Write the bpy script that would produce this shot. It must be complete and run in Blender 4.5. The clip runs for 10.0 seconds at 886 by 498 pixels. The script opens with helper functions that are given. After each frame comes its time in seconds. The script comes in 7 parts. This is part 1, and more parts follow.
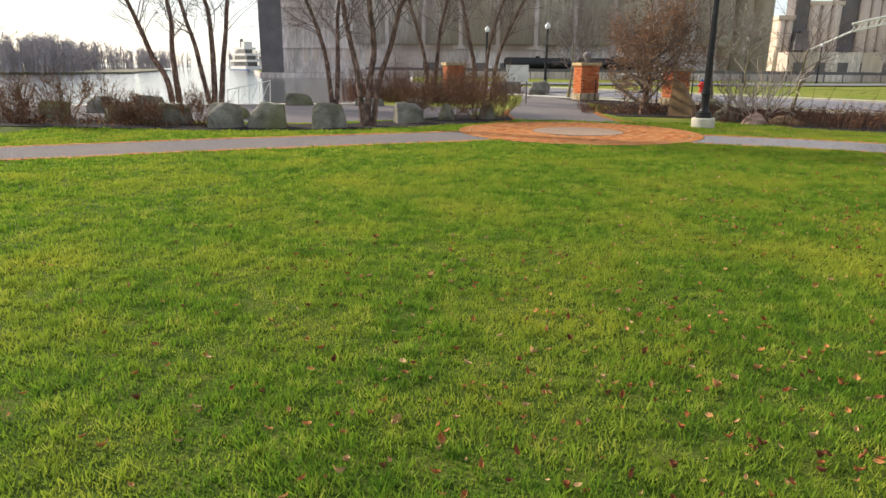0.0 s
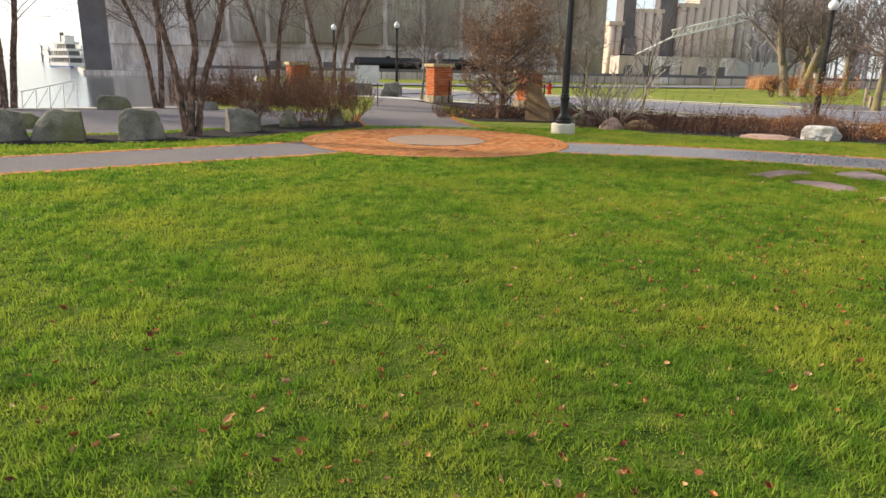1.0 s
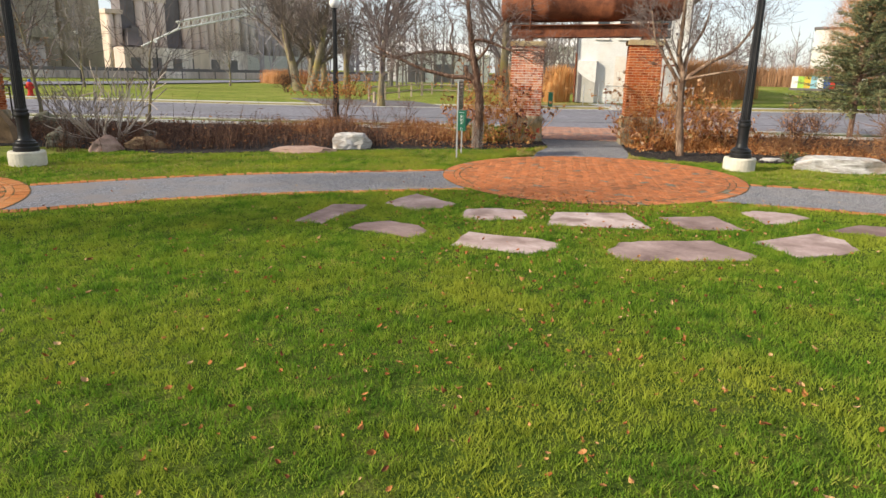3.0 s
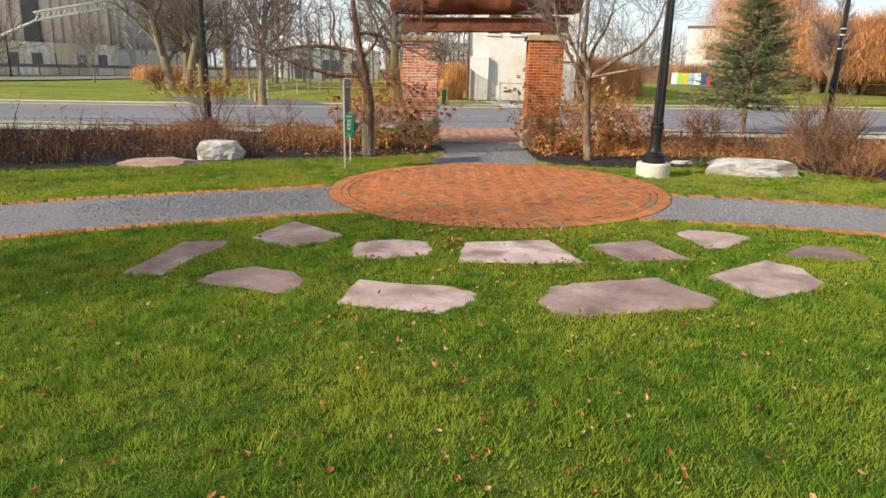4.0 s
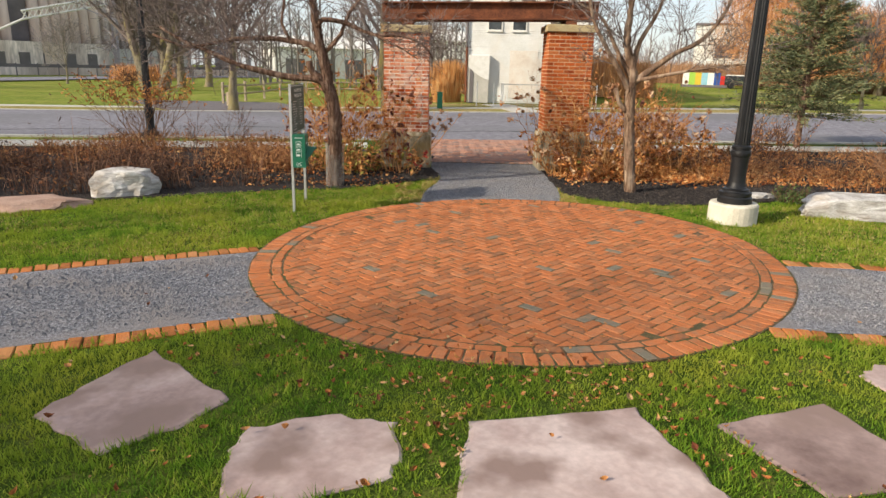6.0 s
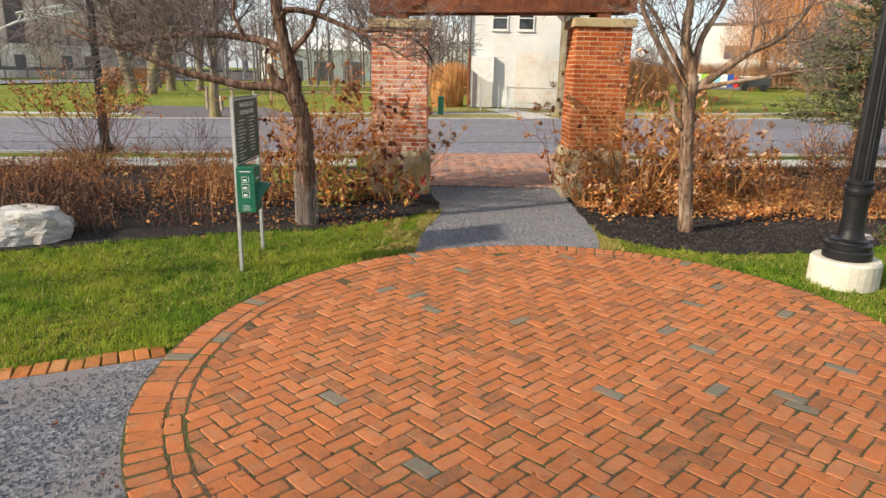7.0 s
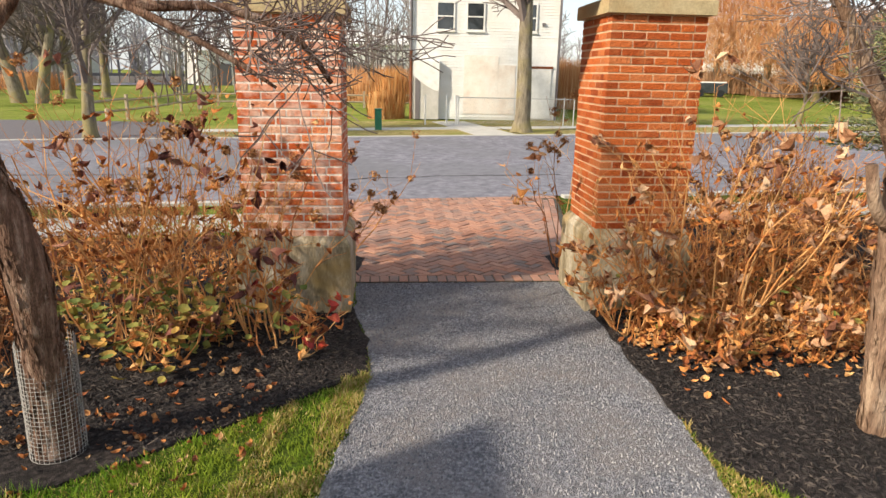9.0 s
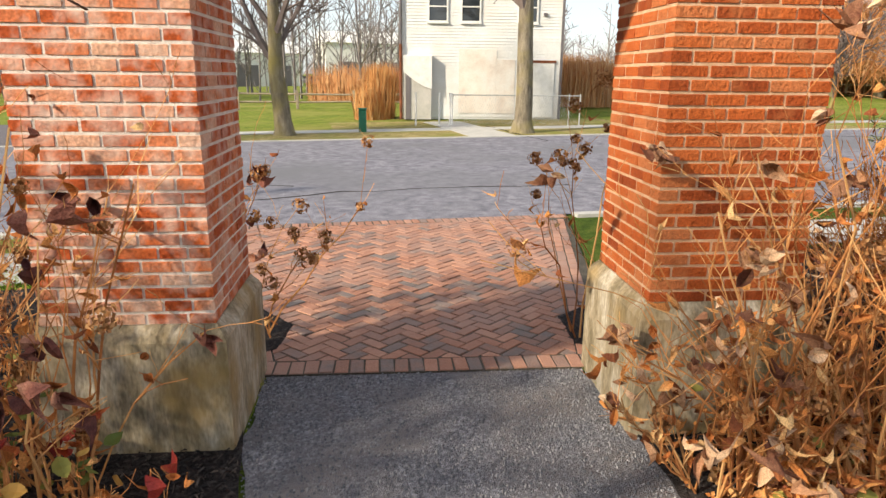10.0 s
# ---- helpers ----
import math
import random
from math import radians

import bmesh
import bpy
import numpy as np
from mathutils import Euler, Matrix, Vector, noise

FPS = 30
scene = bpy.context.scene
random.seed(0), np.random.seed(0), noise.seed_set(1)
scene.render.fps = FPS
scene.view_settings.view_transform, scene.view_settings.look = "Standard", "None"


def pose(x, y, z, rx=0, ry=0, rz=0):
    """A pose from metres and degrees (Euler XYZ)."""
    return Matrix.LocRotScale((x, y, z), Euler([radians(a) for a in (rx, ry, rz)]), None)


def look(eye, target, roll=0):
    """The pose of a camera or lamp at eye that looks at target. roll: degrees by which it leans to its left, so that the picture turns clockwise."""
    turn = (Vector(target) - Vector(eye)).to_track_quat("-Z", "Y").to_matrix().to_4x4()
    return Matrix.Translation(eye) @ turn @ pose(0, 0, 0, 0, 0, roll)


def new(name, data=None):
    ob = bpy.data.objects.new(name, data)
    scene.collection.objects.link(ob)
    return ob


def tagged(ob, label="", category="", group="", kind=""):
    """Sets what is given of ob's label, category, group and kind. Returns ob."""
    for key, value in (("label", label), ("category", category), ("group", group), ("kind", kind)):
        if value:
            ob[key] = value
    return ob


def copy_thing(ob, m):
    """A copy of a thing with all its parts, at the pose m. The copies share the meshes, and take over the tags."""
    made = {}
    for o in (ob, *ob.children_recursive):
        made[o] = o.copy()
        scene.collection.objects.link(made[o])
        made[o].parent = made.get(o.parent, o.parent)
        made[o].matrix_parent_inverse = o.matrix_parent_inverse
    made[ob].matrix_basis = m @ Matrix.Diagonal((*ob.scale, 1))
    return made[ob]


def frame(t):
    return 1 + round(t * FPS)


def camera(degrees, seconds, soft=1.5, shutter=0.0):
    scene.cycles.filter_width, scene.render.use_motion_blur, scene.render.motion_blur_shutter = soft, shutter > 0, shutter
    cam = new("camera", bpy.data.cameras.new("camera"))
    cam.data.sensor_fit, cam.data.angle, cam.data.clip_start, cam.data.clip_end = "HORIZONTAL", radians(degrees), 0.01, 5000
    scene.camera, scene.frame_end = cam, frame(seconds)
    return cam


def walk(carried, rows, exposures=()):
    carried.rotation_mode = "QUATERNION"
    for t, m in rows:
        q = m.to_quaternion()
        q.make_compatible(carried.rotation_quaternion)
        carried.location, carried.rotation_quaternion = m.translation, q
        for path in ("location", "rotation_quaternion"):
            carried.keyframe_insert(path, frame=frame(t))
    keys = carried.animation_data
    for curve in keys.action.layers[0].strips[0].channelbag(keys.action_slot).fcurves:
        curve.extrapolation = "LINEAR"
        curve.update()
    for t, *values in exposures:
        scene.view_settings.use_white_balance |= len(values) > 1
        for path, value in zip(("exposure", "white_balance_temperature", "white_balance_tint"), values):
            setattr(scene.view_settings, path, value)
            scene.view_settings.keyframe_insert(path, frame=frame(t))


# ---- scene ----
cam = camera(67.9, 10.0)
PATH = [
    (0, (1.657, 0.184, 1.562), (1.434, 2.098, 1.028), 0.6),
    (0.5, (1.631, 1.211, 1.58), (1.58, 3.138, 1.049), 0.9),
    (1, (1.693, 2.166, 1.603), (1.894, 4.085, 1.074), 1.2),
    (1.5, (1.863, 3.13, 1.665), (2.379, 4.99, 1.14), 1.2),
    (2, (2.332, 4.113, 1.698), (3.163, 5.858, 1.181), 1.4),
    (2.5, (2.853, 4.863, 1.777), (3.966, 6.442, 1.259), 1.3),
    (3, (3.495, 5.582, 1.831), (4.866, 6.943, 1.31), 1.3),
    (3.2, (3.73, 5.829, 1.862), (5.171, 7.113, 1.339), 1.3),
    (4.3, (5.33, 7.107, 1.865), (6.908, 8.219, 1.34), 1.4),
    (4.5, (5.625, 7.317, 1.859), (7.202, 8.429, 1.334), 1.4),
    (5, (6.443, 7.855, 1.863), (8.02, 8.968, 1.339), 1.3),
    (5.5, (7.242, 8.398, 1.872), (8.817, 9.513, 1.346), 1.4),
    (6.8, (9.619, 10.109, 1.918), (11.19, 11.229, 1.393), 1.2),
    (7, (10.072, 10.444, 1.929), (11.645, 11.564, 1.406), 1.2),
    (7.5, (11.189, 11.22, 1.954), (12.782, 12.312, 1.434), 1.2),
    (8, (12.228, 11.956, 1.999), (13.86, 12.99, 1.482), 1.3),
    (8.5, (13.173, 12.616, 2.045), (14.831, 13.609, 1.531), 1.1),
    (9, (13.995, 13.136, 2.089), (15.662, 14.115, 1.577), 1.2),
    (9.5, (14.987, 13.602, 2.088), (16.653, 14.581, 1.576), 1.1),
    (10, (16.27, 14.147, 1.932), (17.934, 15.131, 1.42), 0.6),
]
walk(cam, [(t, look(eye, target, roll)) for t, eye, target, roll in PATH],
     [(0, 0.5), (2, 0.52), (3, 0.38), (4.5, 0.3), (5.5, 0.25), (7, 0.32), (8.5, 0.48), (10, 0.5)])

# ---- sky and sun ----
SUN_EL, SUN_HEAD = 28.0, (0.898, -0.44)     # elevation, and the way the light travels over the ground
world = bpy.data.worlds.new("hazy_winter_sky")
scene.world = world
world.use_nodes = True
wn = world.node_tree
sky = wn.nodes.new("ShaderNodeTexSky")
sky.sky_type = "NISHITA"
sky.sun_disc = False
sky.sun_elevation = radians(SUN_EL)
sky.sun_rotation = math.atan2(-SUN_HEAD[0], -SUN_HEAD[1])
sky.air_density, sky.dust_density, sky.ozone_density = 0.9, 1.2, 1.0
# thin bright haze all over the sky
haze = wn.nodes.new("ShaderNodeMix")
haze.data_type = "RGBA"
haze.inputs["Factor"].default_value = 0.5
haze.inputs["B"].default_value = (6.6, 6.8, 7.0, 1)
wn.links.new(sky.outputs["Color"], haze.inputs["A"])
wn.links.new(haze.outputs["Result"], wn.nodes["Background"].inputs["Color"])
wn.nodes["Background"].inputs["Strength"].default_value = 0.13
sun = new("sun", bpy.data.lights.new("sun", "SUN"))
sun.data.energy, sun.data.angle, sun.data.color = 4.9, radians(2.4), (1.0, 0.87, 0.68)
sun.matrix_world = look((0, 0, 60), (60 * SUN_HEAD[0] / math.tan(radians(SUN_EL)), 60 * SUN_HEAD[1] / math.tan(radians(SUN_EL)), 0))

# ---- materials ----
def mat(name, cols, rough=0.8, scale=4.0, detail=6.0, fine=0.0, bump=0.0, metal=0.0, island=False, obj=False, stretch=None, spec=0.3, big=0.0, bigcol=None, ramp=(0.3, 0.7), iw=1.1, nw=0.55, bigr=(0.45, 0.7), odd=None):
    """A surface from two or more colours mixed by noise, with grain, relief and per-piece variation."""
    m = bpy.data.materials.new(name)
    m.use_nodes = True
    t = m.node_tree
    N, L = t.nodes.new, t.links.new
    b = t.nodes["Principled BSDF"]
    tc = N("ShaderNodeTexCoord")
    mp = N("ShaderNodeMapping")
    if stretch:
        mp.inputs["Scale"].default_value = stretch
    geo = N("ShaderNodeNewGeometry")
    L(geo.outputs["Position"], mp.inputs["Vector"])
    n1 = N("ShaderNodeTexNoise")
    n1.inputs["Scale"].default_value, n1.inputs["Detail"].default_value, n1.inputs["Roughness"].default_value = scale, detail, 0.62
    L(mp.outputs["Vector"], n1.inputs["Vector"])
    fac = n1.outputs["Fac"]
    rp = N("ShaderNodeValToRGB")
    e = rp.color_ramp.elements
    while len(e) < len(cols):
        e.new(0.5)
    for k, c in enumerate(cols):
        e[k].position = ramp[0] + (ramp[1] - ramp[0]) * k / max(1, len(cols) - 1)
        e[k].color = (*c, 1)
    if island or obj:
        src = geo.outputs["Random Per Island"] if island else N("ShaderNodeObjectInfo").outputs["Random"]
        mx = N("ShaderNodeMath")
        mx.operation = "MULTIPLY_ADD"
        L(src, mx.inputs[0])
        mx.inputs[1].default_value = (ramp[1] - ramp[0]) * iw
        sb = N("ShaderNodeMath")
        sb.operation = "MULTIPLY_ADD"
        L(fac, sb.inputs[0])
        sb.inputs[1].default_value, sb.inputs[2].default_value = nw, (ramp[0] + ramp[1]) / 2 - nw / 2 - (ramp[1] - ramp[0]) * iw / 2
        L(sb.outputs[0], mx.inputs[2])
        L(mx.outputs[0], rp.inputs["Fac"])
    else:
        L(fac, rp.inputs["Fac"])
    col = rp.outputs["Color"]
    if odd:
        few = N("ShaderNodeMath")
        few.operation = "LESS_THAN"
        few.inputs[1].default_value = odd[0]
        L(src, few.inputs[0])
        om = N("ShaderNodeMix")
        om.data_type = "RGBA"
        L(few.outputs[0], om.inputs["Factor"])
        L(col, om.inputs["A"])
        om.inputs["B"].default_value = (*odd[1], 1)
        col = om.outputs["Result"]
    if fine:
        n2 = N("ShaderNodeTexNoise")
        n2.inputs["Scale"].default_value, n2.inputs["Detail"].default_value = scale * 14, 3
        L(mp.outputs["Vector"], n2.inputs["Vector"])
        mr = N("ShaderNodeMapRange")
        mr.inputs["From Min"].default_value, mr.inputs["From Max"].default_value = 0.3, 0.7
        mr.inputs["To Min"].default_value, mr.inputs["To Max"].default_value = 1 - fine, 1 + fine
        L(n2.outputs["Fac"], mr.inputs["Value"])
        vm = N("ShaderNodeVectorMath")
        vm.operation = "SCALE"
        L(col, vm.inputs[0])
        L(mr.outputs[0], vm.inputs["Scale"])
        col = vm.outputs["Vector"]
    if big:
        n3 = N("ShaderNodeTexNoise")
        n3.inputs["Scale"].default_value, n3.inputs["Detail"].default_value = big, 4
        L(geo.outputs["Position"], n3.inputs["Vector"])
        mr3 = N("ShaderNodeMapRange")
        mr3.inputs["From Min"].default_value, mr3.inputs["From Max"].default_value = bigr
        L(n3.outputs["Fac"], mr3.inputs["Value"])
        mix = N("ShaderNodeMix")
        mix.data_type = "RGBA"
        L(mr3.outputs[0], mix.inputs["Factor"])
        L(col, mix.inputs["A"])
        mix.inputs["B"].default_value = (*bigcol, 1)
        col = mix.outputs["Result"]
    L(col, b.inputs["Base Color"])
    b.inputs["Roughness"].default_value, b.inputs["Metallic"].default_value = rough, metal
    b.inputs["Specular IOR Level"].default_value = spec
    if bump:
        n4 = N("ShaderNodeTexNoise")
        n4.inputs["Scale"].default_value, n4.inputs["Detail"].default_value = scale * 5, 5
        L(mp.outputs["Vector"], n4.inputs["Vector"])
        bp = N("ShaderNodeBump")
        bp.inputs["Strength"].default_value, bp.inputs["Distance"].default_value = bump, 0.02
        L(n4.outputs["Fac"], bp.inputs["Height"])
        L(bp.outputs["Normal"], b.inputs["Normal"])
    return m


M = {}
# soil and thatch, darkened in colour for the shade between the blades
M["lawn"] = mat("thatch_with_blade_shade", [(0.026, 0.046, 0.008), (0.055, 0.085, 0.013), (0.11, 0.12, 0.026)], 0.95, 5.0, 10, 0.6, 0.6, spec=0.05)
M["lawn_far"] = mat("mown_winter_lawn", [(0.085, 0.12, 0.022), (0.15, 0.19, 0.03), (0.235, 0.255, 0.05)], 0.95, 3.0, 10, 0.5, 0.5, big=0.35, bigcol=(0.25, 0.24, 0.065), spec=0.05)
M["dry_grass"] = mat("dry_verge_grass", [(0.15, 0.13, 0.05), (0.27, 0.22, 0.09), (0.40, 0.33, 0.17)], 0.95, 4.0, 9, 0.5, 0.6, big=0.8, bigcol=(0.20, 0.20, 0.05), spec=0.05)
M["blade"] = mat("grass_blades", [(0.03, 0.09, 0.011), (0.12, 0.235, 0.022), (0.23, 0.34, 0.032), (0.44, 0.43, 0.09)], 0.75, 3.6, 7, island=True, spec=0.12, big=0.75, bigcol=(0.35, 0.385, 0.045), bigr=(0.46, 0.7), ramp=(0.2, 0.95), iw=0.42, nw=1.5)
bt = M["blade"].node_tree
tl, ms = bt.nodes.new("ShaderNodeBsdfTranslucent"), bt.nodes.new("ShaderNodeMixShader")
bt.links.new(bt.nodes["Principled BSDF"].inputs["Base Color"].links[0].from_socket, tl.inputs["Color"])
ms.inputs["Fac"].default_value = 0.45
bt.links.new(bt.nodes["Principled BSDF"].outputs["BSDF"], ms.inputs[1])
bt.links.new(tl.outputs["BSDF"], ms.inputs[2])
bt.links.new(ms.outputs["Shader"], bt.nodes["Material Output"].inputs["Surface"])
M["gravel"] = mat("grey_stone_dust", [(0.085, 0.087, 0.10), (0.215, 0.218, 0.245), (0.46, 0.46, 0.50)], 0.95, 44, 8, 0.5, 0.9, big=1.9, bigcol=(0.265, 0.245, 0.245), bigr=(0.42, 0.66), spec=0.15)
# darker copy of the stone dust: the look of grazing light put into colour
M["gravel_grazing_light"] = mat("brown_grey_stone_dust", [(0.10, 0.09, 0.095), (0.17, 0.155, 0.16), (0.29, 0.27, 0.28)], 0.95, 30, 8, 0.3, 0.7, big=0.7, bigcol=(0.20, 0.175, 0.165), spec=0.12)
M["plaza"] = mat("pale_gravel_lot", [(0.115, 0.105, 0.112), (0.18, 0.166, 0.175)], 0.95, 14, 6, 0.2, 0.4, spec=0.1)
M["asphalt"] = mat("worn_grey_asphalt", [(0.12, 0.117, 0.14), (0.20, 0.196, 0.226), (0.28, 0.274, 0.30)], 0.95, 5, 8, 0.3, 0.4, big=0.22, bigcol=(0.165, 0.165, 0.18), spec=0.1)
M["walk"] = mat("pale_concrete_walk", [(0.38, 0.37, 0.34), (0.52, 0.50, 0.46)], 0.9, 3, 6, 0.12, 0.2)
M["mulch"] = mat("dark_bark_mulch", [(0.010, 0.009, 0.009), (0.032, 0.027, 0.026), (0.085, 0.07, 0.065)], 0.95, 30, 8, 0.6, 1.0, spec=0.15)
M["chip"] = mat("bark_chips", [(0.010, 0.009, 0.009), (0.026, 0.022, 0.021), (0.045, 0.038, 0.035), (0.085, 0.068, 0.058)], 0.9, 10, 3, island=True, ramp=(0.2, 1.0))
M["pave"] = mat("orange_paving_brick", [(0.225, 0.112, 0.062), (0.375, 0.132, 0.054), (0.445, 0.15, 0.058), (0.46, 0.185, 0.085)], 0.92, 19, 8, 0.25, 0.3, obj=True, ramp=(0.05, 0.95), iw=0.9, nw=1.15, big=9.0, bigcol=(0.32, 0.165, 0.09), bigr=(0.5, 0.8), spec=0.08, odd=(0.04, (0.185, 0.165, 0.125)))
M["pave_i"] = mat("orange_paving_brick_laid", [(0.225, 0.112, 0.062), (0.375, 0.132, 0.054), (0.445, 0.15, 0.058), (0.46, 0.185, 0.085)], 0.92, 19, 8, 0.25, 0.3, island=True, ramp=(0.05, 0.95), iw=0.9, nw=1.15, big=9.0, bigcol=(0.32, 0.165, 0.09), bigr=(0.5, 0.8), spec=0.08, odd=(0.04, (0.185, 0.165, 0.125)))
M["pave_old"] = mat("dull_paving_brick", [(0.25, 0.095, 0.033), (0.39, 0.14, 0.045), (0.45, 0.17, 0.058), (0.42, 0.21, 0.10)], 0.9, 9, 6, 0.25, 0.4, obj=True, big=1.2, bigcol=(0.43, 0.20, 0.075), spec=0.1)
M["pave_old_i"] = mat("dull_paving_brick_laid", [(0.25, 0.095, 0.033), (0.39, 0.14, 0.045), (0.45, 0.17, 0.058), (0.42, 0.21, 0.10)], 0.9, 9, 6, 0.25, 0.4, island=True, big=1.2, bigcol=(0.43, 0.20, 0.075), spec=0.1)
M["joint"] = mat("mossy_paving_joint", [(0.04, 0.035, 0.018), (0.105, 0.07, 0.036), (0.21, 0.125, 0.07)], 0.95, 12, 7, 0.5, 0.8, big=1.6, bigcol=(0.065, 0.075, 0.022))
M["joint_dark"] = mat("dark_sandy_joint", [(0.05, 0.045, 0.035), (0.10, 0.085, 0.065)], 0.95, 8, 6, 0.4, 0.5)
M["apron"] = mat("brown_red_paver", [(0.19, 0.155, 0.14), (0.30, 0.16, 0.115), (0.36, 0.17, 0.11), (0.44, 0.235, 0.16)], 0.85, 9, 5, 0.2, 0.4, island=True, ramp=(0.0, 0.85), big=0.9, bigcol=(0.36, 0.22, 0.17))
M["apron_o"] = mat("brown_red_paver_piece", [(0.19, 0.155, 0.14), (0.30, 0.16, 0.115), (0.36, 0.17, 0.11), (0.44, 0.235, 0.16)], 0.85, 9, 5, 0.2, 0.4, obj=True, ramp=(0.0, 0.85), big=0.9, bigcol=(0.36, 0.22, 0.17))
M["brick"] = mat("red_wall_brick", [(0.24, 0.05, 0.015), (0.37, 0.08, 0.02), (0.45, 0.11, 0.027), (0.47, 0.16, 0.06)], 0.88, 9, 7, 0.32, 0.6, obj=True, ramp=(0.1, 0.95), big=5.0, bigcol=(0.44, 0.15, 0.055), bigr=(0.52, 0.8), spec=0.15)
M["brick_i"] = mat("red_wall_brick_laid", [(0.24, 0.05, 0.015), (0.37, 0.08, 0.02), (0.45, 0.11, 0.027), (0.47, 0.16, 0.06)], 0.88, 9, 7, 0.32, 0.6, island=True, ramp=(0.1, 0.95), big=5.0, bigcol=(0.44, 0.15, 0.055), bigr=(0.52, 0.8), spec=0.15)
M["brick_w"] = mat("whitened_red_brick", [(0.36, 0.07, 0.02), (0.47, 0.11, 0.033), (0.54, 0.18, 0.08), (0.58, 0.33, 0.22)], 0.9, 5, 6, 0.3, 0.5, obj=True, big=9.0, bigcol=(0.66, 0.48, 0.39), bigr=(0.44, 0.80), spec=0.15)
M["brick_wi"] = mat("whitened_red_brick_laid", [(0.36, 0.07, 0.02), (0.47, 0.11, 0.033), (0.54, 0.18, 0.08), (0.58, 0.33, 0.22)], 0.9, 5, 6, 0.3, 0.5, island=True, big=9.0, bigcol=(0.66, 0.48, 0.39), bigr=(0.44, 0.80), spec=0.15)
M["mortar"] = mat("pale_mortar", [(0.58, 0.49, 0.42), (0.78, 0.71, 0.64)], 0.95, 12, 5, 0.15, 0.3)
M["mortar_o"] = mat("buff_mortar", [(0.50, 0.29, 0.16), (0.65, 0.45, 0.30)], 0.95, 12, 5, 0.15, 0.3)
M["base"] = mat("mossy_concrete", [(0.10, 0.08, 0.04), (0.30, 0.245, 0.16), (0.50, 0.45, 0.36)], 0.92, 4.5, 9, 0.3, 0.45, stretch=(1, 1, 0.35), big=2.6, bigcol=(0.30, 0.20, 0.07), bigr=(0.5, 0.72), ramp=(0.33, 0.66))
M["cap"] = mat("buff_stone_cap", [(0.33, 0.26, 0.14), (0.46, 0.38, 0.23)], 0.9, 4, 6, 0.15, 0.25, big=1.2, bigcol=(0.42, 0.24, 0.09))
M["rust"] = mat("rusted_steel", [(0.07, 0.028, 0.018), (0.17, 0.06, 0.03), (0.28, 0.10, 0.045)], 0.8, 3, 8, 0.25, 0.4, metal=0.15)
M["black"] = mat("black_painted_iron", [(0.007, 0.007, 0.008), (0.016, 0.017, 0.019)], 0.4, 6, 5, 0.1, 0.08, spec=0.35)
M["footing"] = mat("cream_concrete_footing", [(0.50, 0.46, 0.37), (0.66, 0.62, 0.52)], 0.9, 5, 6, 0.12, 0.2)
M["globe"] = mat("white_lamp_glass", [(0.72, 0.72, 0.70), (0.80, 0.80, 0.78)], 0.3, 3)
M["flag"] = mat("pinkish_flagstone", [(0.17, 0.115, 0.105), (0.36, 0.265, 0.245), (0.53, 0.43, 0.405)], 0.85, 1.7, 7, 0.1, 0.3, big=2.0, bigcol=(0.24, 0.17, 0.15), bigr=(0.48, 0.64), obj=True, iw=1.15, nw=1.3, ramp=(0.12, 0.88), spec=0.15)
M["white_rock"] = mat("pale_limestone_boulder", [(0.22, 0.20, 0.18), (0.48, 0.46, 0.44), (0.70, 0.69, 0.68)], 0.9, 4, 10, 0.28, 1.0, stretch=(1, 1, 4.5), big=2.0, bigcol=(0.33, 0.26, 0.19), bigr=(0.5, 0.75))
M["pink_rock"] = mat("flat_pink_boulder", [(0.27, 0.17, 0.13), (0.42, 0.29, 0.23)], 0.9, 4, 8, 0.15, 0.5)
M["grey_rock"] = mat("grey_quarry_boulder", [(0.075, 0.07, 0.055), (0.17, 0.158, 0.13), (0.29, 0.27, 0.235)], 0.9, 2.5, 8, 0.25, 0.7, big=0.8, bigcol=(0.14, 0.14, 0.055))
M["brown_rock"] = mat("brown_standing_stone", [(0.14, 0.09, 0.05), (0.27, 0.18, 0.10)], 0.9, 2.5, 8, 0.2, 0.4)
M["bark"] = mat("shaggy_brown_bark", [(0.05, 0.028, 0.02), (0.16, 0.095, 0.068), (0.38, 0.27, 0.21)], 0.95, 22, 8, 0.4, 1.0, stretch=(1, 1, 0.16), spec=0.1)
M["bark_tan"] = mat("peeling_tan_bark", [(0.09, 0.055, 0.038), (0.22, 0.14, 0.095), (0.44, 0.32, 0.225)], 0.95, 14, 7, 0.35, 1.0, stretch=(1, 1, 0.13), big=2.5, bigcol=(0.40, 0.30, 0.22), bigr=(0.52, 0.7), spec=0.1)
M["bark_grey"] = mat("grey_park_tree_bark", [(0.09, 0.075, 0.055), (0.19, 0.16, 0.115), (0.29, 0.25, 0.18)], 0.95, 10, 6, 0.3, 0.8, stretch=(1, 1, 0.2), big=1.2, bigcol=(0.24, 0.20, 0.07))
M["birch"] = mat("river_birch_bark", [(0.05, 0.034, 0.027), (0.15, 0.095, 0.072), (0.40, 0.27, 0.21)], 0.9, 9, 6, 0.3, 0.7, stretch=(1, 1, 0.5))
M["twig"] = mat("bare_twigs", [(0.11, 0.085, 0.075), (0.20, 0.16, 0.145)], 0.9, 3)
M["twig_dark"] = mat("dark_bare_twigs", [(0.12, 0.09, 0.08), (0.21, 0.16, 0.145)], 0.9, 3)
M["twig_brown"] = mat("warm_brown_twigs", [(0.12, 0.065, 0.04), (0.23, 0.13, 0.08)], 0.9, 3)
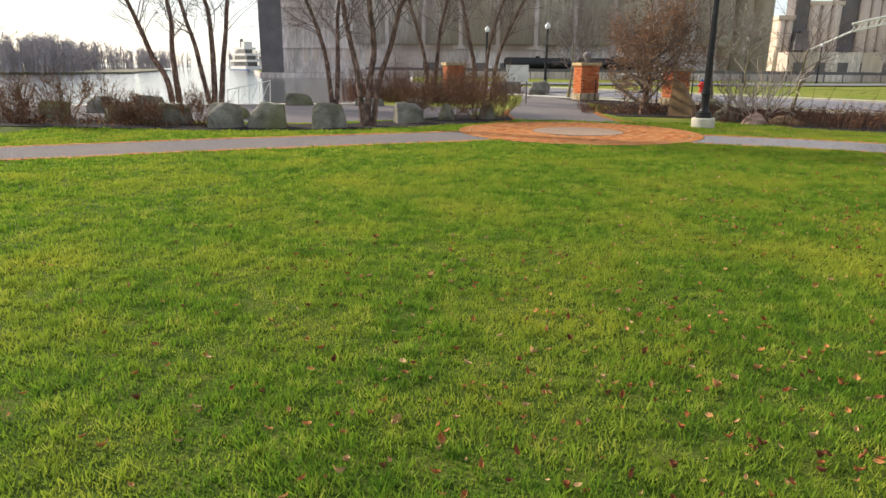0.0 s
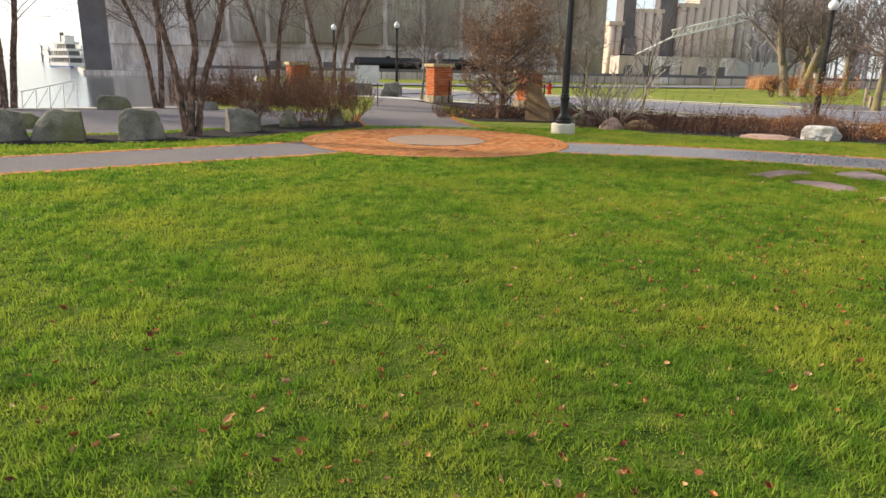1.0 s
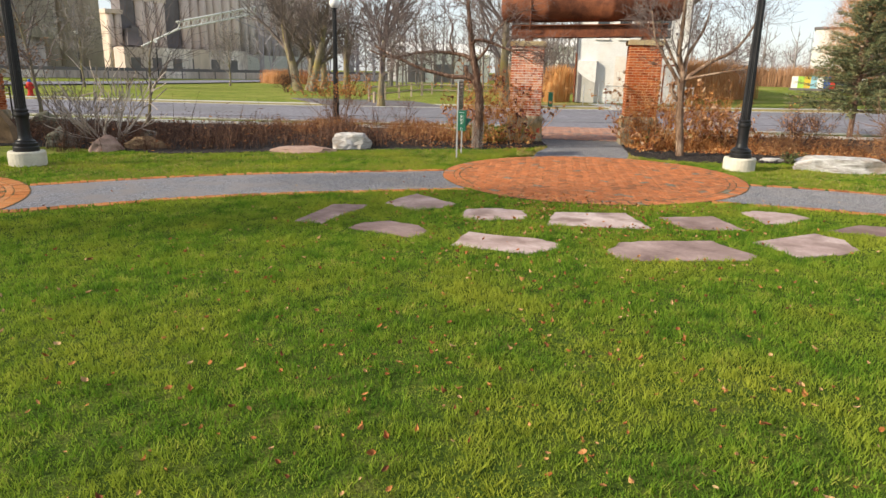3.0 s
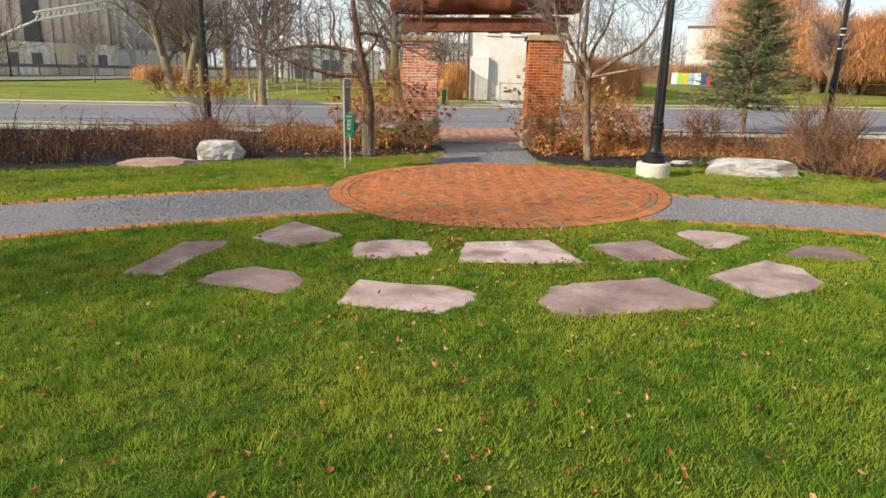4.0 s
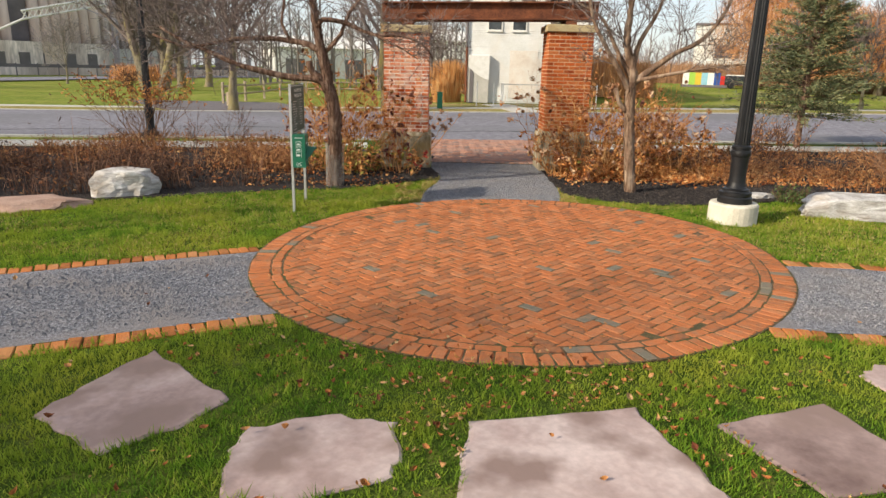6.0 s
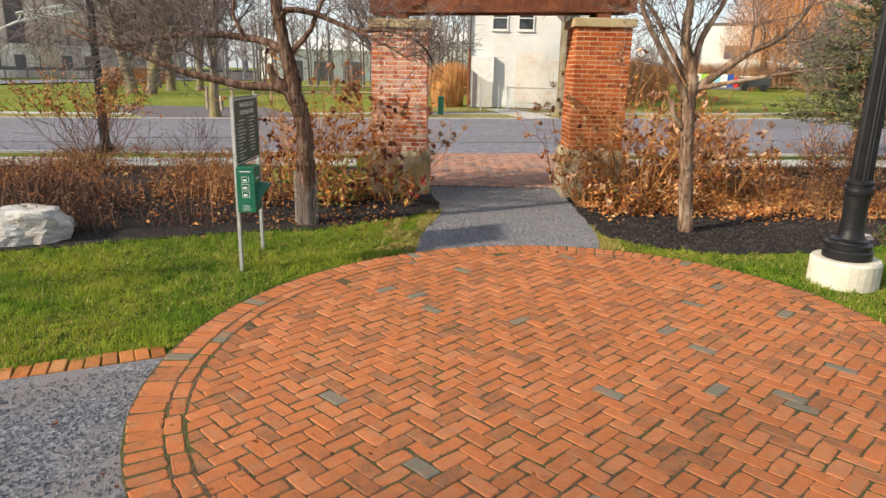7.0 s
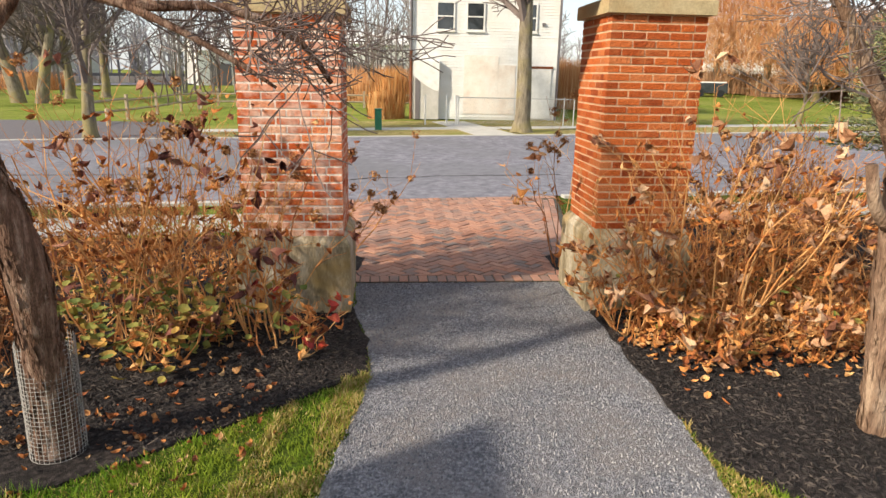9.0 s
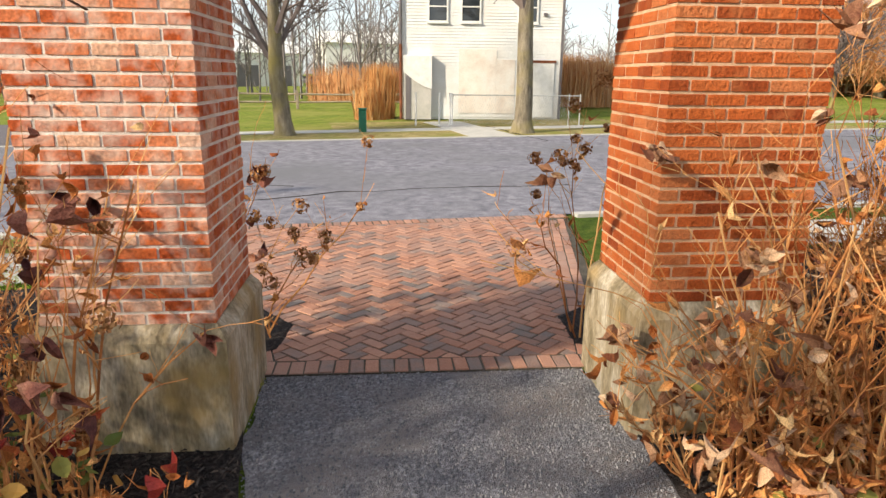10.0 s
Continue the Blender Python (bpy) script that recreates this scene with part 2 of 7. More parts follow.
M["pale_bark"] = mat("silvery_branch_bark", [(0.34, 0.28, 0.23), (0.50, 0.43, 0.37)], 0.9, 9, 5, 0.2, 0.3)
# distance haze put into the colour: paler grey than the near twigs
M["twig_grey"] = mat("far_twigs_haze_paled", [(0.17, 0.15, 0.14), (0.27, 0.24, 0.225)], 0.9, 3)
M["brown_leaf"] = mat("clinging_brown_leaves", [(0.17, 0.088, 0.048), (0.31, 0.165, 0.085), (0.43, 0.26, 0.145)], 0.85, 3, island=True)
M["tip_leaf"] = mat("orange_leaf_tips", [(0.26, 0.095, 0.03), (0.46, 0.19, 0.05), (0.55, 0.28, 0.09)], 0.85, 3, island=True)
M["evergreen"] = mat("low_evergreen_leaves", [(0.035, 0.06, 0.015), (0.07, 0.12, 0.03), (0.13, 0.19, 0.05)], 0.6, 3, island=True)
M["stem"] = mat("dead_tan_stems", [(0.30, 0.10, 0.025), (0.52, 0.21, 0.055), (0.64, 0.34, 0.12)], 0.85, 5, island=True)
M["cane"] = mat("dead_reddish_canes", [(0.30, 0.115, 0.038), (0.53, 0.23, 0.072), (0.62, 0.36, 0.15)], 0.85, 5, island=True)
M["rust_stem"] = mat("dead_rust_stems", [(0.09, 0.045, 0.027), (0.24, 0.115, 0.05), (0.44, 0.24, 0.105)], 0.9, 4, island=True, big=0.8, bigcol=(0.30, 0.12, 0.045))
M["dry_blade"] = mat("dry_grass_blades", [(0.20, 0.15, 0.04), (0.38, 0.28, 0.085), (0.52, 0.42, 0.19)], 0.8, 6, 4, island=True, spec=0.1)
M["dark_stem"] = mat("dead_dark_stems", [(0.035, 0.021, 0.016), (0.095, 0.05, 0.034), (0.23, 0.125, 0.078)], 0.9, 4, island=True, big=0.8, bigcol=(0.115, 0.055, 0.033))
M["dry_leaf"] = mat("curled_dry_leaves", [(0.19, 0.055, 0.02), (0.43, 0.15, 0.04), (0.58, 0.25, 0.07), (0.64, 0.40, 0.18)], 0.85, 14, 6, 0.35, 0.5, island=True, ramp=(0.15, 0.9))
M["dark_leaf"] = mat("dark_wilted_leaves", [(0.08, 0.025, 0.022), (0.23, 0.08, 0.055), (0.40, 0.20, 0.13)], 0.8, 14, 6, 0.35, 0.5, island=True)
M["red_leaf"] = mat("dark_red_leaves", [(0.16, 0.012, 0.012), (0.34, 0.035, 0.02), (0.48, 0.14, 0.04)], 0.6, 14, 6, 0.3, 0.3, island=True)
M["papery"] = mat("papery_pale_leaves", [(0.16, 0.06, 0.035), (0.44, 0.23, 0.12), (0.64, 0.45, 0.29)], 0.85, 14, 6, 0.35, 0.5, island=True, ramp=(0.2, 0.85))
M["floret"] = mat("dried_flower_heads", [(0.18, 0.075, 0.03), (0.34, 0.155, 0.055), (0.48, 0.26, 0.11)], 0.9, 6, island=True)
M["green_leaf"] = mat("last_green_leaves", [(0.10, 0.13, 0.025), (0.22, 0.20, 0.04), (0.40, 0.22, 0.05)], 0.7, 6, island=True)
M["fallen"] = mat("fallen_autumn_leaves", [(0.13, 0.04, 0.018), (0.30, 0.10, 0.03), (0.42, 0.18, 0.055), (0.46, 0.30, 0.15)], 0.85, 14, 6, 0.35, 0.5, island=True, ramp=(0.2, 0.95))
M["spruce"] = mat("blue_green_needles", [(0.07, 0.095, 0.045), (0.15, 0.18, 0.09), (0.30, 0.27, 0.12)], 0.7, 3, island=True)
M["willow"] = mat("orange_willow_wands", [(0.38, 0.15, 0.055), (0.50, 0.235, 0.09), (0.58, 0.34, 0.17)], 0.85, 2, island=True)
M["reed"] = mat("tawny_reeds", [(0.40, 0.16, 0.045), (0.50, 0.24, 0.08), (0.56, 0.33, 0.14)], 0.9, 2, island=True)
M["water"] = mat("harbour_water", [(0.05, 0.055, 0.055), (0.08, 0.085, 0.085)], 0.14, 0.7, 3, bump=0.35, spec=0.6)
# stained concrete; brightening by far haze is added to its colours
M["elevator"] = mat("stained_elevator_concrete_haze_lightened", [(0.36, 0.30, 0.28), (0.58, 0.505, 0.47), (0.78, 0.70, 0.665)], 0.95, 0.16, 10, 0.3, 0.0, stretch=(1, 1, 0.2), big=0.07, bigcol=(0.50, 0.40, 0.35), ramp=(0.34, 0.64))
# sunny, hazy paleness put into the colour; the silo fronts face away from the sun
M["silo"] = mat("silo_concrete_glow_in_colour", [(0.50, 0.40, 0.335), (0.64, 0.535, 0.455)], 0.95, 0.08, 7, 0.1, stretch=(1, 1, 0.2))
M["dark_metal"] = mat("dark_corrugated_metal", [(0.11, 0.10, 0.105), (0.17, 0.155, 0.16)], 0.7, 0.3, 5)
M["siding"] = mat("cream_clapboard", [(0.62, 0.62, 0.59), (0.745, 0.75, 0.735)], 0.75, 1.3, 6, 0.06, 0.05, big=0.5, bigcol=(0.70, 0.655, 0.59))
M["render_patch"] = mat("faded_pink_render", [(0.60, 0.50, 0.42), (0.70, 0.63, 0.55), (0.74, 0.71, 0.65)], 0.85, 1.6, 5, 0.06, 0.1)
M["white"] = mat("weathered_white_paint", [(0.62, 0.61, 0.57), (0.78, 0.77, 0.74)], 0.6, 4, 5, 0.05)
M["pane"] = mat("dark_window_glass", [(0.02, 0.025, 0.03), (0.05, 0.055, 0.06)], 0.05, 2, spec=0.8)
M["green_paint"] = mat("green_enamel", [(0.006, 0.085, 0.048), (0.01, 0.135, 0.076)], 0.4, 6, 5, 0.08, spec=0.5)
M["sign_green"] = mat("dark_green_sign_face", [(0.009, 0.048, 0.036), (0.014, 0.066, 0.048)], 0.4, 5, spec=0.5)
M["galv"] = mat("galvanised_steel", [(0.38, 0.38, 0.37), (0.55, 0.55, 0.54)], 0.5, 14, 5, 0.1, 0.05, metal=0.4)
M["rail_wood"] = mat("weathered_split_rail", [(0.25, 0.20, 0.14), (0.42, 0.35, 0.26)], 0.9, 6, 5, 0.2)
M["yellow"] = mat("yellow_paint", [(0.50, 0.34, 0.03), (0.62, 0.44, 0.05)], 0.6, 6)
M["red"] = mat("red_hydrant_paint", [(0.42, 0.02, 0.015), (0.55, 0.03, 0.02)], 0.5, 6)
M["blue"] = mat("blue_paint", [(0.015, 0.05, 0.22), (0.03, 0.09, 0.35)], 0.5, 6)
M["cyan"] = mat("pale_blue_paint", [(0.20, 0.42, 0.52), (0.28, 0.50, 0.60)], 0.5, 6)
M["lime"] = mat("lime_paint", [(0.25, 0.45, 0.06), (0.33, 0.52, 0.08)], 0.5, 6)
M["roof"] = mat("weathered_shingle", [(0.13, 0.11, 0.09), (0.22, 0.19, 0.16)], 0.9, 3, 5, 0.1)
# air haze over the distance put into the twig colour as bluish paleness
M["haze_wood"] = mat("far_wood_haze_in_colour", [(0.27, 0.245, 0.255), (0.38, 0.35, 0.36)], 0.95, 0.5)
M["text_white"] = mat("white_lettering", [(0.68, 0.70, 0.68), (0.74, 0.76, 0.74)], 0.5, 6)
M["mesh_guard"] = mat("grey_wire_guard", [(0.27, 0.255, 0.24), (0.40, 0.385, 0.36)], 0.6, 20, 4, 0.2)
M["disc"] = mat("tan_stone_dust", [(0.25, 0.18, 0.135), (0.36, 0.265, 0.20)], 0.95, 20, 6, 0.3, 0.5, spec=0.1)


# ---- building blocks ----
class Shape:
    """Vertices and faces, gathered piece by piece."""

    def __init__(self):
        self.v, self.f = [], []

    def add(self, verts, faces):
        k = len(self.v)
        self.v.extend(verts)
        self.f.extend(tuple(i + k for i in face) for face in faces)
        return self

    def box(self, x, y, z, sx, sy, sz, rz=0.0, bevel=0.0):
        """A block standing on z, its upper edges eased by bevel."""
        c, s = math.cos(radians(rz)), math.sin(radians(rz))
        rings = [(0, 0), (sz - bevel, 0), (sz, bevel)] if bevel else [(0, 0), (sz, 0)]
        verts = []
        for h, inset in rings:
            for a, b in ((-1, -1), (1, -1), (1, 1), (-1, 1)):
                px, py = a * (sx / 2 - inset), b * (sy / 2 - inset)
                verts.append((x + c * px - s * py, y + s * px + c * py, z + h))
        n = len(rings)
        faces = [(3, 2, 1, 0), tuple(range(4 * n - 4, 4 * n))]
        for r in range(n - 1):
            faces += [(4 * r + i, 4 * r + (i + 1) % 4, 4 * r + 4 + (i + 1) % 4, 4 * r + 4 + i) for i in range(4)]
        return self.add(verts, faces)

    def tube(self, pts, radii, sides=6, cap=True):
        """A round limb along pts."""
        pts = [Vector(p) for p in pts]
        verts, faces = [], []
        side = None
        for i, p in enumerate(pts):
            d = (pts[min(i + 1, len(pts) - 1)] - pts[max(i - 1, 0)]).normalized()
            if side is None:
                side = d.cross(Vector((0, 0, 1)) if abs(d.z) < 0.9 else Vector((1, 0, 0))).normalized()
            side = (side - d * side.dot(d)).normalized()
            up = d.cross(side)
            r = radii[i] if isinstance(radii, (list, tuple)) else radii
            for k in range(sides):
                a = 2 * math.pi * k / sides
                q = p + side * (r * math.cos(a)) + up * (r * math.sin(a))
                verts.append((q.x, q.y, q.z))
        for i in range(len(pts) - 1):
            for k in range(sides):
                a, b = i * sides + k, i * sides + (k + 1) % sides
                faces.append((a, b, b + sides, a + sides))
        if cap:
            faces.append(tuple(range(sides - 1, -1, -1)))
            faces.append(tuple(range((len(pts) - 1) * sides, len(pts) * sides)))
        return self.add(verts, faces)

    def lathe(self, x, y, profile, sides=20, flute=0):
        """A turned solid round the upright at x, y from (radius, height) pairs."""
        verts, faces = [], []
        for r, h in profile:
            for k in range(sides):
                a = 2 * math.pi * k / sides
                rr = r * (0.9 if flute and k % 2 else 1.0)
                verts.append((x + rr * math.cos(a), y + rr * math.sin(a), h))
        for i in range(len(profile) - 1):
            for k in range(sides):
                a, b = i * sides + k, i * sides + (k + 1) % sides
                faces.append((a, b, b + sides, a + sides))
        faces.append(tuple(range(sides - 1, -1, -1)))
        faces.append(tuple(range((len(profile) - 1) * sides, len(profile) * sides)))
        return self.add(verts, faces)

    def prism(self, pts, z0, z1, inset=0.0):
        """A slab over a plan outline, its top edge drawn in by inset."""
        n = len(pts)
        cx, cy = sum(p[0] for p in pts) / n, sum(p[1] for p in pts) / n
        k = max(0.01, 1 - inset)
        top = [(cx + (p[0] - cx) * k, cy + (p[1] - cy) * k, z1) for p in pts]
        low = [(p[0], p[1], z0) for p in pts]
        mid = [(p[0], p[1], z0 + (z1 - z0) * 0.7) for p in pts]
        faces = [tuple(range(n - 1, -1, -1)), tuple(range(2 * n, 3 * n))]
        for r in range(2):
            faces += [(r * n + i, r * n + (i + 1) % n, r * n + n + (i + 1) % n, r * n + n + i) for i in range(n)]
        return self.add(low + mid + top, faces)

    def leaf(self, p, d, up, length, width, fold=0.35):
        """A folded leaf of two halves."""
        d, up = Vector(d).normalized(), Vector(up)
        s = d.cross(up)
        s = s.normalized() if s.length > 1e-4 else Vector((1, 0, 0))
        n = s.cross(d)
        p = Vector(p)
        m, e = p + d * (length * 0.5) - n * (fold * width * 0.5), p + d * length
        a, b = m + s * (width / 2) + n * (fold * width), m - s * (width / 2) + n * (fold * width)
        return self.add([tuple(p), tuple(a), tuple(e), tuple(b)], [(0, 1, 2), (0, 2, 3)])

    def broad_leaf(self, p, d, up, length, width, curl=0.4):
        """A pointed leaf with a rounded, curling outline."""
        d = Vector(d).normalized()
        s = d.cross(Vector(up))
        s = s.normalized() if s.length > 1e-4 else d.orthogonal().normalized()
        n = s.cross(d)
        p = Vector(p)
        rows = []
        for t, w, rise in ((0.0, 0.05, 0.0), (0.22, 0.42, 0.10), (0.5, 0.5, 0.14), (0.78, 0.30, 0.06), (1.0, 0.0, -0.12)):
            m = p + d * (length * t) - n * (curl * length * (rise * 2 - 0.1))
            rows.append((m + s * (w * width) + n * (curl * w * width), m, m - s * (w * width) + n * (curl * w * width)))
        verts = [tuple(q) for r in rows for q in r]
        faces = []
        for k in range(4):
            faces += [(3 * k, 3 * k + 3, 3 * k + 4, 3 * k + 1), (3 * k + 1, 3 * k + 4, 3 * k + 5, 3 * k + 2)]
        return self.add(verts, faces)

    def mesh(self, name, smooth=False):
        me = bpy.data.meshes.new(name)
        me.from_pydata(self.v, [], self.f)
        if smooth:
            me.polygons.foreach_set("use_smooth", [True] * len(me.polygons))
        me.update()
        return me


def thing(name, x, y, z=0.0, rz=0.0, label="", category="", group="", kind=""):
    ob = new(name)
    ob.matrix_basis = pose(x, y, z, 0, 0, rz)
    ob.empty_display_size = 0.1
    return tagged(ob, label, category, group, kind)


def part(name, shape, material, parent, label="", smooth=False):
    me = shape if isinstance(shape, bpy.types.Mesh) else shape.mesh(name, smooth)
    if not me.materials:
        me.materials.append(M[material])
    ob = new(name, me)
    ob.parent = parent
    return tagged(ob, label)


def solid(name, shape, material, x=0.0, y=0.0, z=0.0, rz=0.0, label="", category="", group="", kind="", smooth=False):
    me = shape.mesh(name, smooth)
    me.materials.append(M[material])
    ob = new(name, me)
    ob.matrix_basis = pose(x, y, z, 0, 0, rz)
    return tagged(ob, label, category, group, kind)


def piece(name, me, parent, m):
    ob = new(name, me)
    ob.parent = parent
    ob.matrix_basis = m
    return ob


def smooth_line(pts, step=0.35):
    """A Catmull-Rom line through plan points at even steps."""
    P = [Vector((*p, 0)) for p in pts]
    P = [2 * P[0] - P[1]] + P + [2 * P[-1] - P[-2]]
    out = []
    for i in range(1, len(P) - 2):
        a, b, c, d = P[i - 1], P[i], P[i + 1], P[i + 2]
        n = max(2, int((c - b).length / step))
        for k in range(n):
            t = k / n
            out.append(0.5 * (2 * b + (c - a) * t + (2 * a - 5 * b + 4 * c - d) * t * t + (3 * b - a - 3 * c + d) * t ** 3))
    out.append(P[-2])
    return out


def ribbon(line, width, z, wobble=0.0, rng=None):
    sh = Shape()
    verts = []
    for i, p in enumerate(line):
        d = (line[min(i + 1, len(line) - 1)] - line[max(i - 1, 0)]).normalized()
        n = Vector((-d.y, d.x, 0))
        w = width / 2
        for k in (-1, 1):
            q = p + n * (k * (w + (rng.uniform(-wobble, wobble) if rng else 0)))
            verts.append((q.x, q.y, z))
    return sh.add(verts, [(2 * i, 2 * i + 2, 2 * i + 3, 2 * i + 1) for i in range(len(line) - 1)])


# ---- the lie of the land ----
ROAD_D, ROAD_N = Vector((0.683, -0.73, 0)), Vector((0.73, 0.683, 0))   # along and across the street
ROAD_NEAR, ROAD_FAR = 30.2, 40.6


def across(x, y):
    return x * ROAD_N.x + y * ROAD_N.y


def street(u, v):
    p = ROAD_N * u + ROAD_D * v
    return p.x, p.y


def ground_z(x, y):
    """The park is level; the far side of the street rises towards the house and beyond."""
    u = across(x, y)
    v = x * ROAD_D.x + y * ROAD_D.y
    bank = min(1.0, max(0.0, (u - 50) / 22)) * min(1.0, max(0.0, (v - 8) / 12)) * 0.75
    rise = min(0.32, max(-0.06, 0.07 + 0.0118 * v))
    return rise * min(1.0, max(0.0, (u - ROAD_NEAR) / (ROAD_FAR + 2 - ROAD_NEAR))) + bank


def drape(pts, lift, thick=0.12):
    """A thin slab over a plan outline that follows the ground."""
    sh, n = Shape(), len(pts)
    top = [(x, y, ground_z(x, y) + lift) for x, y in pts]
    return sh.add([(x, y, z - thick) for x, y, z in top] + top, [tuple(range(n - 1, -1, -1)), tuple(range(n, 2 * n))] + [(i, (i + 1) % n, n + (i + 1) % n, n + i) for i in range(n)])


CIRCLE = (14.167, 12.286)
OVAL, OVAL_TURN = (2.966, 2.682), 7.3      # half lengths of the gate floor and the way its long axis points
CIRCLE_2, CIRCLE_2_R = (3.06, 17.32), 3.0
GATE, GATE_D, GATE_N = (19.35, 16.0), (0.58, -0.815), (0.815, 0.58)


def gate(s, n):
    """A plan point by metres along the gate and through it."""
    return GATE[0] + GATE_D[0] * s + GATE_N[0] * n, GATE[1] + GATE_D[1] * s + GATE_N[1] * n


SHORE = [(-400, -70), (-40, 14.5), (-14, 24.6), (-5.5, 28.2), (-6.0, 36), (-8.5, 60), (-13, 88), (-20, 131), (-53, 137), (-80, 200), (-140, 900)]
land = bmesh.new()
outline = SHORE + [(900, 900), (900, -900), (-400, -900)]
land.faces.new([land.verts.new((x, y, 0)) for x, y in reversed(outline)])
for u in (ROAD_NEAR, ROAD_NEAR + 4, ROAD_FAR + 2):
    bmesh.ops.bisect_plane(land, geom=land.verts[:] + land.edges[:] + land.faces[:], plane_co=ROAD_N * u, plane_no=ROAD_N)
bmesh.ops.bisect_plane(land, geom=land.verts[:] + land.edges[:] + land.faces[:], plane_co=(0, 21, 0), plane_no=(0, 1, 0))
for u in (50, 55, 60, 66, 72):
    bmesh.ops.bisect_plane(land, geom=land.verts[:] + land.edges[:] + land.faces[:], plane_co=ROAD_N * u, plane_no=ROAD_N)
for v in (-11, -7, -3, 1, 4.5, 8, 12, 16, 20, 21.2):
    bmesh.ops.bisect_plane(land, geom=land.verts[:] + land.edges[:] + land.faces[:], plane_co=ROAD_D * v, plane_no=ROAD_D)
for vert in land.verts:
    vert.co.z = ground_z(vert.co.x, vert.co.y)
bmesh.ops.triangulate(land, faces=land.faces[:])
bmesh.ops.recalc_face_normals(land, faces=land.faces[:])
me = bpy.data.meshes.new("ground")
land.to_mesh(me)
land.free()
if me.polygons[0].normal.z < 0:
    me.flip_normals()
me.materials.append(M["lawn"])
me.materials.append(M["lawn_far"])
# ground without blades takes the lighter lawn, without the painted shade
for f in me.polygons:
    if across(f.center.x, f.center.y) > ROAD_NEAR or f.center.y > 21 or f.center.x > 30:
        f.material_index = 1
tagged(new("ground", me), "short winter lawn reaching to the far woods", "lawn", kind="structure")
sh = Shape().add([(-900, -900, -0.95), (100, -900, -0.95), (100, 2500, -0.95), (-2500, 2500, -0.95), (-2500, -900, -0.95)], [(0, 1, 2, 3, 4)])
solid("water", sh, "water", label="calm bright harbour water behind the park", category="water", kind="structure")
sh = Shape()
for a, b in zip(SHORE[:-1], SHORE[1:]):
    mx, my = (a[0] + b[0]) / 2, (a[1] + b[1]) / 2
    sh.box(mx, my, -1.6, math.dist(a, b) + 0.3, 0.35, 1.62, math.degrees(math.atan2(b[1] - a[1], b[0] - a[0])))
solid("quay_wall", sh, "elevator", label="low concrete quay wall at the harbour's edge", category="wall", kind="structure")
solid("quay_apron", Shape().prism([(-19.8, 131.4), (-17, 139.7), (-51, 139.7), (-52.6, 137.4)], -0.05, 0.02), "plaza", label="pale gravel quay in front of the elevator", category="pavement", kind="structure")

# plaza behind the boulders
plaza_plan = [(-40, 14.0), (-18, 17.6), (-9.5, 17.9), (-4.2, 18.2), (-0.5, 21.6), (0.6, 26.5), (-5.4, 27.8), (-14, 24.2), (-40, 14.2)]
sh = Shape().prism(plaza_plan, -0.05, 0.006)
solid("plaza", sh, "plaza", label="pale gravel lot between the boulders and the water", category="pavement", kind="structure")

def ragged(pts, step=0.09, amp=0.04):
    """A plan outline with a loose, crumbled edge."""
    out = []
    for a, b in zip(pts, pts[1:] + pts[:1]):
        n = max(1, int(math.dist(a, b) / step))
        d = ((b[0] - a[0]) / (math.dist(a, b) + 1e-6), (b[1] - a[1]) / (math.dist(a, b) + 1e-6))
        for k in range(n):
            p = (a[0] + (b[0] - a[0]) * k / n, a[1] + (b[1] - a[1]) * k / n)
            w = amp * (noise.noise(Vector((p[0] * 4, p[1] * 4, 2.0))) + 0.6 * noise.noise(Vector((p[0] * 13, p[1] * 13, 5.0))))
            out.append((p[0] - d[1] * w, p[1] + d[0] * w))
    return out


# gravel paths
rng = random.Random(3)
PATH_W = 1.86
path_lines = {
    "path_west": smooth_line([(-22, 1.5), (-12, 8.2), (-7.5, 10.85), (-4.7, 12.75), (0.4, 15.75), (1.1, 16.15)]),
    "path_middle": smooth_line([(5.0, 16.35), (5.8, 16.15), (8.5, 15.4), (11.9, 13.55), (12.6, 13.1)]),
    "path_east": smooth_line([(14.2, 10.3), (14.45, 9.7), (15.15, 8.4), (16.0, 5.6), (16.6, 1.0), (16.4, -8)]),
}
for name, line in path_lines.items():
    solid(name, ribbon(line, PATH_W, 0.008), "gravel_grazing_light" if name == "path_west" else "gravel", label="grey stone-dust footpath with a brick edging", category="path", kind="structure")
north_line = smooth_line([(3.2, 19.6), (2.7, 24), (3.0, 30), (3.1, 36), (3.0, 47)])
sh = ribbon(north_line, 3.0, 0.007)
solid("path_north", sh, "gravel_grazing_light", label="wide grey footpath leading north past brick piers", category="path", kind="structure")
neck = [(15.55, 14.72), (16.19, 15.14), (16.62, 15.35), (17.1, 15.55), (17.45, 15.74), (17.95, 16.15), (18.42, 16.66), gate(-1.09, 0.46), gate(1.03, 0.46), (19.7, 14.93), (19.2, 14.55), (18.73, 14.26), (18.04, 13.74), (17.33, 13.34), (16.7, 13.05)]
solid("path_gate", Shape().prism(ragged(neck), -0.05, 0.009), "gravel", label="grey stone-dust path running through the brick gateway", category="path", kind="structure")

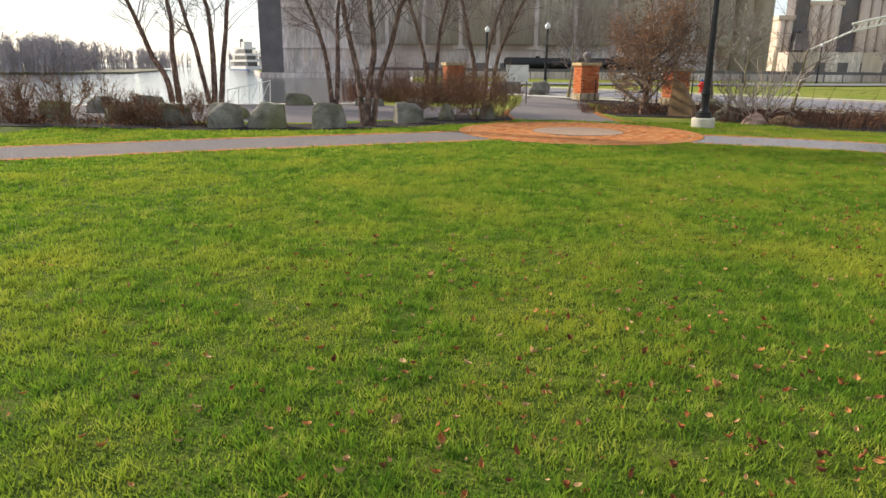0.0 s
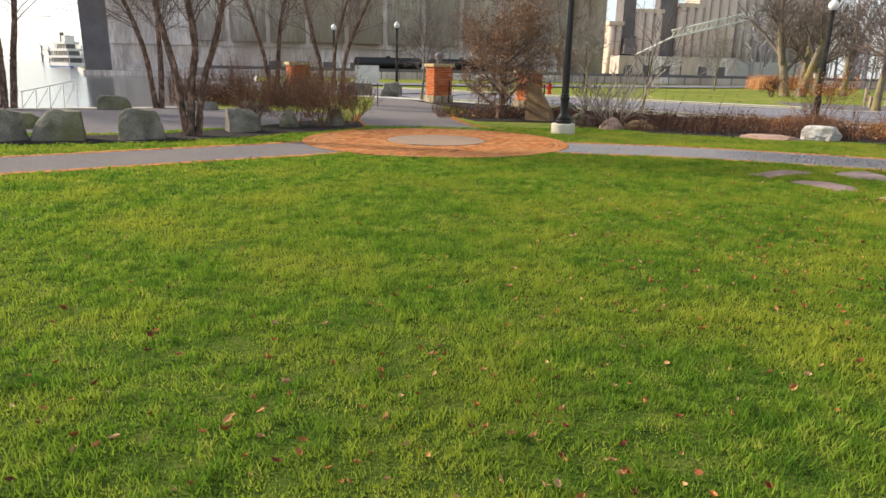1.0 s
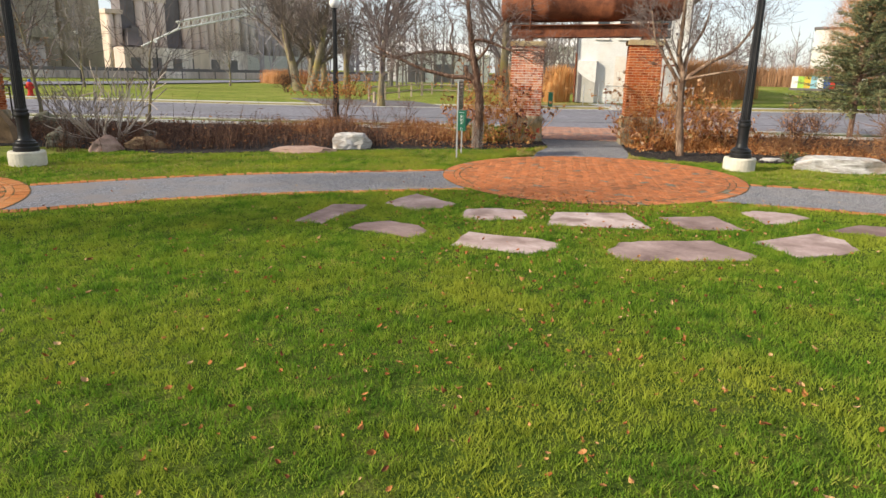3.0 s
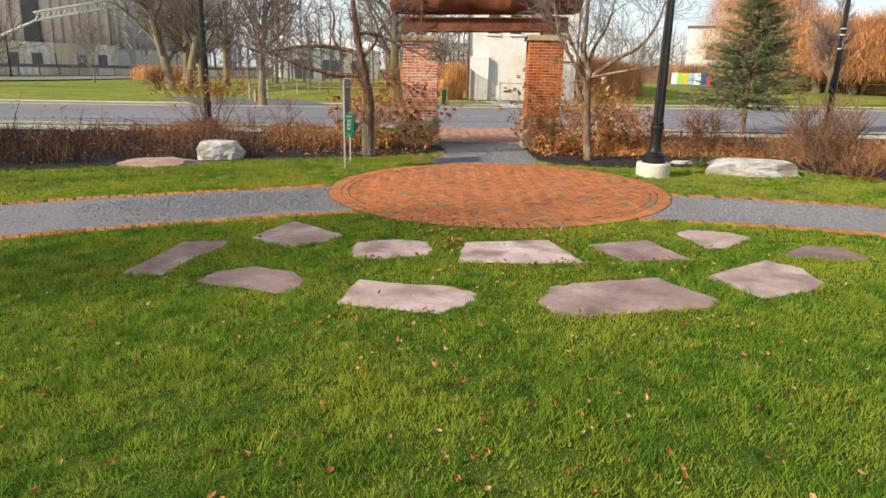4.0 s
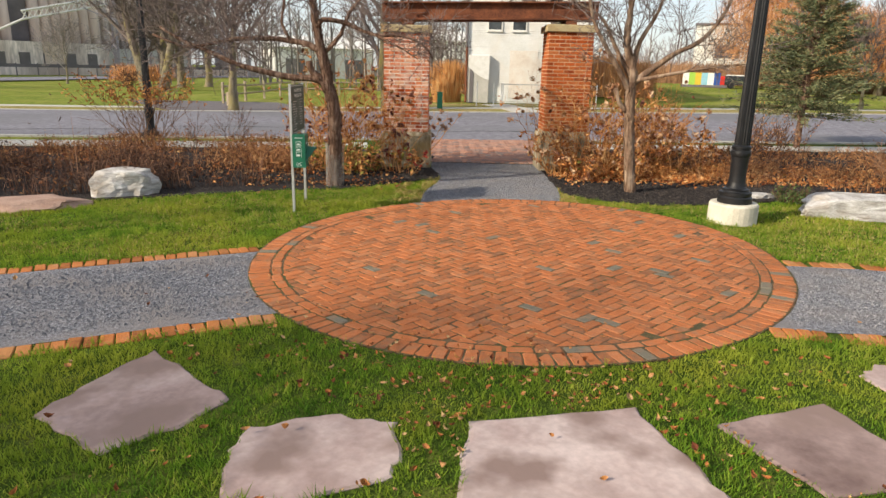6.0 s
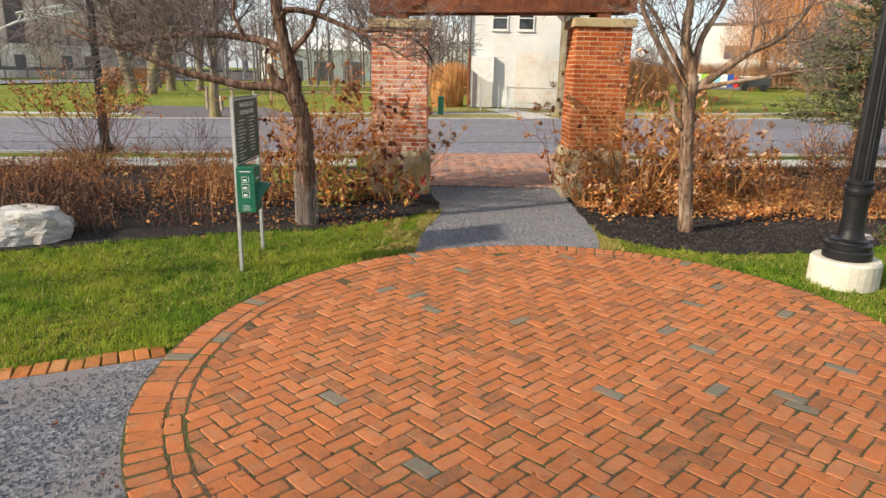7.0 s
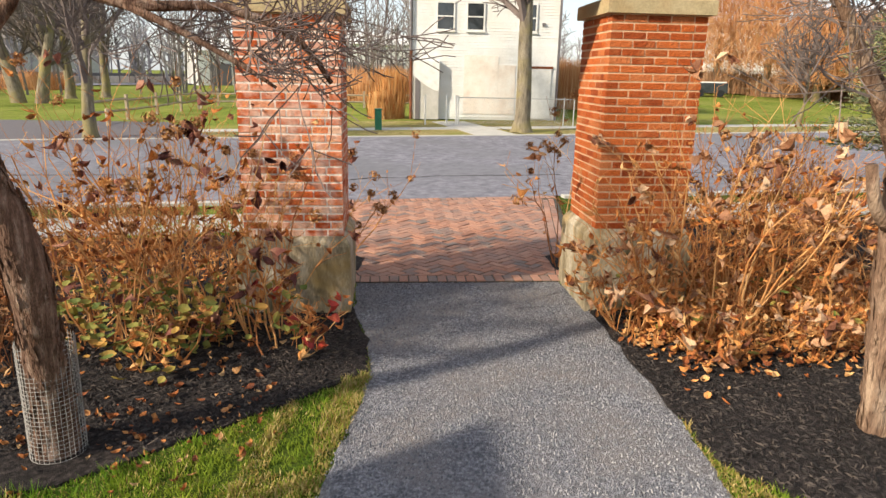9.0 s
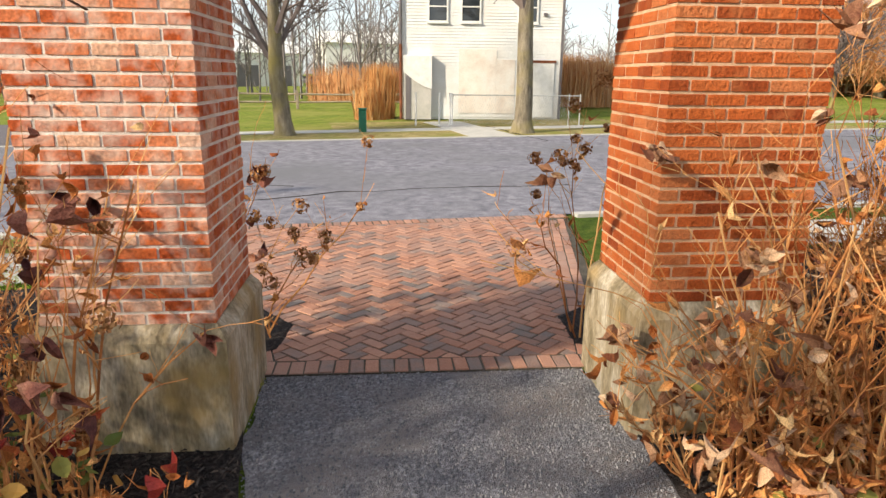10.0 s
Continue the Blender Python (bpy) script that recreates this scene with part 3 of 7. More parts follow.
# street, kerbs, pavements
def strip(u0, u1, v0, v1, lift, thick=0.0, n=60):
    sh = Shape()
    for i in range(n):
        a, b = v0 + (v1 - v0) * i / n, v0 + (v1 - v0) * (i + 1) / n
        pts = [street(u0, a), street(u0, b), street(u1, b), street(u1, a)]
        z = [ground_z(*p) + lift for p in pts]
        if thick:
            vs = [(p[0], p[1], q - thick) for p, q in zip(pts, z)] + [(p[0], p[1], q) for p, q in zip(pts, z)]
            sh.add(vs, [(3, 2, 1, 0), (4, 5, 6, 7), (0, 1, 5, 4), (2, 3, 7, 6), (1, 2, 6, 5), (3, 0, 4, 7)])
        else:
            sh.add([(p[0], p[1], q) for p, q in zip(pts, z)], [(0, 1, 2, 3)])
    return sh


sh = Shape()
for u0, u1 in ((ROAD_NEAR, ROAD_NEAR + 4), (ROAD_NEAR + 4, ROAD_FAR)):
    s2 = strip(u0, u1, -42, 120, 0.022)
    sh.add(s2.v, s2.f)
solid("road", sh, "asphalt", label="worn grey asphalt street with fine cracks", category="road", kind="structure")
sh = Shape()
rc = random.Random(8)
for i in range(10):
    u, v = rc.uniform(30.5, 40), rc.uniform(-25, 20)
    a = rc.choice((0, 0, 1.57)) + rc.uniform(-0.3, 0.3)
    pts = []
    for k in range(14):
        x, y = street(u, v)
        pts.append((x, y, ground_z(x, y) + 0.0225))
        u, v = u + math.sin(a) * 0.4 + rc.uniform(-0.22, 0.22), v + math.cos(a) * 0.6 + rc.uniform(-0.15, 0.15)
    sh.tube(pts, [rc.uniform(0.006, 0.014) for _ in pts], 3)
solid("road_crack", sh, "mulch", label="dark cracks sealed across the asphalt street", category="crack", kind="structure")
solid("kerb_near", strip(ROAD_NEAR - 0.18, ROAD_NEAR, -42, -0.4, 0.05, 0.3), "walk", label="weathered concrete kerb along the street", category="kerb", kind="structure")
solid("kerb_near", strip(ROAD_NEAR - 0.18, ROAD_NEAR, 4.6, 120, 0.05, 0.3), "walk", label="weathered concrete kerb along the street", category="kerb", kind="structure")
solid("kerb_far", strip(ROAD_FAR, ROAD_FAR + 0.18, -42, 120, 0.045, 0.3), "walk", label="weathered concrete kerb along the street", category="kerb", kind="structure")
solid("pavement_near", strip(28.1, 29.25, -42, -0.75, 0.02, 0.1), "walk", label="pale concrete pavement beside the street", category="pavement", kind="structure")
solid("pavement_near", strip(28.1, 29.25, 4.6, 120, 0.02, 0.1), "walk", label="pale concrete pavement beside the street", category="pavement", kind="structure")
solid("verge_far", strip(ROAD_FAR + 0.18, ROAD_FAR + 2.5, -42, 120, 0.008), "dry_grass", label="strip of dry yellowed grass between kerb and pavement", category="verge", kind="structure")
solid("verge_house", strip(ROAD_FAR + 3.5, ROAD_FAR + 7.0, 2, 13, 0.009), "dry_grass", label="dry yellowed grass in front of the house", category="verge", kind="structure")
solid("pavement_far", strip(ROAD_FAR + 2.5, ROAD_FAR + 3.5, -42, 120, 0.02, 0.1), "walk", label="pale concrete pavement in front of the house", category="pavement", kind="structure")
sh = drape([street(ROAD_FAR + 0.2, -8.5), street(ROAD_FAR + 0.2, -2.5), street(ROAD_FAR + 3.6, -3.7), street(ROAD_FAR + 7, -5), street(ROAD_FAR + 9, -13), street(ROAD_FAR + 4, -10.5)], 0.035)
solid("driveway", sh, "plaza", label="pale gravel drive opening off the street", category="driveway", kind="structure")

# mulched beds
beds = {
    "bed_left": [(18.42, 16.66), (17.95, 16.15), (17.5, 15.8), (17.2, 15.86), (16.4, 16.06), (15.54, 16.3), (14.78, 16.95), (13.52, 17.6), (12.3, 18.35), (10.3, 19.15), (9.2, 19.75), (8.4, 21.4), (7.2, 23.0), (4.9, 23.3), (4.4, 25.5), (5.5, 29.0), street(27.9, -25), street(27.9, -0.9), gate(-1.7, 2.4), gate(-1.12, 0.5)],
    "bed_right": [(19.7, 14.93), (19.2, 14.55), (18.73, 14.26), (18.04, 13.74), (17.6, 13.42), (17.45, 12.8), (17.7, 11.95), (18.35, 11.3), (19.1, 10.75), (19.9, 10.3), (20.4, 9.4), (20.3, 8.0), (20.2, 5.0), (20.2, 0.0), street(27.9, 40), street(27.9, 4.5), gate(1.62, 2.4), gate(1.05, 0.5)],
    "bed_lot": [(-13.5, 15.4), (-9.5, 15.6), (-6.4, 15.5), (-3.2, 16.3), (-1.2, 17.7), (0.3, 19.2), (1.4, 20.6), (1.2, 22.5), (-0.3, 22.6), (-1.5, 20.2), (-3.4, 18.0), (-6, 17.3), (-9.5, 17.6), (-13.5, 17.2)],
}
for name, pts in beds.items():
    solid(name, Shape().prism(ragged(pts, 0.12 if name != "bed_lot" else 0.4), -0.05, 0.02), "mulch", label="dark bark mulch bed behind the grass verge", category="flower bed", kind="structure")


# ---- the brick gateway ----
BRICK_L, BRICK_H, COURSES = 0.203, 0.0681, 27


def brick_mesh(name, sx, sy, sz, material, e=0.004):
    me = Shape().box(0, 0, 0, sx, sy, sz, 0, e).mesh(name)
    me.materials.append(M[material])
    return me


def worn_paver(rng, sx, sy, h, e):
    """Outline and top of a tumbled paver: rounded corners, uneven sides, eased upper edge."""
    c = min(sx, sy) * 0.13
    ring = [(-sx / 2 + c, -sy / 2), (0, -sy / 2), (sx / 2 - c, -sy / 2), (sx / 2, -sy / 2 + c), (sx / 2, sy / 2 - c), (sx / 2 - c, sy / 2), (0, sy / 2), (-sx / 2 + c, sy / 2), (-sx / 2, sy / 2 - c), (-sx / 2, -sy / 2 + c)]
    ring = [(x + rng.uniform(-0.004, 0.004), y + rng.uniform(-0.004, 0.004)) for x, y in ring]
    n = len(ring)
    top = [(x * (1 - e * rng.uniform(1.2, 2.6) / sx), y * (1 - e * rng.uniform(1.2, 2.6) / sy), h + rng.uniform(-0.0015, 0.0015)) for x, y in ring]
    verts = [(x, y, 0.0) for x, y in ring] + [(x, y, h - e * rng.uniform(0.5, 0.9)) for x, y in ring] + top
    faces = [(r * n + i, r * n + (i + 1) % n, (r + 1) * n + (i + 1) % n, (r + 1) * n + i) for r in range(2) for i in range(n)]
    return verts, faces + [tuple(range(2 * n, 3 * n))]


def gate_pier(s, n, w, low_z, mats, label):
    """A square brick pier on a splayed concrete base, with a stone cap."""
    x, y = gate(s, n)
    rz = math.degrees(math.atan2(GATE_D[1], GATE_D[0]))
    pier = thing("gate_pier", x, y, 0, rz, label, "brick pier", "piers of the gateway")
    low = Shape()
    b, t = w + 0.058, w + 0.04
    verts = [(a * q, c * q, z) for q, z in ((b, -0.1), (b, low_z - 0.08), (t, low_z - 0.045), (w + 0.005, low_z)) for a, c in ((-1, -1), (1, -1), (1, 1), (-1, 1))]
    low.add(verts, [(3, 2, 1, 0), (12, 13, 14, 15)] + [(4 * r + i, 4 * r + (i + 1) % 4, 4 * r + 4 + (i + 1) % 4, 4 * r + 4 + i) for r in range(3) for i in range(4)])
    part("base", low, "base", pier, "stained mossy concrete base")
    part("mortar_core", Shape().box(0, 0, low_z - 0.005, 2 * w - 0.010, 2 * w - 0.010, COURSES * BRICK_H + 0.004), mats[2], pier)
    full, half = brick_mesh("brick", BRICK_L - 0.016, 0.1, BRICK_H - 0.016, mats[0]), brick_mesh("brick", 0.084, 0.1, BRICK_H - 0.016, mats[0])
    rest = Shape()
    rb = random.Random(int(s * 100))
    n_parts = 0
    for c in range(COURSES):
        z = low_z + 0.003 + c * BRICK_H
        for side in range(4):
            odd = c % 2
            # each course of a face starts with a whole brick at one corner
            q = -w + (0.0 if odd else 0.1)
            end = w - (0.1 if odd else 0.0)
            while q < end - 0.03:
                ln = min(BRICK_L, end - q)
                if ln < 0.07:
                    break
                mid = q + ln / 2 + (-0.0065 if odd else 0.0065)
                jut = rb.uniform(-0.003, 0.003)
                px, py = mid, -(w - 0.05 + jut)
                a = 90 * side
                ca, sa = math.cos(radians(a)), math.sin(radians(a))
                X, Y = ca * px - sa * py, sa * px + ca * py
                seen = side in (0, 3 if s > 0 else 1) and n_parts < 296
                if seen:
                    k = full if ln > 0.19 else half
                    m = pose(X, Y, z, rb.uniform(-0.4, 0.4), rb.uniform(-0.4, 0.4), a + rb.uniform(-0.5, 0.5))
                    if 0.09 < ln < 0.19 and abs(ln - 0.097) > 0.01:
                        m = m @ Matrix.Diagonal(((ln - 0.013) / 0.084, 1, 1, 1))
                    piece("brick", k, pier, m)
                    n_parts += 1
                else:
                    rest.box(X, Y, z, ln - 0.016, 0.1, BRICK_H - 0.016, a, 0.004)
                q += ln
    tagged(part("brickwork", rest, mats[1], pier), kind="stuff")
    cap = Shape().box(0, 0, low_z - 0.001 + COURSES * BRICK_H, 2 * w + 0.10, 2 * w + 0.10, 0.125, 0, 0.015)
    part("cap", cap, "cap", pier, "buff stone cap with rust stains")
    return pier


gate_pier(-1.576, 0.041, 0.425, 0.705, ("brick_w", "brick_wi", "mortar"), "square red brick pier with white bloom, concrete base")
gate_pier(1.507, 0.032, 0.416, 0.775, ("brick", "brick_i", "mortar_o"), "square orange-red brick pier on a mossy concrete base")

# rusted beams and boiler lying across the piers
gx, gy = gate(0, 0.05)
boiler = thing("rusted_boiler", gx, gy, 0, math.degrees(math.atan2(GATE_D[1], GATE_D[0])), "long rusted steel cylinder lying on beams over the gateway", "industrial relic")


def tilted(shape, rise=0.021):
    """The relic lies a little higher at one end."""
    shape.v = [(x, y, z + rise * x) for x, y, z in shape.v]
    return shape


for oy in (-0.24, 0.24):
    sh = Shape()
    sh.box(-0.02, oy, 2.80, 4.05, 0.2, 0.025).box(-0.02, oy, 3.095, 4.05, 0.2, 0.025).box(-0.02, oy, 2.825, 4.05, 0.02, 0.27)
    part("beam", tilted(sh), "rust", boiler, "rusted steel I-beam")
for ox, oz, oh in ((-1.576, 2.665, 0.105), (1.507, 2.735, 0.1)):
    for oy in (-0.24, 0.24):
        part("bearing", Shape().box(ox, oy, oz, 0.2, 0.16, oh), "rust", boiler, "rusted steel bearing block")
sh = Shape()
pts, rad = [], []
for x, r in ((-2.35, 0.30), (-2.31, 0.42), (-2.19, 0.455), (-1.2, 0.46), (-1.19, 0.468), (-1.05, 0.468), (-1.04, 0.46), (0.5, 0.46), (0.51, 0.468), (0.65, 0.468), (0.66, 0.46), (2.16, 0.455), (2.3, 0.41), (2.35, 0.28)):
    pts.append((x, 0, 3.66))
    rad.append(r)
sh.tube(pts, rad, 32)
part("drum", tilted(sh), "rust", boiler, "rust-brown riveted drum", smooth=True)
for x in (-1.55, 1.5):
    sh = Shape()
    sh.tube([(x, 0.0 + 0.475 * math.cos(a), 3.66 + 0.475 * math.sin(a)) for a in [k * math.pi / 12 for k in range(25)]], 0.018, 6)
    sh.tube([(x, -0.47, 3.57), (x, -0.44, 3.13), (x, -0.34, 2.96)], 0.018, 6)
    part("strap", tilted(sh), "rust", boiler, "rusted holding strap")

# brown brick apron from the gate to the street
PAVE_L, PAVE_W = 0.2, 0.1


def herringbone(inside, angle, ox, oy):
    """Centres and turns of 2:1 bricks laid in herringbone where inside(x, y) holds."""
    out = []
    c, s = math.cos(radians(angle)), math.sin(radians(angle))
    w = PAVE_W
    for i in range(-60, 61):
        for j in range(-60, 61):
            # lattice vectors (w, w) and (2w, -2w) with one brick each way
            bx, by = i * w + 2 * j * w, i * w - 2 * j * w
            for dx, dy, turn in ((w, w / 2, 0), (w / 2 + 2 * w, 0.0, 90)):
                px, py = bx + dx, by + dy
                x, y = ox + c * px - s * py, oy + s * px + c * py
                if inside(x, y):
                    out.append((x, y, angle + turn))
    return out


GATE_A = math.degrees(math.atan2(GATE_D[1], GATE_D[0]))
AP0 = 0.44


def clip(pts, poly):
    """The part of a plan shape inside a convex outline that runs anticlockwise."""
    for a, b in zip(poly, poly[1:] + poly[:1]):
        kept = []
        for p, q in zip(pts, pts[1:] + pts[:1]):
            dp = (b[0] - a[0]) * (p[1] - a[1]) - (b[1] - a[1]) * (p[0] - a[0])
            dq = (b[0] - a[0]) * (q[1] - a[1]) - (b[1] - a[1]) * (q[0] - a[0])
            if dp >= 0:
                kept.append(p)
            if dp * dq < 0:
                t = dp / (dp - dq)
                kept.append((p[0] + (q[0] - p[0]) * t, p[1] + (q[1] - p[1]) * t))
        pts = kept
        if len(pts) < 3:
            return []
    return pts


def oblong(x, y, a, l, w):
    ca, sa = math.cos(radians(a)) / 2, math.sin(radians(a)) / 2
    return [(x + ca * l * u - sa * w * v, y + sa * l * u + ca * w * v) for u, v in ((-1, -1), (1, -1), (1, 1), (-1, 1))]


def area(pts):
    return 0.5 * abs(sum(p[0] * q[1] - q[0] * p[1] for p, q in zip(pts, pts[1:] + pts[:1])))


apron = thing("brick_apron", *gate(0, 3), 0, 0, "worn brown-red herringbone brick apron between gate and street", "brick paving", kind="structure")
ax0, ay0 = gate(0, 3)
plan = [gate(-1.36, AP0), gate(1.34, AP0), street(ROAD_NEAR, 4.5), street(ROAD_NEAR, -0.3)]
part("bedding", Shape().prism([(p[0] - ax0, p[1] - ay0) for p in plan], -0.06, 0.021), "joint_dark", apron)
field = [gate(-1.06, AP0 + 0.21), gate(1.04, AP0 + 0.21), street(ROAD_NEAR - 0.23, 4.15), street(ROAD_NEAR - 0.23, 0.0)]
rest = Shape()
ra = random.Random(4)
paver = brick_mesh("paver", PAVE_L - 0.011, PAVE_W - 0.011, 0.05, "apron_o", 0.004)
whole, cut = [], []
for x, y, a in herringbone(lambda x, y: math.dist((x, y), (ax0, ay0)) < 4.5, GATE_A + 45, *gate(0, 3)):
    pts = clip(oblong(x, y, a, PAVE_L - 0.008, PAVE_W - 0.008), field)
    if not pts:
        continue
    if area(pts) > 0.0175:
        whole.append((x, y, a))
    elif area(pts) > 0.0012:
        cut.append(pts)
# soldier row along the gate, header row along the street, two courses up each side
for k in range(27):
    x, y = gate(-1.3 + 0.1 * k, AP0 + 0.1)
    whole.append((x, y, GATE_A + 90))
for k in range(44):
    x, y = street(ROAD_NEAR - 0.12, -0.12 + 0.105 * k)
    whole.append((x, y, math.degrees(math.atan2(ROAD_N.y, ROAD_N.x))))
for p, q, sgn in ((field[0], field[3], -1), (field[1], field[2], 1)):
    d = Vector((q[0] - p[0], q[1] - p[1], 0))
    ln = d.length
    d.normalize()
    n = Vector((-d.y, d.x, 0)) * -sgn
    a = math.degrees(math.atan2(d.y, d.x))
    for k in range(int(ln / 0.204)):
        c = Vector((*p, 0)) + d * (0.11 + 0.204 * k)
        for off in (0.055, 0.157):
            e = c + n * off + d * (0.1 if off > 0.1 else 0)
            whole.append((e.x, e.y, a))
whole.sort(key=lambda q: math.dist(q[:2], gate(0, AP0)))
for pts in cut:
    rest.prism([(p[0] - ax0, p[1] - ay0) for p in pts], -0.022, 0.026 + ra.uniform(-0.003, 0.003), 0.03)
for k, (x, y, a) in enumerate(whole):
    z = -0.022 + ra.uniform(-0.004, 0.004)
    x, y, a = x + ra.uniform(-0.003, 0.003), y + ra.uniform(-0.003, 0.003), a + ra.uniform(-2, 2)
    if k < 295:
        piece("paver", paver, apron, pose(x - ax0, y - ay0, z, ra.uniform(-1, 1), ra.uniform(-1, 1), a))
    else:
        rest.box(x - ax0, y - ay0, z, PAVE_L - 0.011, PAVE_W - 0.011, 0.05, a, 0.004)
tagged(part("paving", rest, "apron", apron), kind="stuff")
# soil pockets behind the piers
for tri in ([gate(-1.08, 0.84), gate(-1.03, 1.33), gate(-1.36, 1.75), gate(-1.5, 0.6)], [gate(1.08, 0.84), gate(1.5, 0.6), gate(1.46, 1.7), gate(1.09, 1.4)]):
    solid("soil_pocket", Shape().prism(tri, 0.0, 0.036, 0.1), "mulch", label="dark soil pocket behind the gate pier", category="soil", kind="structure")


# ---- brick circles and path edging ----
def oval_gap(x, y, radii, turn):
    """Metres from a point inside an oval to its rim (below nought outside)."""
    c, s_ = math.cos(radians(turn)), math.sin(radians(turn))
    u, v = (x * c + y * s_) / radii[0], (-x * s_ + y * c) / radii[1]
    rho = np.sqrt(u * u + v * v) + 1e-9
    slope = np.sqrt((u / radii[0]) ** 2 + (v / radii[1]) ** 2) / rho
    return (1 - rho) / (slope + 1e-9)


def oval_ring(radii, turn, inset, step):
    """Points round an oval at even steps, with the way outwards in degrees."""
    a, b = radii[0] - inset, radii[1] - inset
    fine = [(a * math.cos(k * math.pi / 720), b * math.sin(k * math.pi / 720)) for k in range(1441)]
    run = [0.0]
    for p, q in zip(fine, fine[1:]):
        run.append(run[-1] + math.dist(p, q))
    n, out, k = int(run[-1] / step), [], 0
    c, s_ = math.cos(radians(turn)), math.sin(radians(turn))
    for i in range(n):
        while run[k + 1] < run[-1] * i / n:
            k += 1
        x, y = fine[k]
        out.append((x * c - y * s_, x * s_ + y * c, turn + math.degrees(math.atan2(y / b / b, x / a / a))))
    return out


def brick_circle(name, centre, radii, turn, inner, angle, n_parts, near, label, skin="pave"):
    """A round floor: soldier ring, stretcher ring, herringbone field."""
    cx, cy = centre
    floor = thing(name, cx, cy, -0.011, 0, label, "brick paving", kind="structure")
    part("bedding", Shape().prism([(x, y) for x, y, a in oval_ring(radii, turn, -0.01, 0.25)], -0.06, 0.0235), "joint", floor)
    rr = random.Random(11)
    worn = [worn_paver(rr, PAVE_L - 0.008, PAVE_W - 0.006, 0.05, 0.007) for _ in range(14)]
    meshes = []
    for verts, faces in worn:
        meshes.append(Shape().add(verts, faces).mesh("paver"))
        meshes[-1].materials.append(M[skin])
    laid = oval_ring(radii, turn, 0.1, 0.102)
    laid += [(x, y, a + 90) for x, y, a in oval_ring(radii, turn, 0.254, 0.205)]
    laid += herringbone(lambda x, y: inner < math.hypot(x, y) and oval_gap(x, y, radii, turn) > 0.385, angle, 0.0, 0.0)
    cut = []
    for x, y, a in herringbone(lambda x, y: 0.215 < oval_gap(x, y, radii, turn) <= 0.385, angle, 0.0, 0.0):
        g, e = oval_gap(x, y, radii, turn), 0.001
        n = Vector((oval_gap(x - e, y, radii, turn) - g, oval_gap(x, y - e, radii, turn) - g, 0)).normalized()
        rim = Vector((x, y, 0)).dot(n) + g - 0.318
        ca, sa = math.cos(radians(a)), math.sin(radians(a))
        corners = [Vector((x + ca * u * 0.0955 - sa * v * 0.0455, y + sa * u * 0.0955 + ca * v * 0.0455, 0)) for u, v in ((-1, -1), (1, -1), (1, 1), (-1, 1))]
        kept = []
        for p, q in zip(corners, corners[1:] + corners[:1]):
            dp, dq = p.dot(n) - rim, q.dot(n) - rim
            if dp <= 0:
                kept.append((p.x, p.y))
            if dp * dq < 0:
                c = p.lerp(q, dp / (dp - dq))
                kept.append((c.x, c.y))
        if len(kept) > 2 and area(kept) > 0.0008:
            cut.append(kept)
    laid.sort(key=lambda q: math.dist((q[0] + cx, q[1] + cy), near))
    rest = Shape()
    for pts in cut:
        rest.prism(pts, -0.022, 0.026 + rr.uniform(-0.003, 0.003), 0.03)
    for k, (x, y, a) in enumerate(laid):
        z = -0.022 + rr.uniform(-0.003, 0.003)
        t1, t2, t3 = rr.uniform(-1.2, 1.2), rr.uniform(-1.2, 1.2), rr.uniform(-2.6, 2.6)
        x, y = x + rr.uniform(-0.005, 0.005), y + rr.uniform(-0.005, 0.005)
        if k < n_parts:
            piece("paver", meshes[k % 14], floor, pose(x, y, z, t1, t2, a + t3))
        else:
            verts, faces = worn[k % 14]
            m = pose(x, y, z, t1 * 0.5, t2 * 0.5, a + t3)
            rest.add([tuple(m @ Vector(v)) for v in verts], faces)
    tagged(part("paving", rest, skin + "_i", floor), kind="stuff")
    return floor


brick_circle("brick_circle", CIRCLE, OVAL, OVAL_TURN, 0.0, GATE_A + 45, 298, (12.6, 11.9), "orange herringbone brick circle with mossy joints and grey bricks")
brick_circle("brick_ring", CIRCLE_2, (CIRCLE_2_R, CIRCLE_2_R), 0.0, 1.13, 20, 0, (3, 14), "orange brick ring round a grey stone-dust centre", "pave_old")
sh = Shape().prism([(1.12 * math.cos(a), 1.12 * math.sin(a)) for a in [2 * math.pi * k / 40 for k in range(40)]], -0.05, 0.026)
solid("gravel_disc", sh, "disc", CIRCLE_2[0], CIRCLE_2[1], 0, label="round grey stone-dust centre of the brick ring", category="path", kind="structure")

edge_mesh = brick_mesh("edging_brick", 0.2 - 0.01, 0.1 - 0.01, 0.06, "pave_old", 0.006)
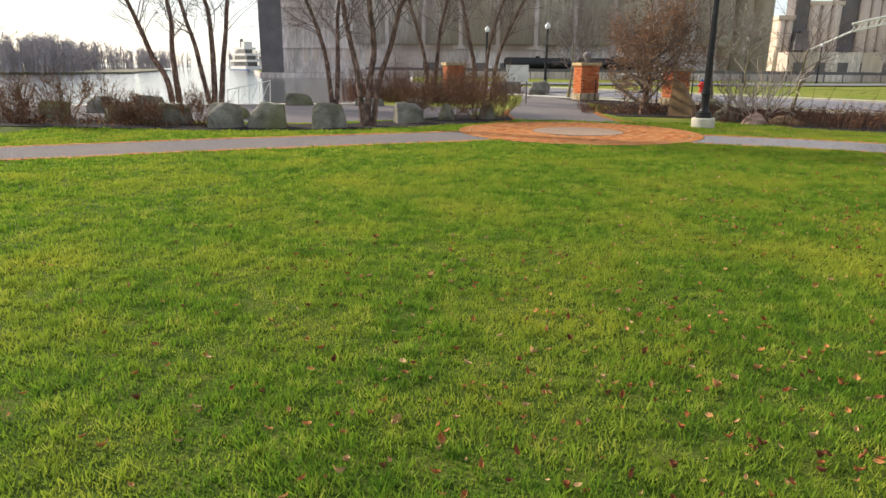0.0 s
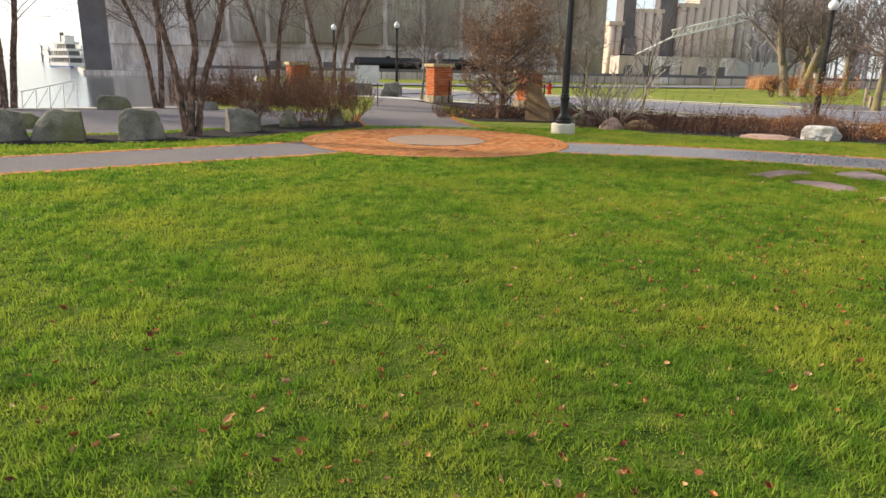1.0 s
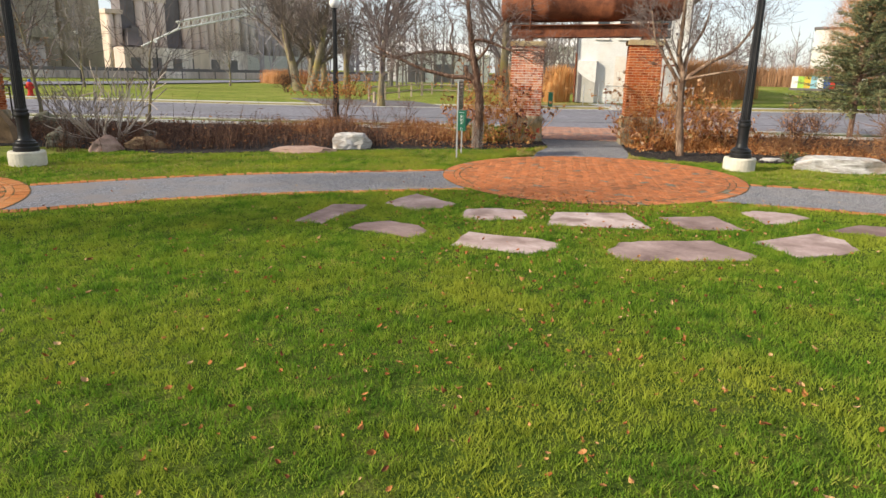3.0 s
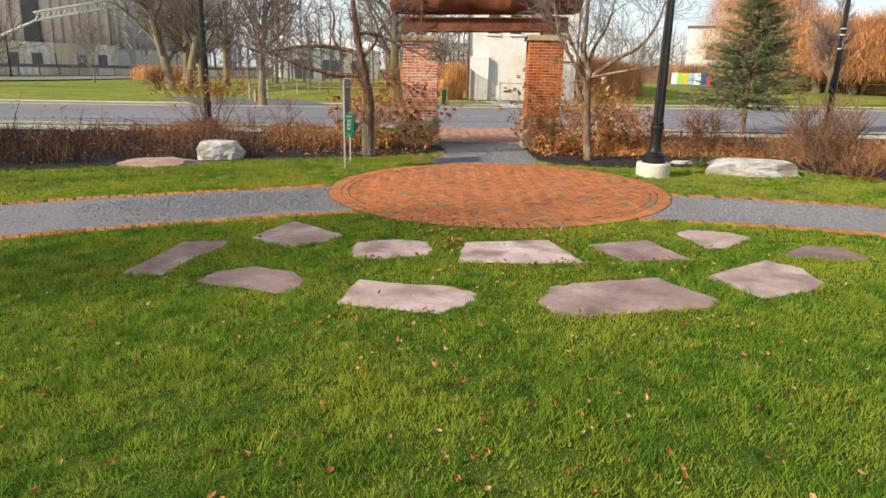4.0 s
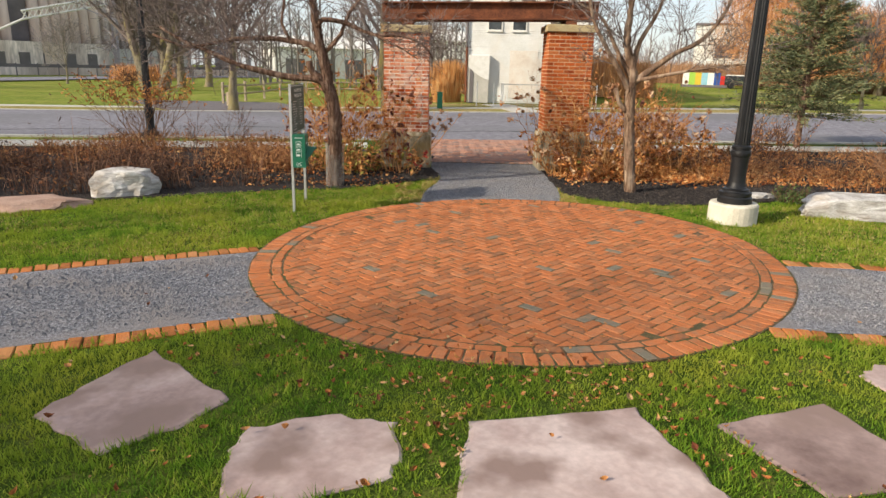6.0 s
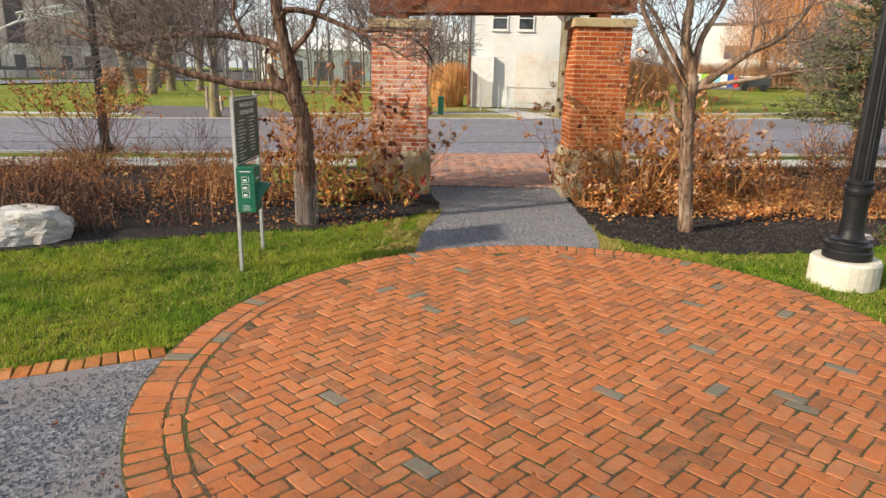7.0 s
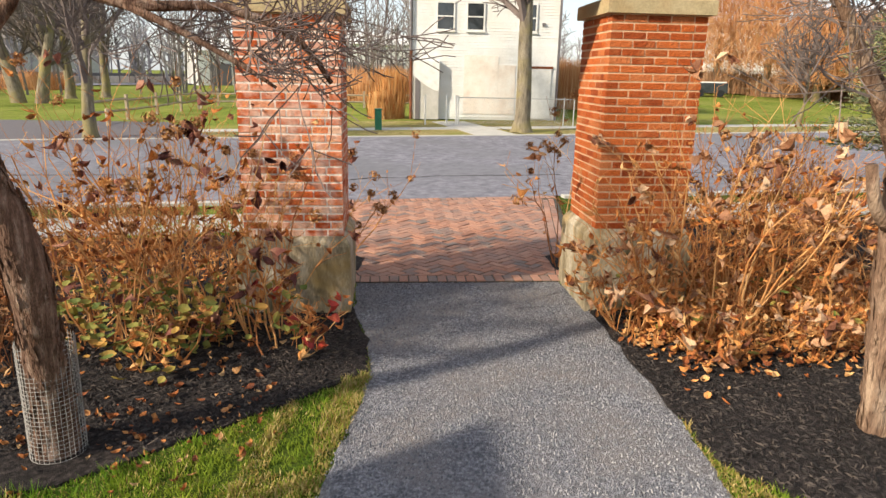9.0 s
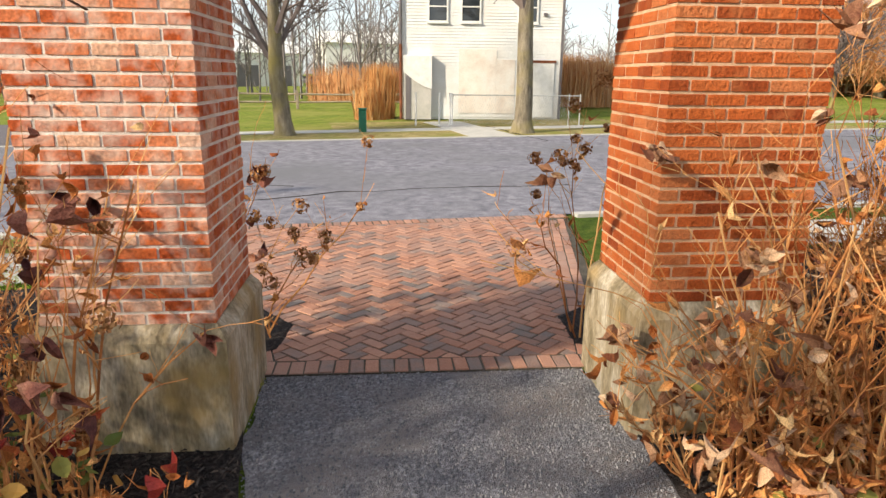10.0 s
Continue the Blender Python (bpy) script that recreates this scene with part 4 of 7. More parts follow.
for name, line in path_lines.items():
    edging = thing("brick_edging", 0, 0, 0, 0, "single course of orange bricks edging the footpath", "edging", kind="structure")
    rest, rr = Shape(), random.Random(5)
    cand = []
    for side in (-1, 1):
        run = 0.0
        for i in range(len(line) - 1):
            a, b = line[i], line[i + 1]
            d = (b - a)
            ln = d.length
            d.normalize()
            nrm = Vector((-d.y, d.x, 0)) * side
            while run < ln:
                p = a + d * run + nrm * (PATH_W / 2 + 0.1)
                if oval_gap(p.x - CIRCLE[0], p.y - CIRCLE[1], OVAL, OVAL_TURN) < -0.06 and math.dist(p[:2], CIRCLE_2) > CIRCLE_2_R + 0.06:
                    cand.append((p.x, p.y, math.degrees(math.atan2(nrm.y, nrm.x))))
                run += 0.102
            run -= ln
    cand.sort(key=lambda q: math.dist(q[:2], CIRCLE))
    for k, (x, y, a) in enumerate(cand):
        z, t = -0.046 + rr.uniform(-0.006, 0.006), rr.uniform(-4, 4)
        if k < 180 and name != "path_west":
            piece("edging_brick", edge_mesh, edging, pose(x, y, z, 0, 0, a + t))
        else:
            rest.box(x, y, z, 0.19, 0.092, 0.06, a + t, 0.005)
    if rest.v:
        tagged(part("edging_run", rest, "pave_old_i", edging), kind="stuff")


edging = thing("brick_edging", 0, 0, 0, 0, "orange bricks edging the mouth of the north path", "edging", kind="structure")
rest, rr = Shape(), random.Random(6)
for side in (-1, 1):
    for i in range(len(north_line) - 1):
        a, b = north_line[i], north_line[i + 1]
        d = (b - a).normalized()
        for k in range(3):
            p = a.lerp(b, k / 3)
            if p.y < 25.5 and math.dist(p[:2], CIRCLE_2) > 2.0:
                wide = 1.6 + 0.75 * max(0.0, (22.0 - p.y) / 2.4) ** 2
                q = p + Vector((-d.y, d.x, 0)) * side * wide
                rest.box(q.x, q.y, -0.046 + rr.uniform(-0.005, 0.005), 0.19, 0.092, 0.06, math.degrees(math.atan2(d.y, d.x)) + 90 + rr.uniform(-4, 4), 0.005)
tagged(part("edging_run", rest, "pave_old_i", edging), kind="stuff")


# ---- stones in the lawn ----
def flagstone(*pts):
    """One irregular flagstone, flush in the turf, with a chipped outline."""
    cx, cy = sum(p[0] for p in pts) / len(pts), sum(p[1] for p in pts) / len(pts)
    rf = random.Random(int(cx * 100))
    ring = []
    for a, b in zip(pts, pts[1:] + pts[:1]):
        for k in range(5):
            t = k / 5
            w = 0.0 if k == 0 else 0.022
            ring.append((a[0] + (b[0] - a[0]) * t - cx + rf.uniform(-w, w), a[1] + (b[1] - a[1]) * t - cy + rf.uniform(-w, w)))
    n = len(ring)
    sh = Shape()
    verts = [(x, y, -0.08) for x, y in ring] + [(x, y, 0.006 + rf.uniform(-0.004, 0.004)) for x, y in ring]
    verts += [(x * 0.96, y * 0.96, 0.014) for x, y in ring]
    faces = [(r * n + i, r * n + (i + 1) % n, r * n + n + (i + 1) % n, r * n + n + i) for r in range(2) for i in range(n)] + [tuple(range(2 * n, 3 * n))]
    sh.add(verts, faces)
    return solid("flagstone", sh, "flag", cx, cy, label="irregular pinkish-grey flagstone set flush in the lawn", category="flagstone", group="flagstones in the lawn")


STONES = [
    flagstone((8.02, 12.15), (8.42, 12.36), (8.98, 12.56), (9.18, 12.73), (8.82, 13.04), (8.44, 12.83), (7.81, 12.47)),
    flagstone((9.43, 12.00), (9.88, 11.92), (10.18, 11.98), (10.23, 12.42), (10.30, 12.94), (9.81, 12.81), (9.40, 12.65)),
    flagstone((8.31, 11.16), (8.40, 10.93), (8.74, 11.01), (8.85, 11.30), (8.73, 11.76), (8.38, 11.88), (8.11, 11.77)),
    flagstone((9.73, 10.95), (10.12, 10.75), (10.30, 10.78), (10.58, 11.04), (10.40, 11.40), (10.05, 11.63), (9.84, 11.54), (9.58, 11.25)),
    flagstone((8.70, 9.94), (8.84, 9.62), (9.27, 9.56), (9.43, 9.66), (9.44, 9.96), (9.24, 10.29), (9.07, 10.71), (8.48, 10.42)),
    flagstone((10.95, 9.35), (11.23, 9.66), (11.56, 10.05), (10.82, 10.73), (10.10, 10.33)),
    flagstone((9.38, 8.87), (9.52, 8.70), (10.42, 7.94), (10.65, 7.97), (10.93, 8.58), (10.29, 9.10), (10.01, 9.25), (9.57, 9.15)),
    flagstone((11.28, 9.03), (11.80, 8.52), (12.31, 9.17), (11.64, 9.63)),
    flagstone((12.38, 8.50), (12.58, 8.33), (13.27, 8.23), (13.37, 8.53), (13.16, 8.96), (12.89, 9.03)),
    flagstone((10.94, 7.65), (11.51, 7.34), (11.79, 7.28), (12.21, 7.53), (12.31, 7.90), (11.25, 8.25)),
    flagstone((12.78, 7.31), (13.17, 7.00), (13.48, 7.34), (13.29, 7.66), (12.58, 7.84)),
]


def boulder(x, y, sx, sy, sz, rz, material, seed, label, flat=0.0, rough=0.16, group="", cut=0.0):
    """A rough boulder with broken facets; cut squares it into a quarried block."""
    bm = bmesh.new()
    bmesh.ops.create_icosphere(bm, subdivisions=4, radius=1.0)
    off = Vector((seed * 7.3, seed * 3.1, seed * 1.7))
    rk = random.Random(seed)
    planes = [(Vector((rk.uniform(-1, 1), rk.uniform(-1, 1), rk.uniform(-0.2, 1))).normalized(), rk.uniform(0.62, 0.9)) for _ in range(16)]
    if cut:
        planes += [(Vector(v).normalized(), cut) for v in ((1, 0.1, 0.1), (-1, 0.15, 0.05), (0.1, 1, 0.1), (0.05, -1, 0.15), (0.1, 0.05, 1))]
    for v in bm.verts:
        p = v.co.copy()
        for n, d in planes:
            over = p.dot(n) - d
            if over > 0:
                p -= n * over
        q = p.normalized()
        p *= 1 + rough * noise.noise(q * 2.2 + off) + 0.35 * rough * noise.noise(q * 7 + off)
        if flat and p.z > flat:
            p.z = flat + (p.z - flat) * 0.12
        v.co = Vector((p.x * sx / 2, p.y * sy / 2, max(-0.3, p.z) * sz / 1.2 + sz * 0.18))
    me = bpy.data.meshes.new("boulder")
    bm.to_mesh(me)
    bm.free()
    me.materials.append(M[material])
    ob = new("boulder", me)
    ob.matrix_basis = pose(x, y, 0, 0, 0, rz)
    return tagged(ob, label, "boulder", group)


boulder(13.2, 18.35, 1.22, 0.95, 0.56, -35, "white_rock", 3, "pale limestone boulder at the edge of the bed", 0.55, 0.2, "", 0.66)
boulder(11.85, 18.35, 1.7, 0.75, 0.2, -38, "pink_rock", 5, "low flat pink boulder sunk in the verge", 0.5)
boulder(19.0, 9.45, 2.3, 0.95, 0.52, -57, "white_rock", 9, "long pale limestone boulder on the grass verge", 0.42, 0.13, "", 0.7)
boulder(19.5, 10.95, 0.6, 0.4, 0.13, -45, "white_rock", 12, "small flat pale rock beside the lamp", 0.5)
QUARRY = "grey quarry block in a row beside the lot"
for k, (x, y, sx, sz, rz) in enumerate(((-5.85, 16.5, 1.25, 0.84, 20), (-4.8, 16.7, 1.3, 0.86, 10), (-3.35, 17.1, 1.25, 0.86, 25), (-1.55, 19.0, 1.2, 0.75, 35), (-7.6, 17.25, 1.2, 0.72, 15), (-9.7, 18.1, 1.3, 0.72, 10), (-7.35, 26.6, 1.5, 0.62, 20), (-12.0, 20.8, 1.3, 0.7, 25), (-10.2, 20.4, 1.5, 0.8, 20), (-6.9, 19.4, 1.1, 0.5, 0), (-4.6, 27.2, 1.6, 0.4, 15), (-2.6, 26.4, 1.5, 0.5, 15), (-11.6, 17.9, 1.2, 0.7, 30))):
    boulder(x, y, sx, 0.95, sz, rz, "grey_rock", 20 + k, QUARRY, 0, 0.05, "quarry blocks round the lot", 0.66)
boulder(9.0, 27.2, 1.0, 0.7, 0.5, 20, "grey_rock", 41, "grey boulder among the dead perennials")
boulder(8.0, 22.4, 0.8, 0.6, 0.45, 10, "grey_rock", 48, "grey boulder among the dead perennials")
boulder(9.3, 20.9, 1.0, 0.5, 0.3, -20, "brown_rock", 49, "low brown boulder among the dead perennials")
boulder(8.5, 20.9, 0.8, 0.5, 0.36, 15, "pink_rock", 50, "low pinkish boulder under the pale shrub")
boulder(10.1, 22.6, 1.3, 0.6, 0.3, 60, "grey_rock", 42, "grey boulder among the dead perennials")
boulder(0.6, 42.0, 2.0, 1.2, 1.0, 20, "grey_rock", 43, "grey boulder beside the north path")
boulder(2.6, 41.0, 2.2, 1.2, 1.0, 50, "grey_rock", 44, "grey boulder beside the north path")
boulder(0.55, 20.9, 0.6, 0.5, 0.55, 10, "grey_rock", 46, "mossy grey rock under the brown shrubs")
boulder(-0.6, 20.3, 0.5, 0.4, 0.6, 10, "grey_rock", 47, "small pale upright rock between quarry blocks")
sh = Shape()
sh.add([(-0.45, -0.18, -0.1), (0.5, -0.2, -0.1), (0.5, 0.2, -0.1), (-0.45, 0.2, -0.1), (-0.42, -0.12, 0.75), (0.38, -0.13, 0.42), (0.38, 0.12, 0.42), (-0.42, 0.13, 0.75), (-0.38, -0.08, 1.22), (-0.08, -0.09, 1.1), (-0.08, 0.08, 1.1), (-0.38, 0.08, 1.22)],
       [(0, 1, 5, 4), (1, 2, 6, 5), (2, 3, 7, 6), (3, 0, 4, 7), (4, 5, 9, 8), (5, 6, 10, 9), (6, 7, 11, 10), (7, 4, 8, 11), (8, 9, 10, 11), (3, 2, 1, 0)])
stone = solid("standing_stone", sh, "brown_rock", 7.05, 23.8, 0, -40, "brown upright slab of stone set in the bed", "standing stone")


# ---- street lamps ----
def street_lamp(x, y, height, footing, label, scale=1.0):
    """A black fluted post with a turned base and a white acorn globe."""
    k = 0.88 * scale
    lamp = thing("street_lamp", x, y, ground_z(x, y), 0, label, "street lamp", "park lamps")
    z0 = 0.0
    if footing:
        part("footing", Shape().lathe(0, 0, [(0.31, -0.1), (0.31, 0.24), (0.295, 0.265), (0.0, 0.265)], 28), "footing", lamp, "cream concrete footing")
        z0 = 0.26
    prof = [(0.213, 0.0), (0.216, 0.02), (0.216, 0.08), (0.2, 0.1), (0.203, 0.115), (0.203, 0.15), (0.175, 0.16), (0.165, 0.175), (0.168, 0.19), (0.132, 0.205), (0.118, 0.23), (0.108, 0.28), (0.103, 0.36), (0.103, 0.44), (0.108, 0.55), (0.112, 0.61), (0.124, 0.63), (0.127, 0.66), (0.124, 0.69), (0.11, 0.7), (0.11, 0.715), (0.122, 0.725), (0.122, 0.745), (0.1, 0.765)]
    part("base", Shape().lathe(0, 0, [(r * scale, z0 + h) for r, h in prof], 40), "black", lamp, "turned cast base")
    top = height - 0.55
    part("post", Shape().lathe(0, 0, [(0.096 * scale, z0 + 0.76), (0.066 * scale, top)], 36, 1), "black", lamp, "fluted black post")
    part("collar", Shape().lathe(0, 0, [(0.07 * k, top), (0.11 * k, top + 0.03), (0.06 * k, top + 0.08), (0.12 * k, top + 0.13), (0.13 * k, top + 0.15)], 18), "black", lamp, smooth=True)
    part("globe", Shape().lathe(0, 0, [(0.12 * k, top + 0.15), (0.19 * k, top + 0.27), (0.19 * k, top + 0.36), (0.13 * k, top + 0.45), (0.06 * k, top + 0.49), (0.035 * k, top + 0.53), (0.01, top + 0.57)], 18), "globe", lamp, "white acorn globe", smooth=True)
    return lamp


street_lamp(6.65, 19.5, 4.35, True, "black fluted lamp post on a cream concrete footing")
street_lamp(17.35, 10.83, 4.35, True, "black fluted lamp post on a cream concrete footing")
street_lamp(17.7, 25.2, 4.25, False, "black lamp post with white globe beside the pavement")
d = street_lamp(31.6, 9.55, 5.4, False, "black lamp post with white bands beside the pavement")
for z in (2.85, 3.3, 3.5):
    part("band", Shape().lathe(0, 0, [(0.09, z), (0.09, z + 0.03)], 14), "white", d, "white band")
part("plate", Shape().box(-0.1, -0.06, 2.85, 0.12, 0.03, 0.4), "dark_metal", d)
street_lamp(25.5, 78.0, 5.0, False, "black lamp post with white globe across the lawn")
street_lamp(40.0, 95.0, 5.0, False, "black lamp post with white globe across the lawn")
street_lamp(3.0, 44.0, 4.3, False, "black lamp post with white globe beside the north path")
street_lamp(-1.0, 48.0, 4.3, False, "black lamp post with white globe beside the north path")
street_lamp(9.6, 47.0, 4.3, False, "black lamp post with white globe beside the north path")

# ---- park rules sign with a bag dispenser ----
SA = math.degrees(math.atan2(0.492, 0.677))
sign = thing("park_sign", 13.92, 15.6, 0, SA, "green park rules sign on two galvanised steel posts", "sign")
SPAN = 0.84


def u_post(x):
    sh = Shape()
    sh.box(x, 0.0, -0.1, 0.05, 0.006, 1.76).box(x - 0.022, -0.014, -0.1, 0.006, 0.024, 1.76).box(x + 0.022, -0.014, -0.1, 0.006, 0.024, 1.76)
    return sh


part("post", u_post(0.02), "galv", sign, "galvanised U-channel post")
part("post", u_post(SPAN - 0.04), "galv", sign, "galvanised U-channel post")


def round_rect(w, h, r, n=5):
    pts = []
    for cx, cz, a0 in ((w - r, h - r, 0), (r, h - r, 90), (r, r, 180), (w - r, r, 270)):
        for k in range(n + 1):
            a = radians(a0 + 90 * k / n)
            pts.append((cx + r * math.cos(a), cz + r * math.sin(a)))
    return pts


def plate(x0, z0, w, h, r, y0, y1):
    pts = round_rect(w, h, r)
    n = len(pts)
    v = [(x0 + a, y0, z0 + b) for a, b in pts] + [(x0 + a, y1, z0 + b) for a, b in pts]
    return Shape().add(v, [tuple(range(n)), tuple(range(2 * n - 1, n - 1, -1))] + [(i, n + i, n + (i + 1) % n, (i + 1) % n) for i in range(n)])


board = part("board", plate(0.0, 1.02, SPAN - 0.02, 0.63, 0.045, -0.024, -0.018), "sign_green", sign, "dark green aluminium plate")
part("border", plate(0.012, 1.032, SPAN - 0.044, 0.606, 0.04, -0.0262, -0.0245), "white", board, "thin white border line")
part("face", plate(0.021, 1.041, SPAN - 0.062, 0.588, 0.034, -0.0282, -0.0266), "sign_green", board, "dark green printed face")


def lettering(body, size, x, z, y, parent, material="text_white"):
    cu = bpy.data.curves.new("lettering", "FONT")
    cu.body, cu.size, cu.align_x, cu.extrude = body, size, "CENTER", 0.0006
    me = bpy.data.meshes.new_from_object(bpy.data.objects.new("lettering", cu))
    me.materials.append(M[material])
    ob = new("lettering", me)
    ob.parent = parent
    ob.matrix_basis = pose(x, y, z, 90, 0, 0) @ Matrix.Diagonal((0.82, 1, 1, 1))
    return ob


lettering("PARK HOURS, RULES", 0.061, 0.42, 1.555, -0.0289, board)
lettering("AND REGULATIONS", 0.061, 0.42, 1.487, -0.0289, board)
rw = random.Random(2)
for x0, top, rows in ((0.065, 1.43, 12), (0.45, 1.445, 11)):
    for r in range(rows):
        sh = Shape()
        z = top - 0.0325 * r
        if rw.random() < 0.75:
            sh.box(x0, -0.0287, z, 0.009, 0.001, 0.009)
        x = x0 + 0.045
        while x < x0 + rw.uniform(0.14, 0.3):
            w = rw.uniform(0.018, 0.05)
            sh.box(x + w / 2, -0.0287, z, w, 0.001, 0.0085)
            x += w + 0.01
        tagged(part("printed_line", sh, "text_white", board), kind="stuff")
disp = part("dispenser", Shape().box(0.045, -0.115, 0.605, 0.21, 0.165, 0.425, 0, 0.008), "green_paint", sign, "green bag dispenser box")
sh = Shape().add([(-0.02, -0.198, 0.68), (0.15, -0.198, 0.70), (0.15, -0.198, 0.87), (0.10, -0.198, 0.87), (0.15, -0.315, 0.855), (0.10, -0.305, 0.85)], [(0, 3, 5), (3, 2, 4, 5), (2, 1, 4), (0, 5, 4), (0, 4, 1), (0, 1, 2, 3)])
part("hood", sh, "green_paint", disp, "green sheet-metal hood")
for z in (0.885, 0.815, 0.745):
    mark = Shape()
    for dy, dz, w, h in ((0, 0.054, 0.064, 0.003), (0, 0, 0.064, 0.003), (-0.032, 0, 0.003, 0.057), (0.032, 0, 0.003, 0.057), (0.004, 0.014, 0.034, 0.016)):
        mark.box(-0.0606, -0.115 + dy, z + dz, 0.001, w, h)
    part("pictogram", mark, "text_white", disp)
lines = Shape().box(-0.0606, -0.115, 0.985, 0.001, 0.1, 0.007)
for k in range(4):
    lines.box(-0.0606, -0.115, 0.665 - 0.014 * k, 0.001, 0.075 - 0.012 * (k % 2), 0.003)
lines.box(0.055, -0.198, 0.91, 0.11, 0.001, 0.012).box(0.055, -0.198, 0.897, 0.07, 0.001, 0.003)
tagged(part("printed_line", lines, "text_white", disp), kind="stuff")


# ---- brick piers and rails by the north path ----
def brick_pier(x, y, rz, w, h, label, urn=False):
    pier = thing("brick_pier", x, y, 0, rz, label, "brick pier", "piers by the north path")
    part("base", Shape().box(0, 0, -0.05, w + 0.1, w + 0.1, 0.4, 0, 0.02), "base", pier, "stained concrete base")
    part("core", Shape().box(0, 0, 0.3, w - 0.02, w - 0.02, h - 0.45), "mortar_o", pier)
    sh = Shape()
    n = int((h - 0.45) / 0.075)
    for c in range(n):
        for side in range(4):
            a = 90 * side
            ca, sa = math.cos(radians(a)), math.sin(radians(a))
            q = -w / 2 + (0.1 if (c + side) % 2 else 0)
            while q < w / 2 - 0.05:
                ln = min(0.203, w / 2 - q)
                px, py = q + ln / 2, -(w / 2 - 0.03)
                sh.box(ca * px - sa * py, sa * px + ca * py, 0.35 + c * 0.075, ln - 0.012, 0.06, 0.063, a)
                q += ln
    tagged(part("brickwork", sh, "brick_i", pier), kind="stuff")
    part("cap", Shape().box(0, 0, h - 0.12, w + 0.16, w + 0.16, 0.14, 0, 0.03), "cap", pier, "buff stone cap")
    if urn:
        part("finial", Shape().lathe(0, 0, [(0.1, h + 0.02), (0.13, h + 0.06), (0.1, h + 0.14), (0.2, h + 0.3), (0.22, h + 0.42), (0.16, h + 0.5), (0.05, h + 0.55)], 14), "dark_metal", pier, "dark cast urn finial", smooth=True)
    return pier


brick_pier(4.75, 34.9, 20, 0.95, 1.8, "orange brick pier with stone cap and dark urn", True)
brick_pier(-2.0, 35.6, 20, 0.95, 1.75, "orange brick pier with a pale stone cap")
brick_pier(8.3, 31.0, 20, 0.85, 1.6, "orange brick pier half hidden by a bushy tree")
rail = thing("handrail", 5.2, 34.4, 0, 0, "dark steel handrail with pale rails along a ramp", "handrail")
for k in range(4):
    part("post", Shape().tube([(k * 1.3, -k * 1.0, 0), (k * 1.3, -k * 1.0, 1.05)], 0.03, 6), "black", rail)
part("top_rail", Shape().tube([(0, 0, 1.3), (3.9, -3.0, 1.22)], 0.025, 6), "galv", rail)
part("mid_rail", Shape().tube([(0, 0, 0.35), (3.9, -3.0, 0.85)], 0.025, 6), "galv", rail)
board = thing("notice_board", 1.35, 30.5, 0, 12, "blank white notice board on two thin posts", "notice board")
part("panel", Shape().box(0, 0, 0.95, 1.0, 0.04, 0.72), "white", board, "white panel")
for x in (-0.45, 0.45):
    part("post", Shape().box(x, 0.04, 0, 0.05, 0.04, 1.7), "dark_metal", board)
rails = thing("dock_rail", -10.3, 26.4, 0, 18, "white tubular gangway rail at the quay", "railing")
for k in range(5):
    part("post", Shape().tube([(k * 0.42, 0, 0), (k * 0.42 + 0.05, 0, 0.55 + 0.09 * k)], 0.018, 5), "white", rails)
part("top_rail", Shape().tube([(0, 0, 0.55), (1.75, 0, 0.95)], 0.018, 5), "white", rails)
for k in range(4):
    part("brace", Shape().tube([(k * 0.42, 0, 0.0), (k * 0.42 + 0.42, 0, 0.6 + 0.08 * k)], 0.012, 5), "white", rails)
hyd = thing("fire_hydrant", 14.3, 50.5, ground_z(14.3, 50.5), 0, "red fire hydrant with a blue cap at the kerb", "fire hydrant")
part("barrel", Shape().lathe(0, 0, [(0.2, 0), (0.2, 0.08), (0.14, 0.1), (0.14, 0.6), (0.19, 0.62), (0.19, 0.68), (0.12, 0.78)], 12), "red", hyd)
part("outlet", Shape().tube([(-0.24, 0, 0.48), (0.24, 0, 0.48)], 0.08, 8), "red", hyd)
part("bonnet", Shape().lathe(0, 0, [(0.1, 0.78), (0.08, 0.9), (0.02, 0.95)], 10), "blue", hyd, "blue painted cap")

# ---- the clapboard house over the street ----
HX, HY, HA = 40.58, 26.77, -57.0
hz = ground_z(HX, HY) + 0.02
house = thing("house", HX, HY, hz, HA, "tall cream clapboard house with patched lower wall", "house")
W, D, EAVE = 6.42, 9.0, 6.1
wall_ob = part("wall", Shape().box(0, D / 2, 0, W, D, EAVE), "siding", house, "cream clapboard walls")
boards = Shape()
rh = random.Random(14)
for k in range(50):
    z = 0.1 + k * 0.118
    x = -W / 2
    while x < W / 2 - 0.01:
        # boards of uneven length, each lapped a little differently
        x2 = min(W / 2, x + rh.uniform(1.6, 3.6))
        o = rh.uniform(0.018, 0.027)
        boards.add([(x, -o, z), (x2 - 0.004, -o, z), (x2 - 0.004, -0.004, z + 0.116), (x, -0.004, z + 0.116), (x, 0.0, z), (x2 - 0.004, 0.0, z)], [(0, 1, 2, 3), (0, 4, 5, 1)])
        x = x2
    boards.add([(W / 2 + 0.022, 0, z), (W / 2 + 0.022, D, z), (W / 2 + 0.004, D, z + 0.116), (W / 2 + 0.004, 0, z + 0.116)], [(0, 1, 2, 3)])
    boards.add([(-W / 2 - 0.022, D, z), (-W / 2 - 0.022, 0, z), (-W / 2 - 0.004, 0, z + 0.116), (-W / 2 - 0.004, D, z + 0.116)], [(0, 1, 2, 3)])
tagged(part("siding", boards, "siding", wall_ob), kind="stuff")
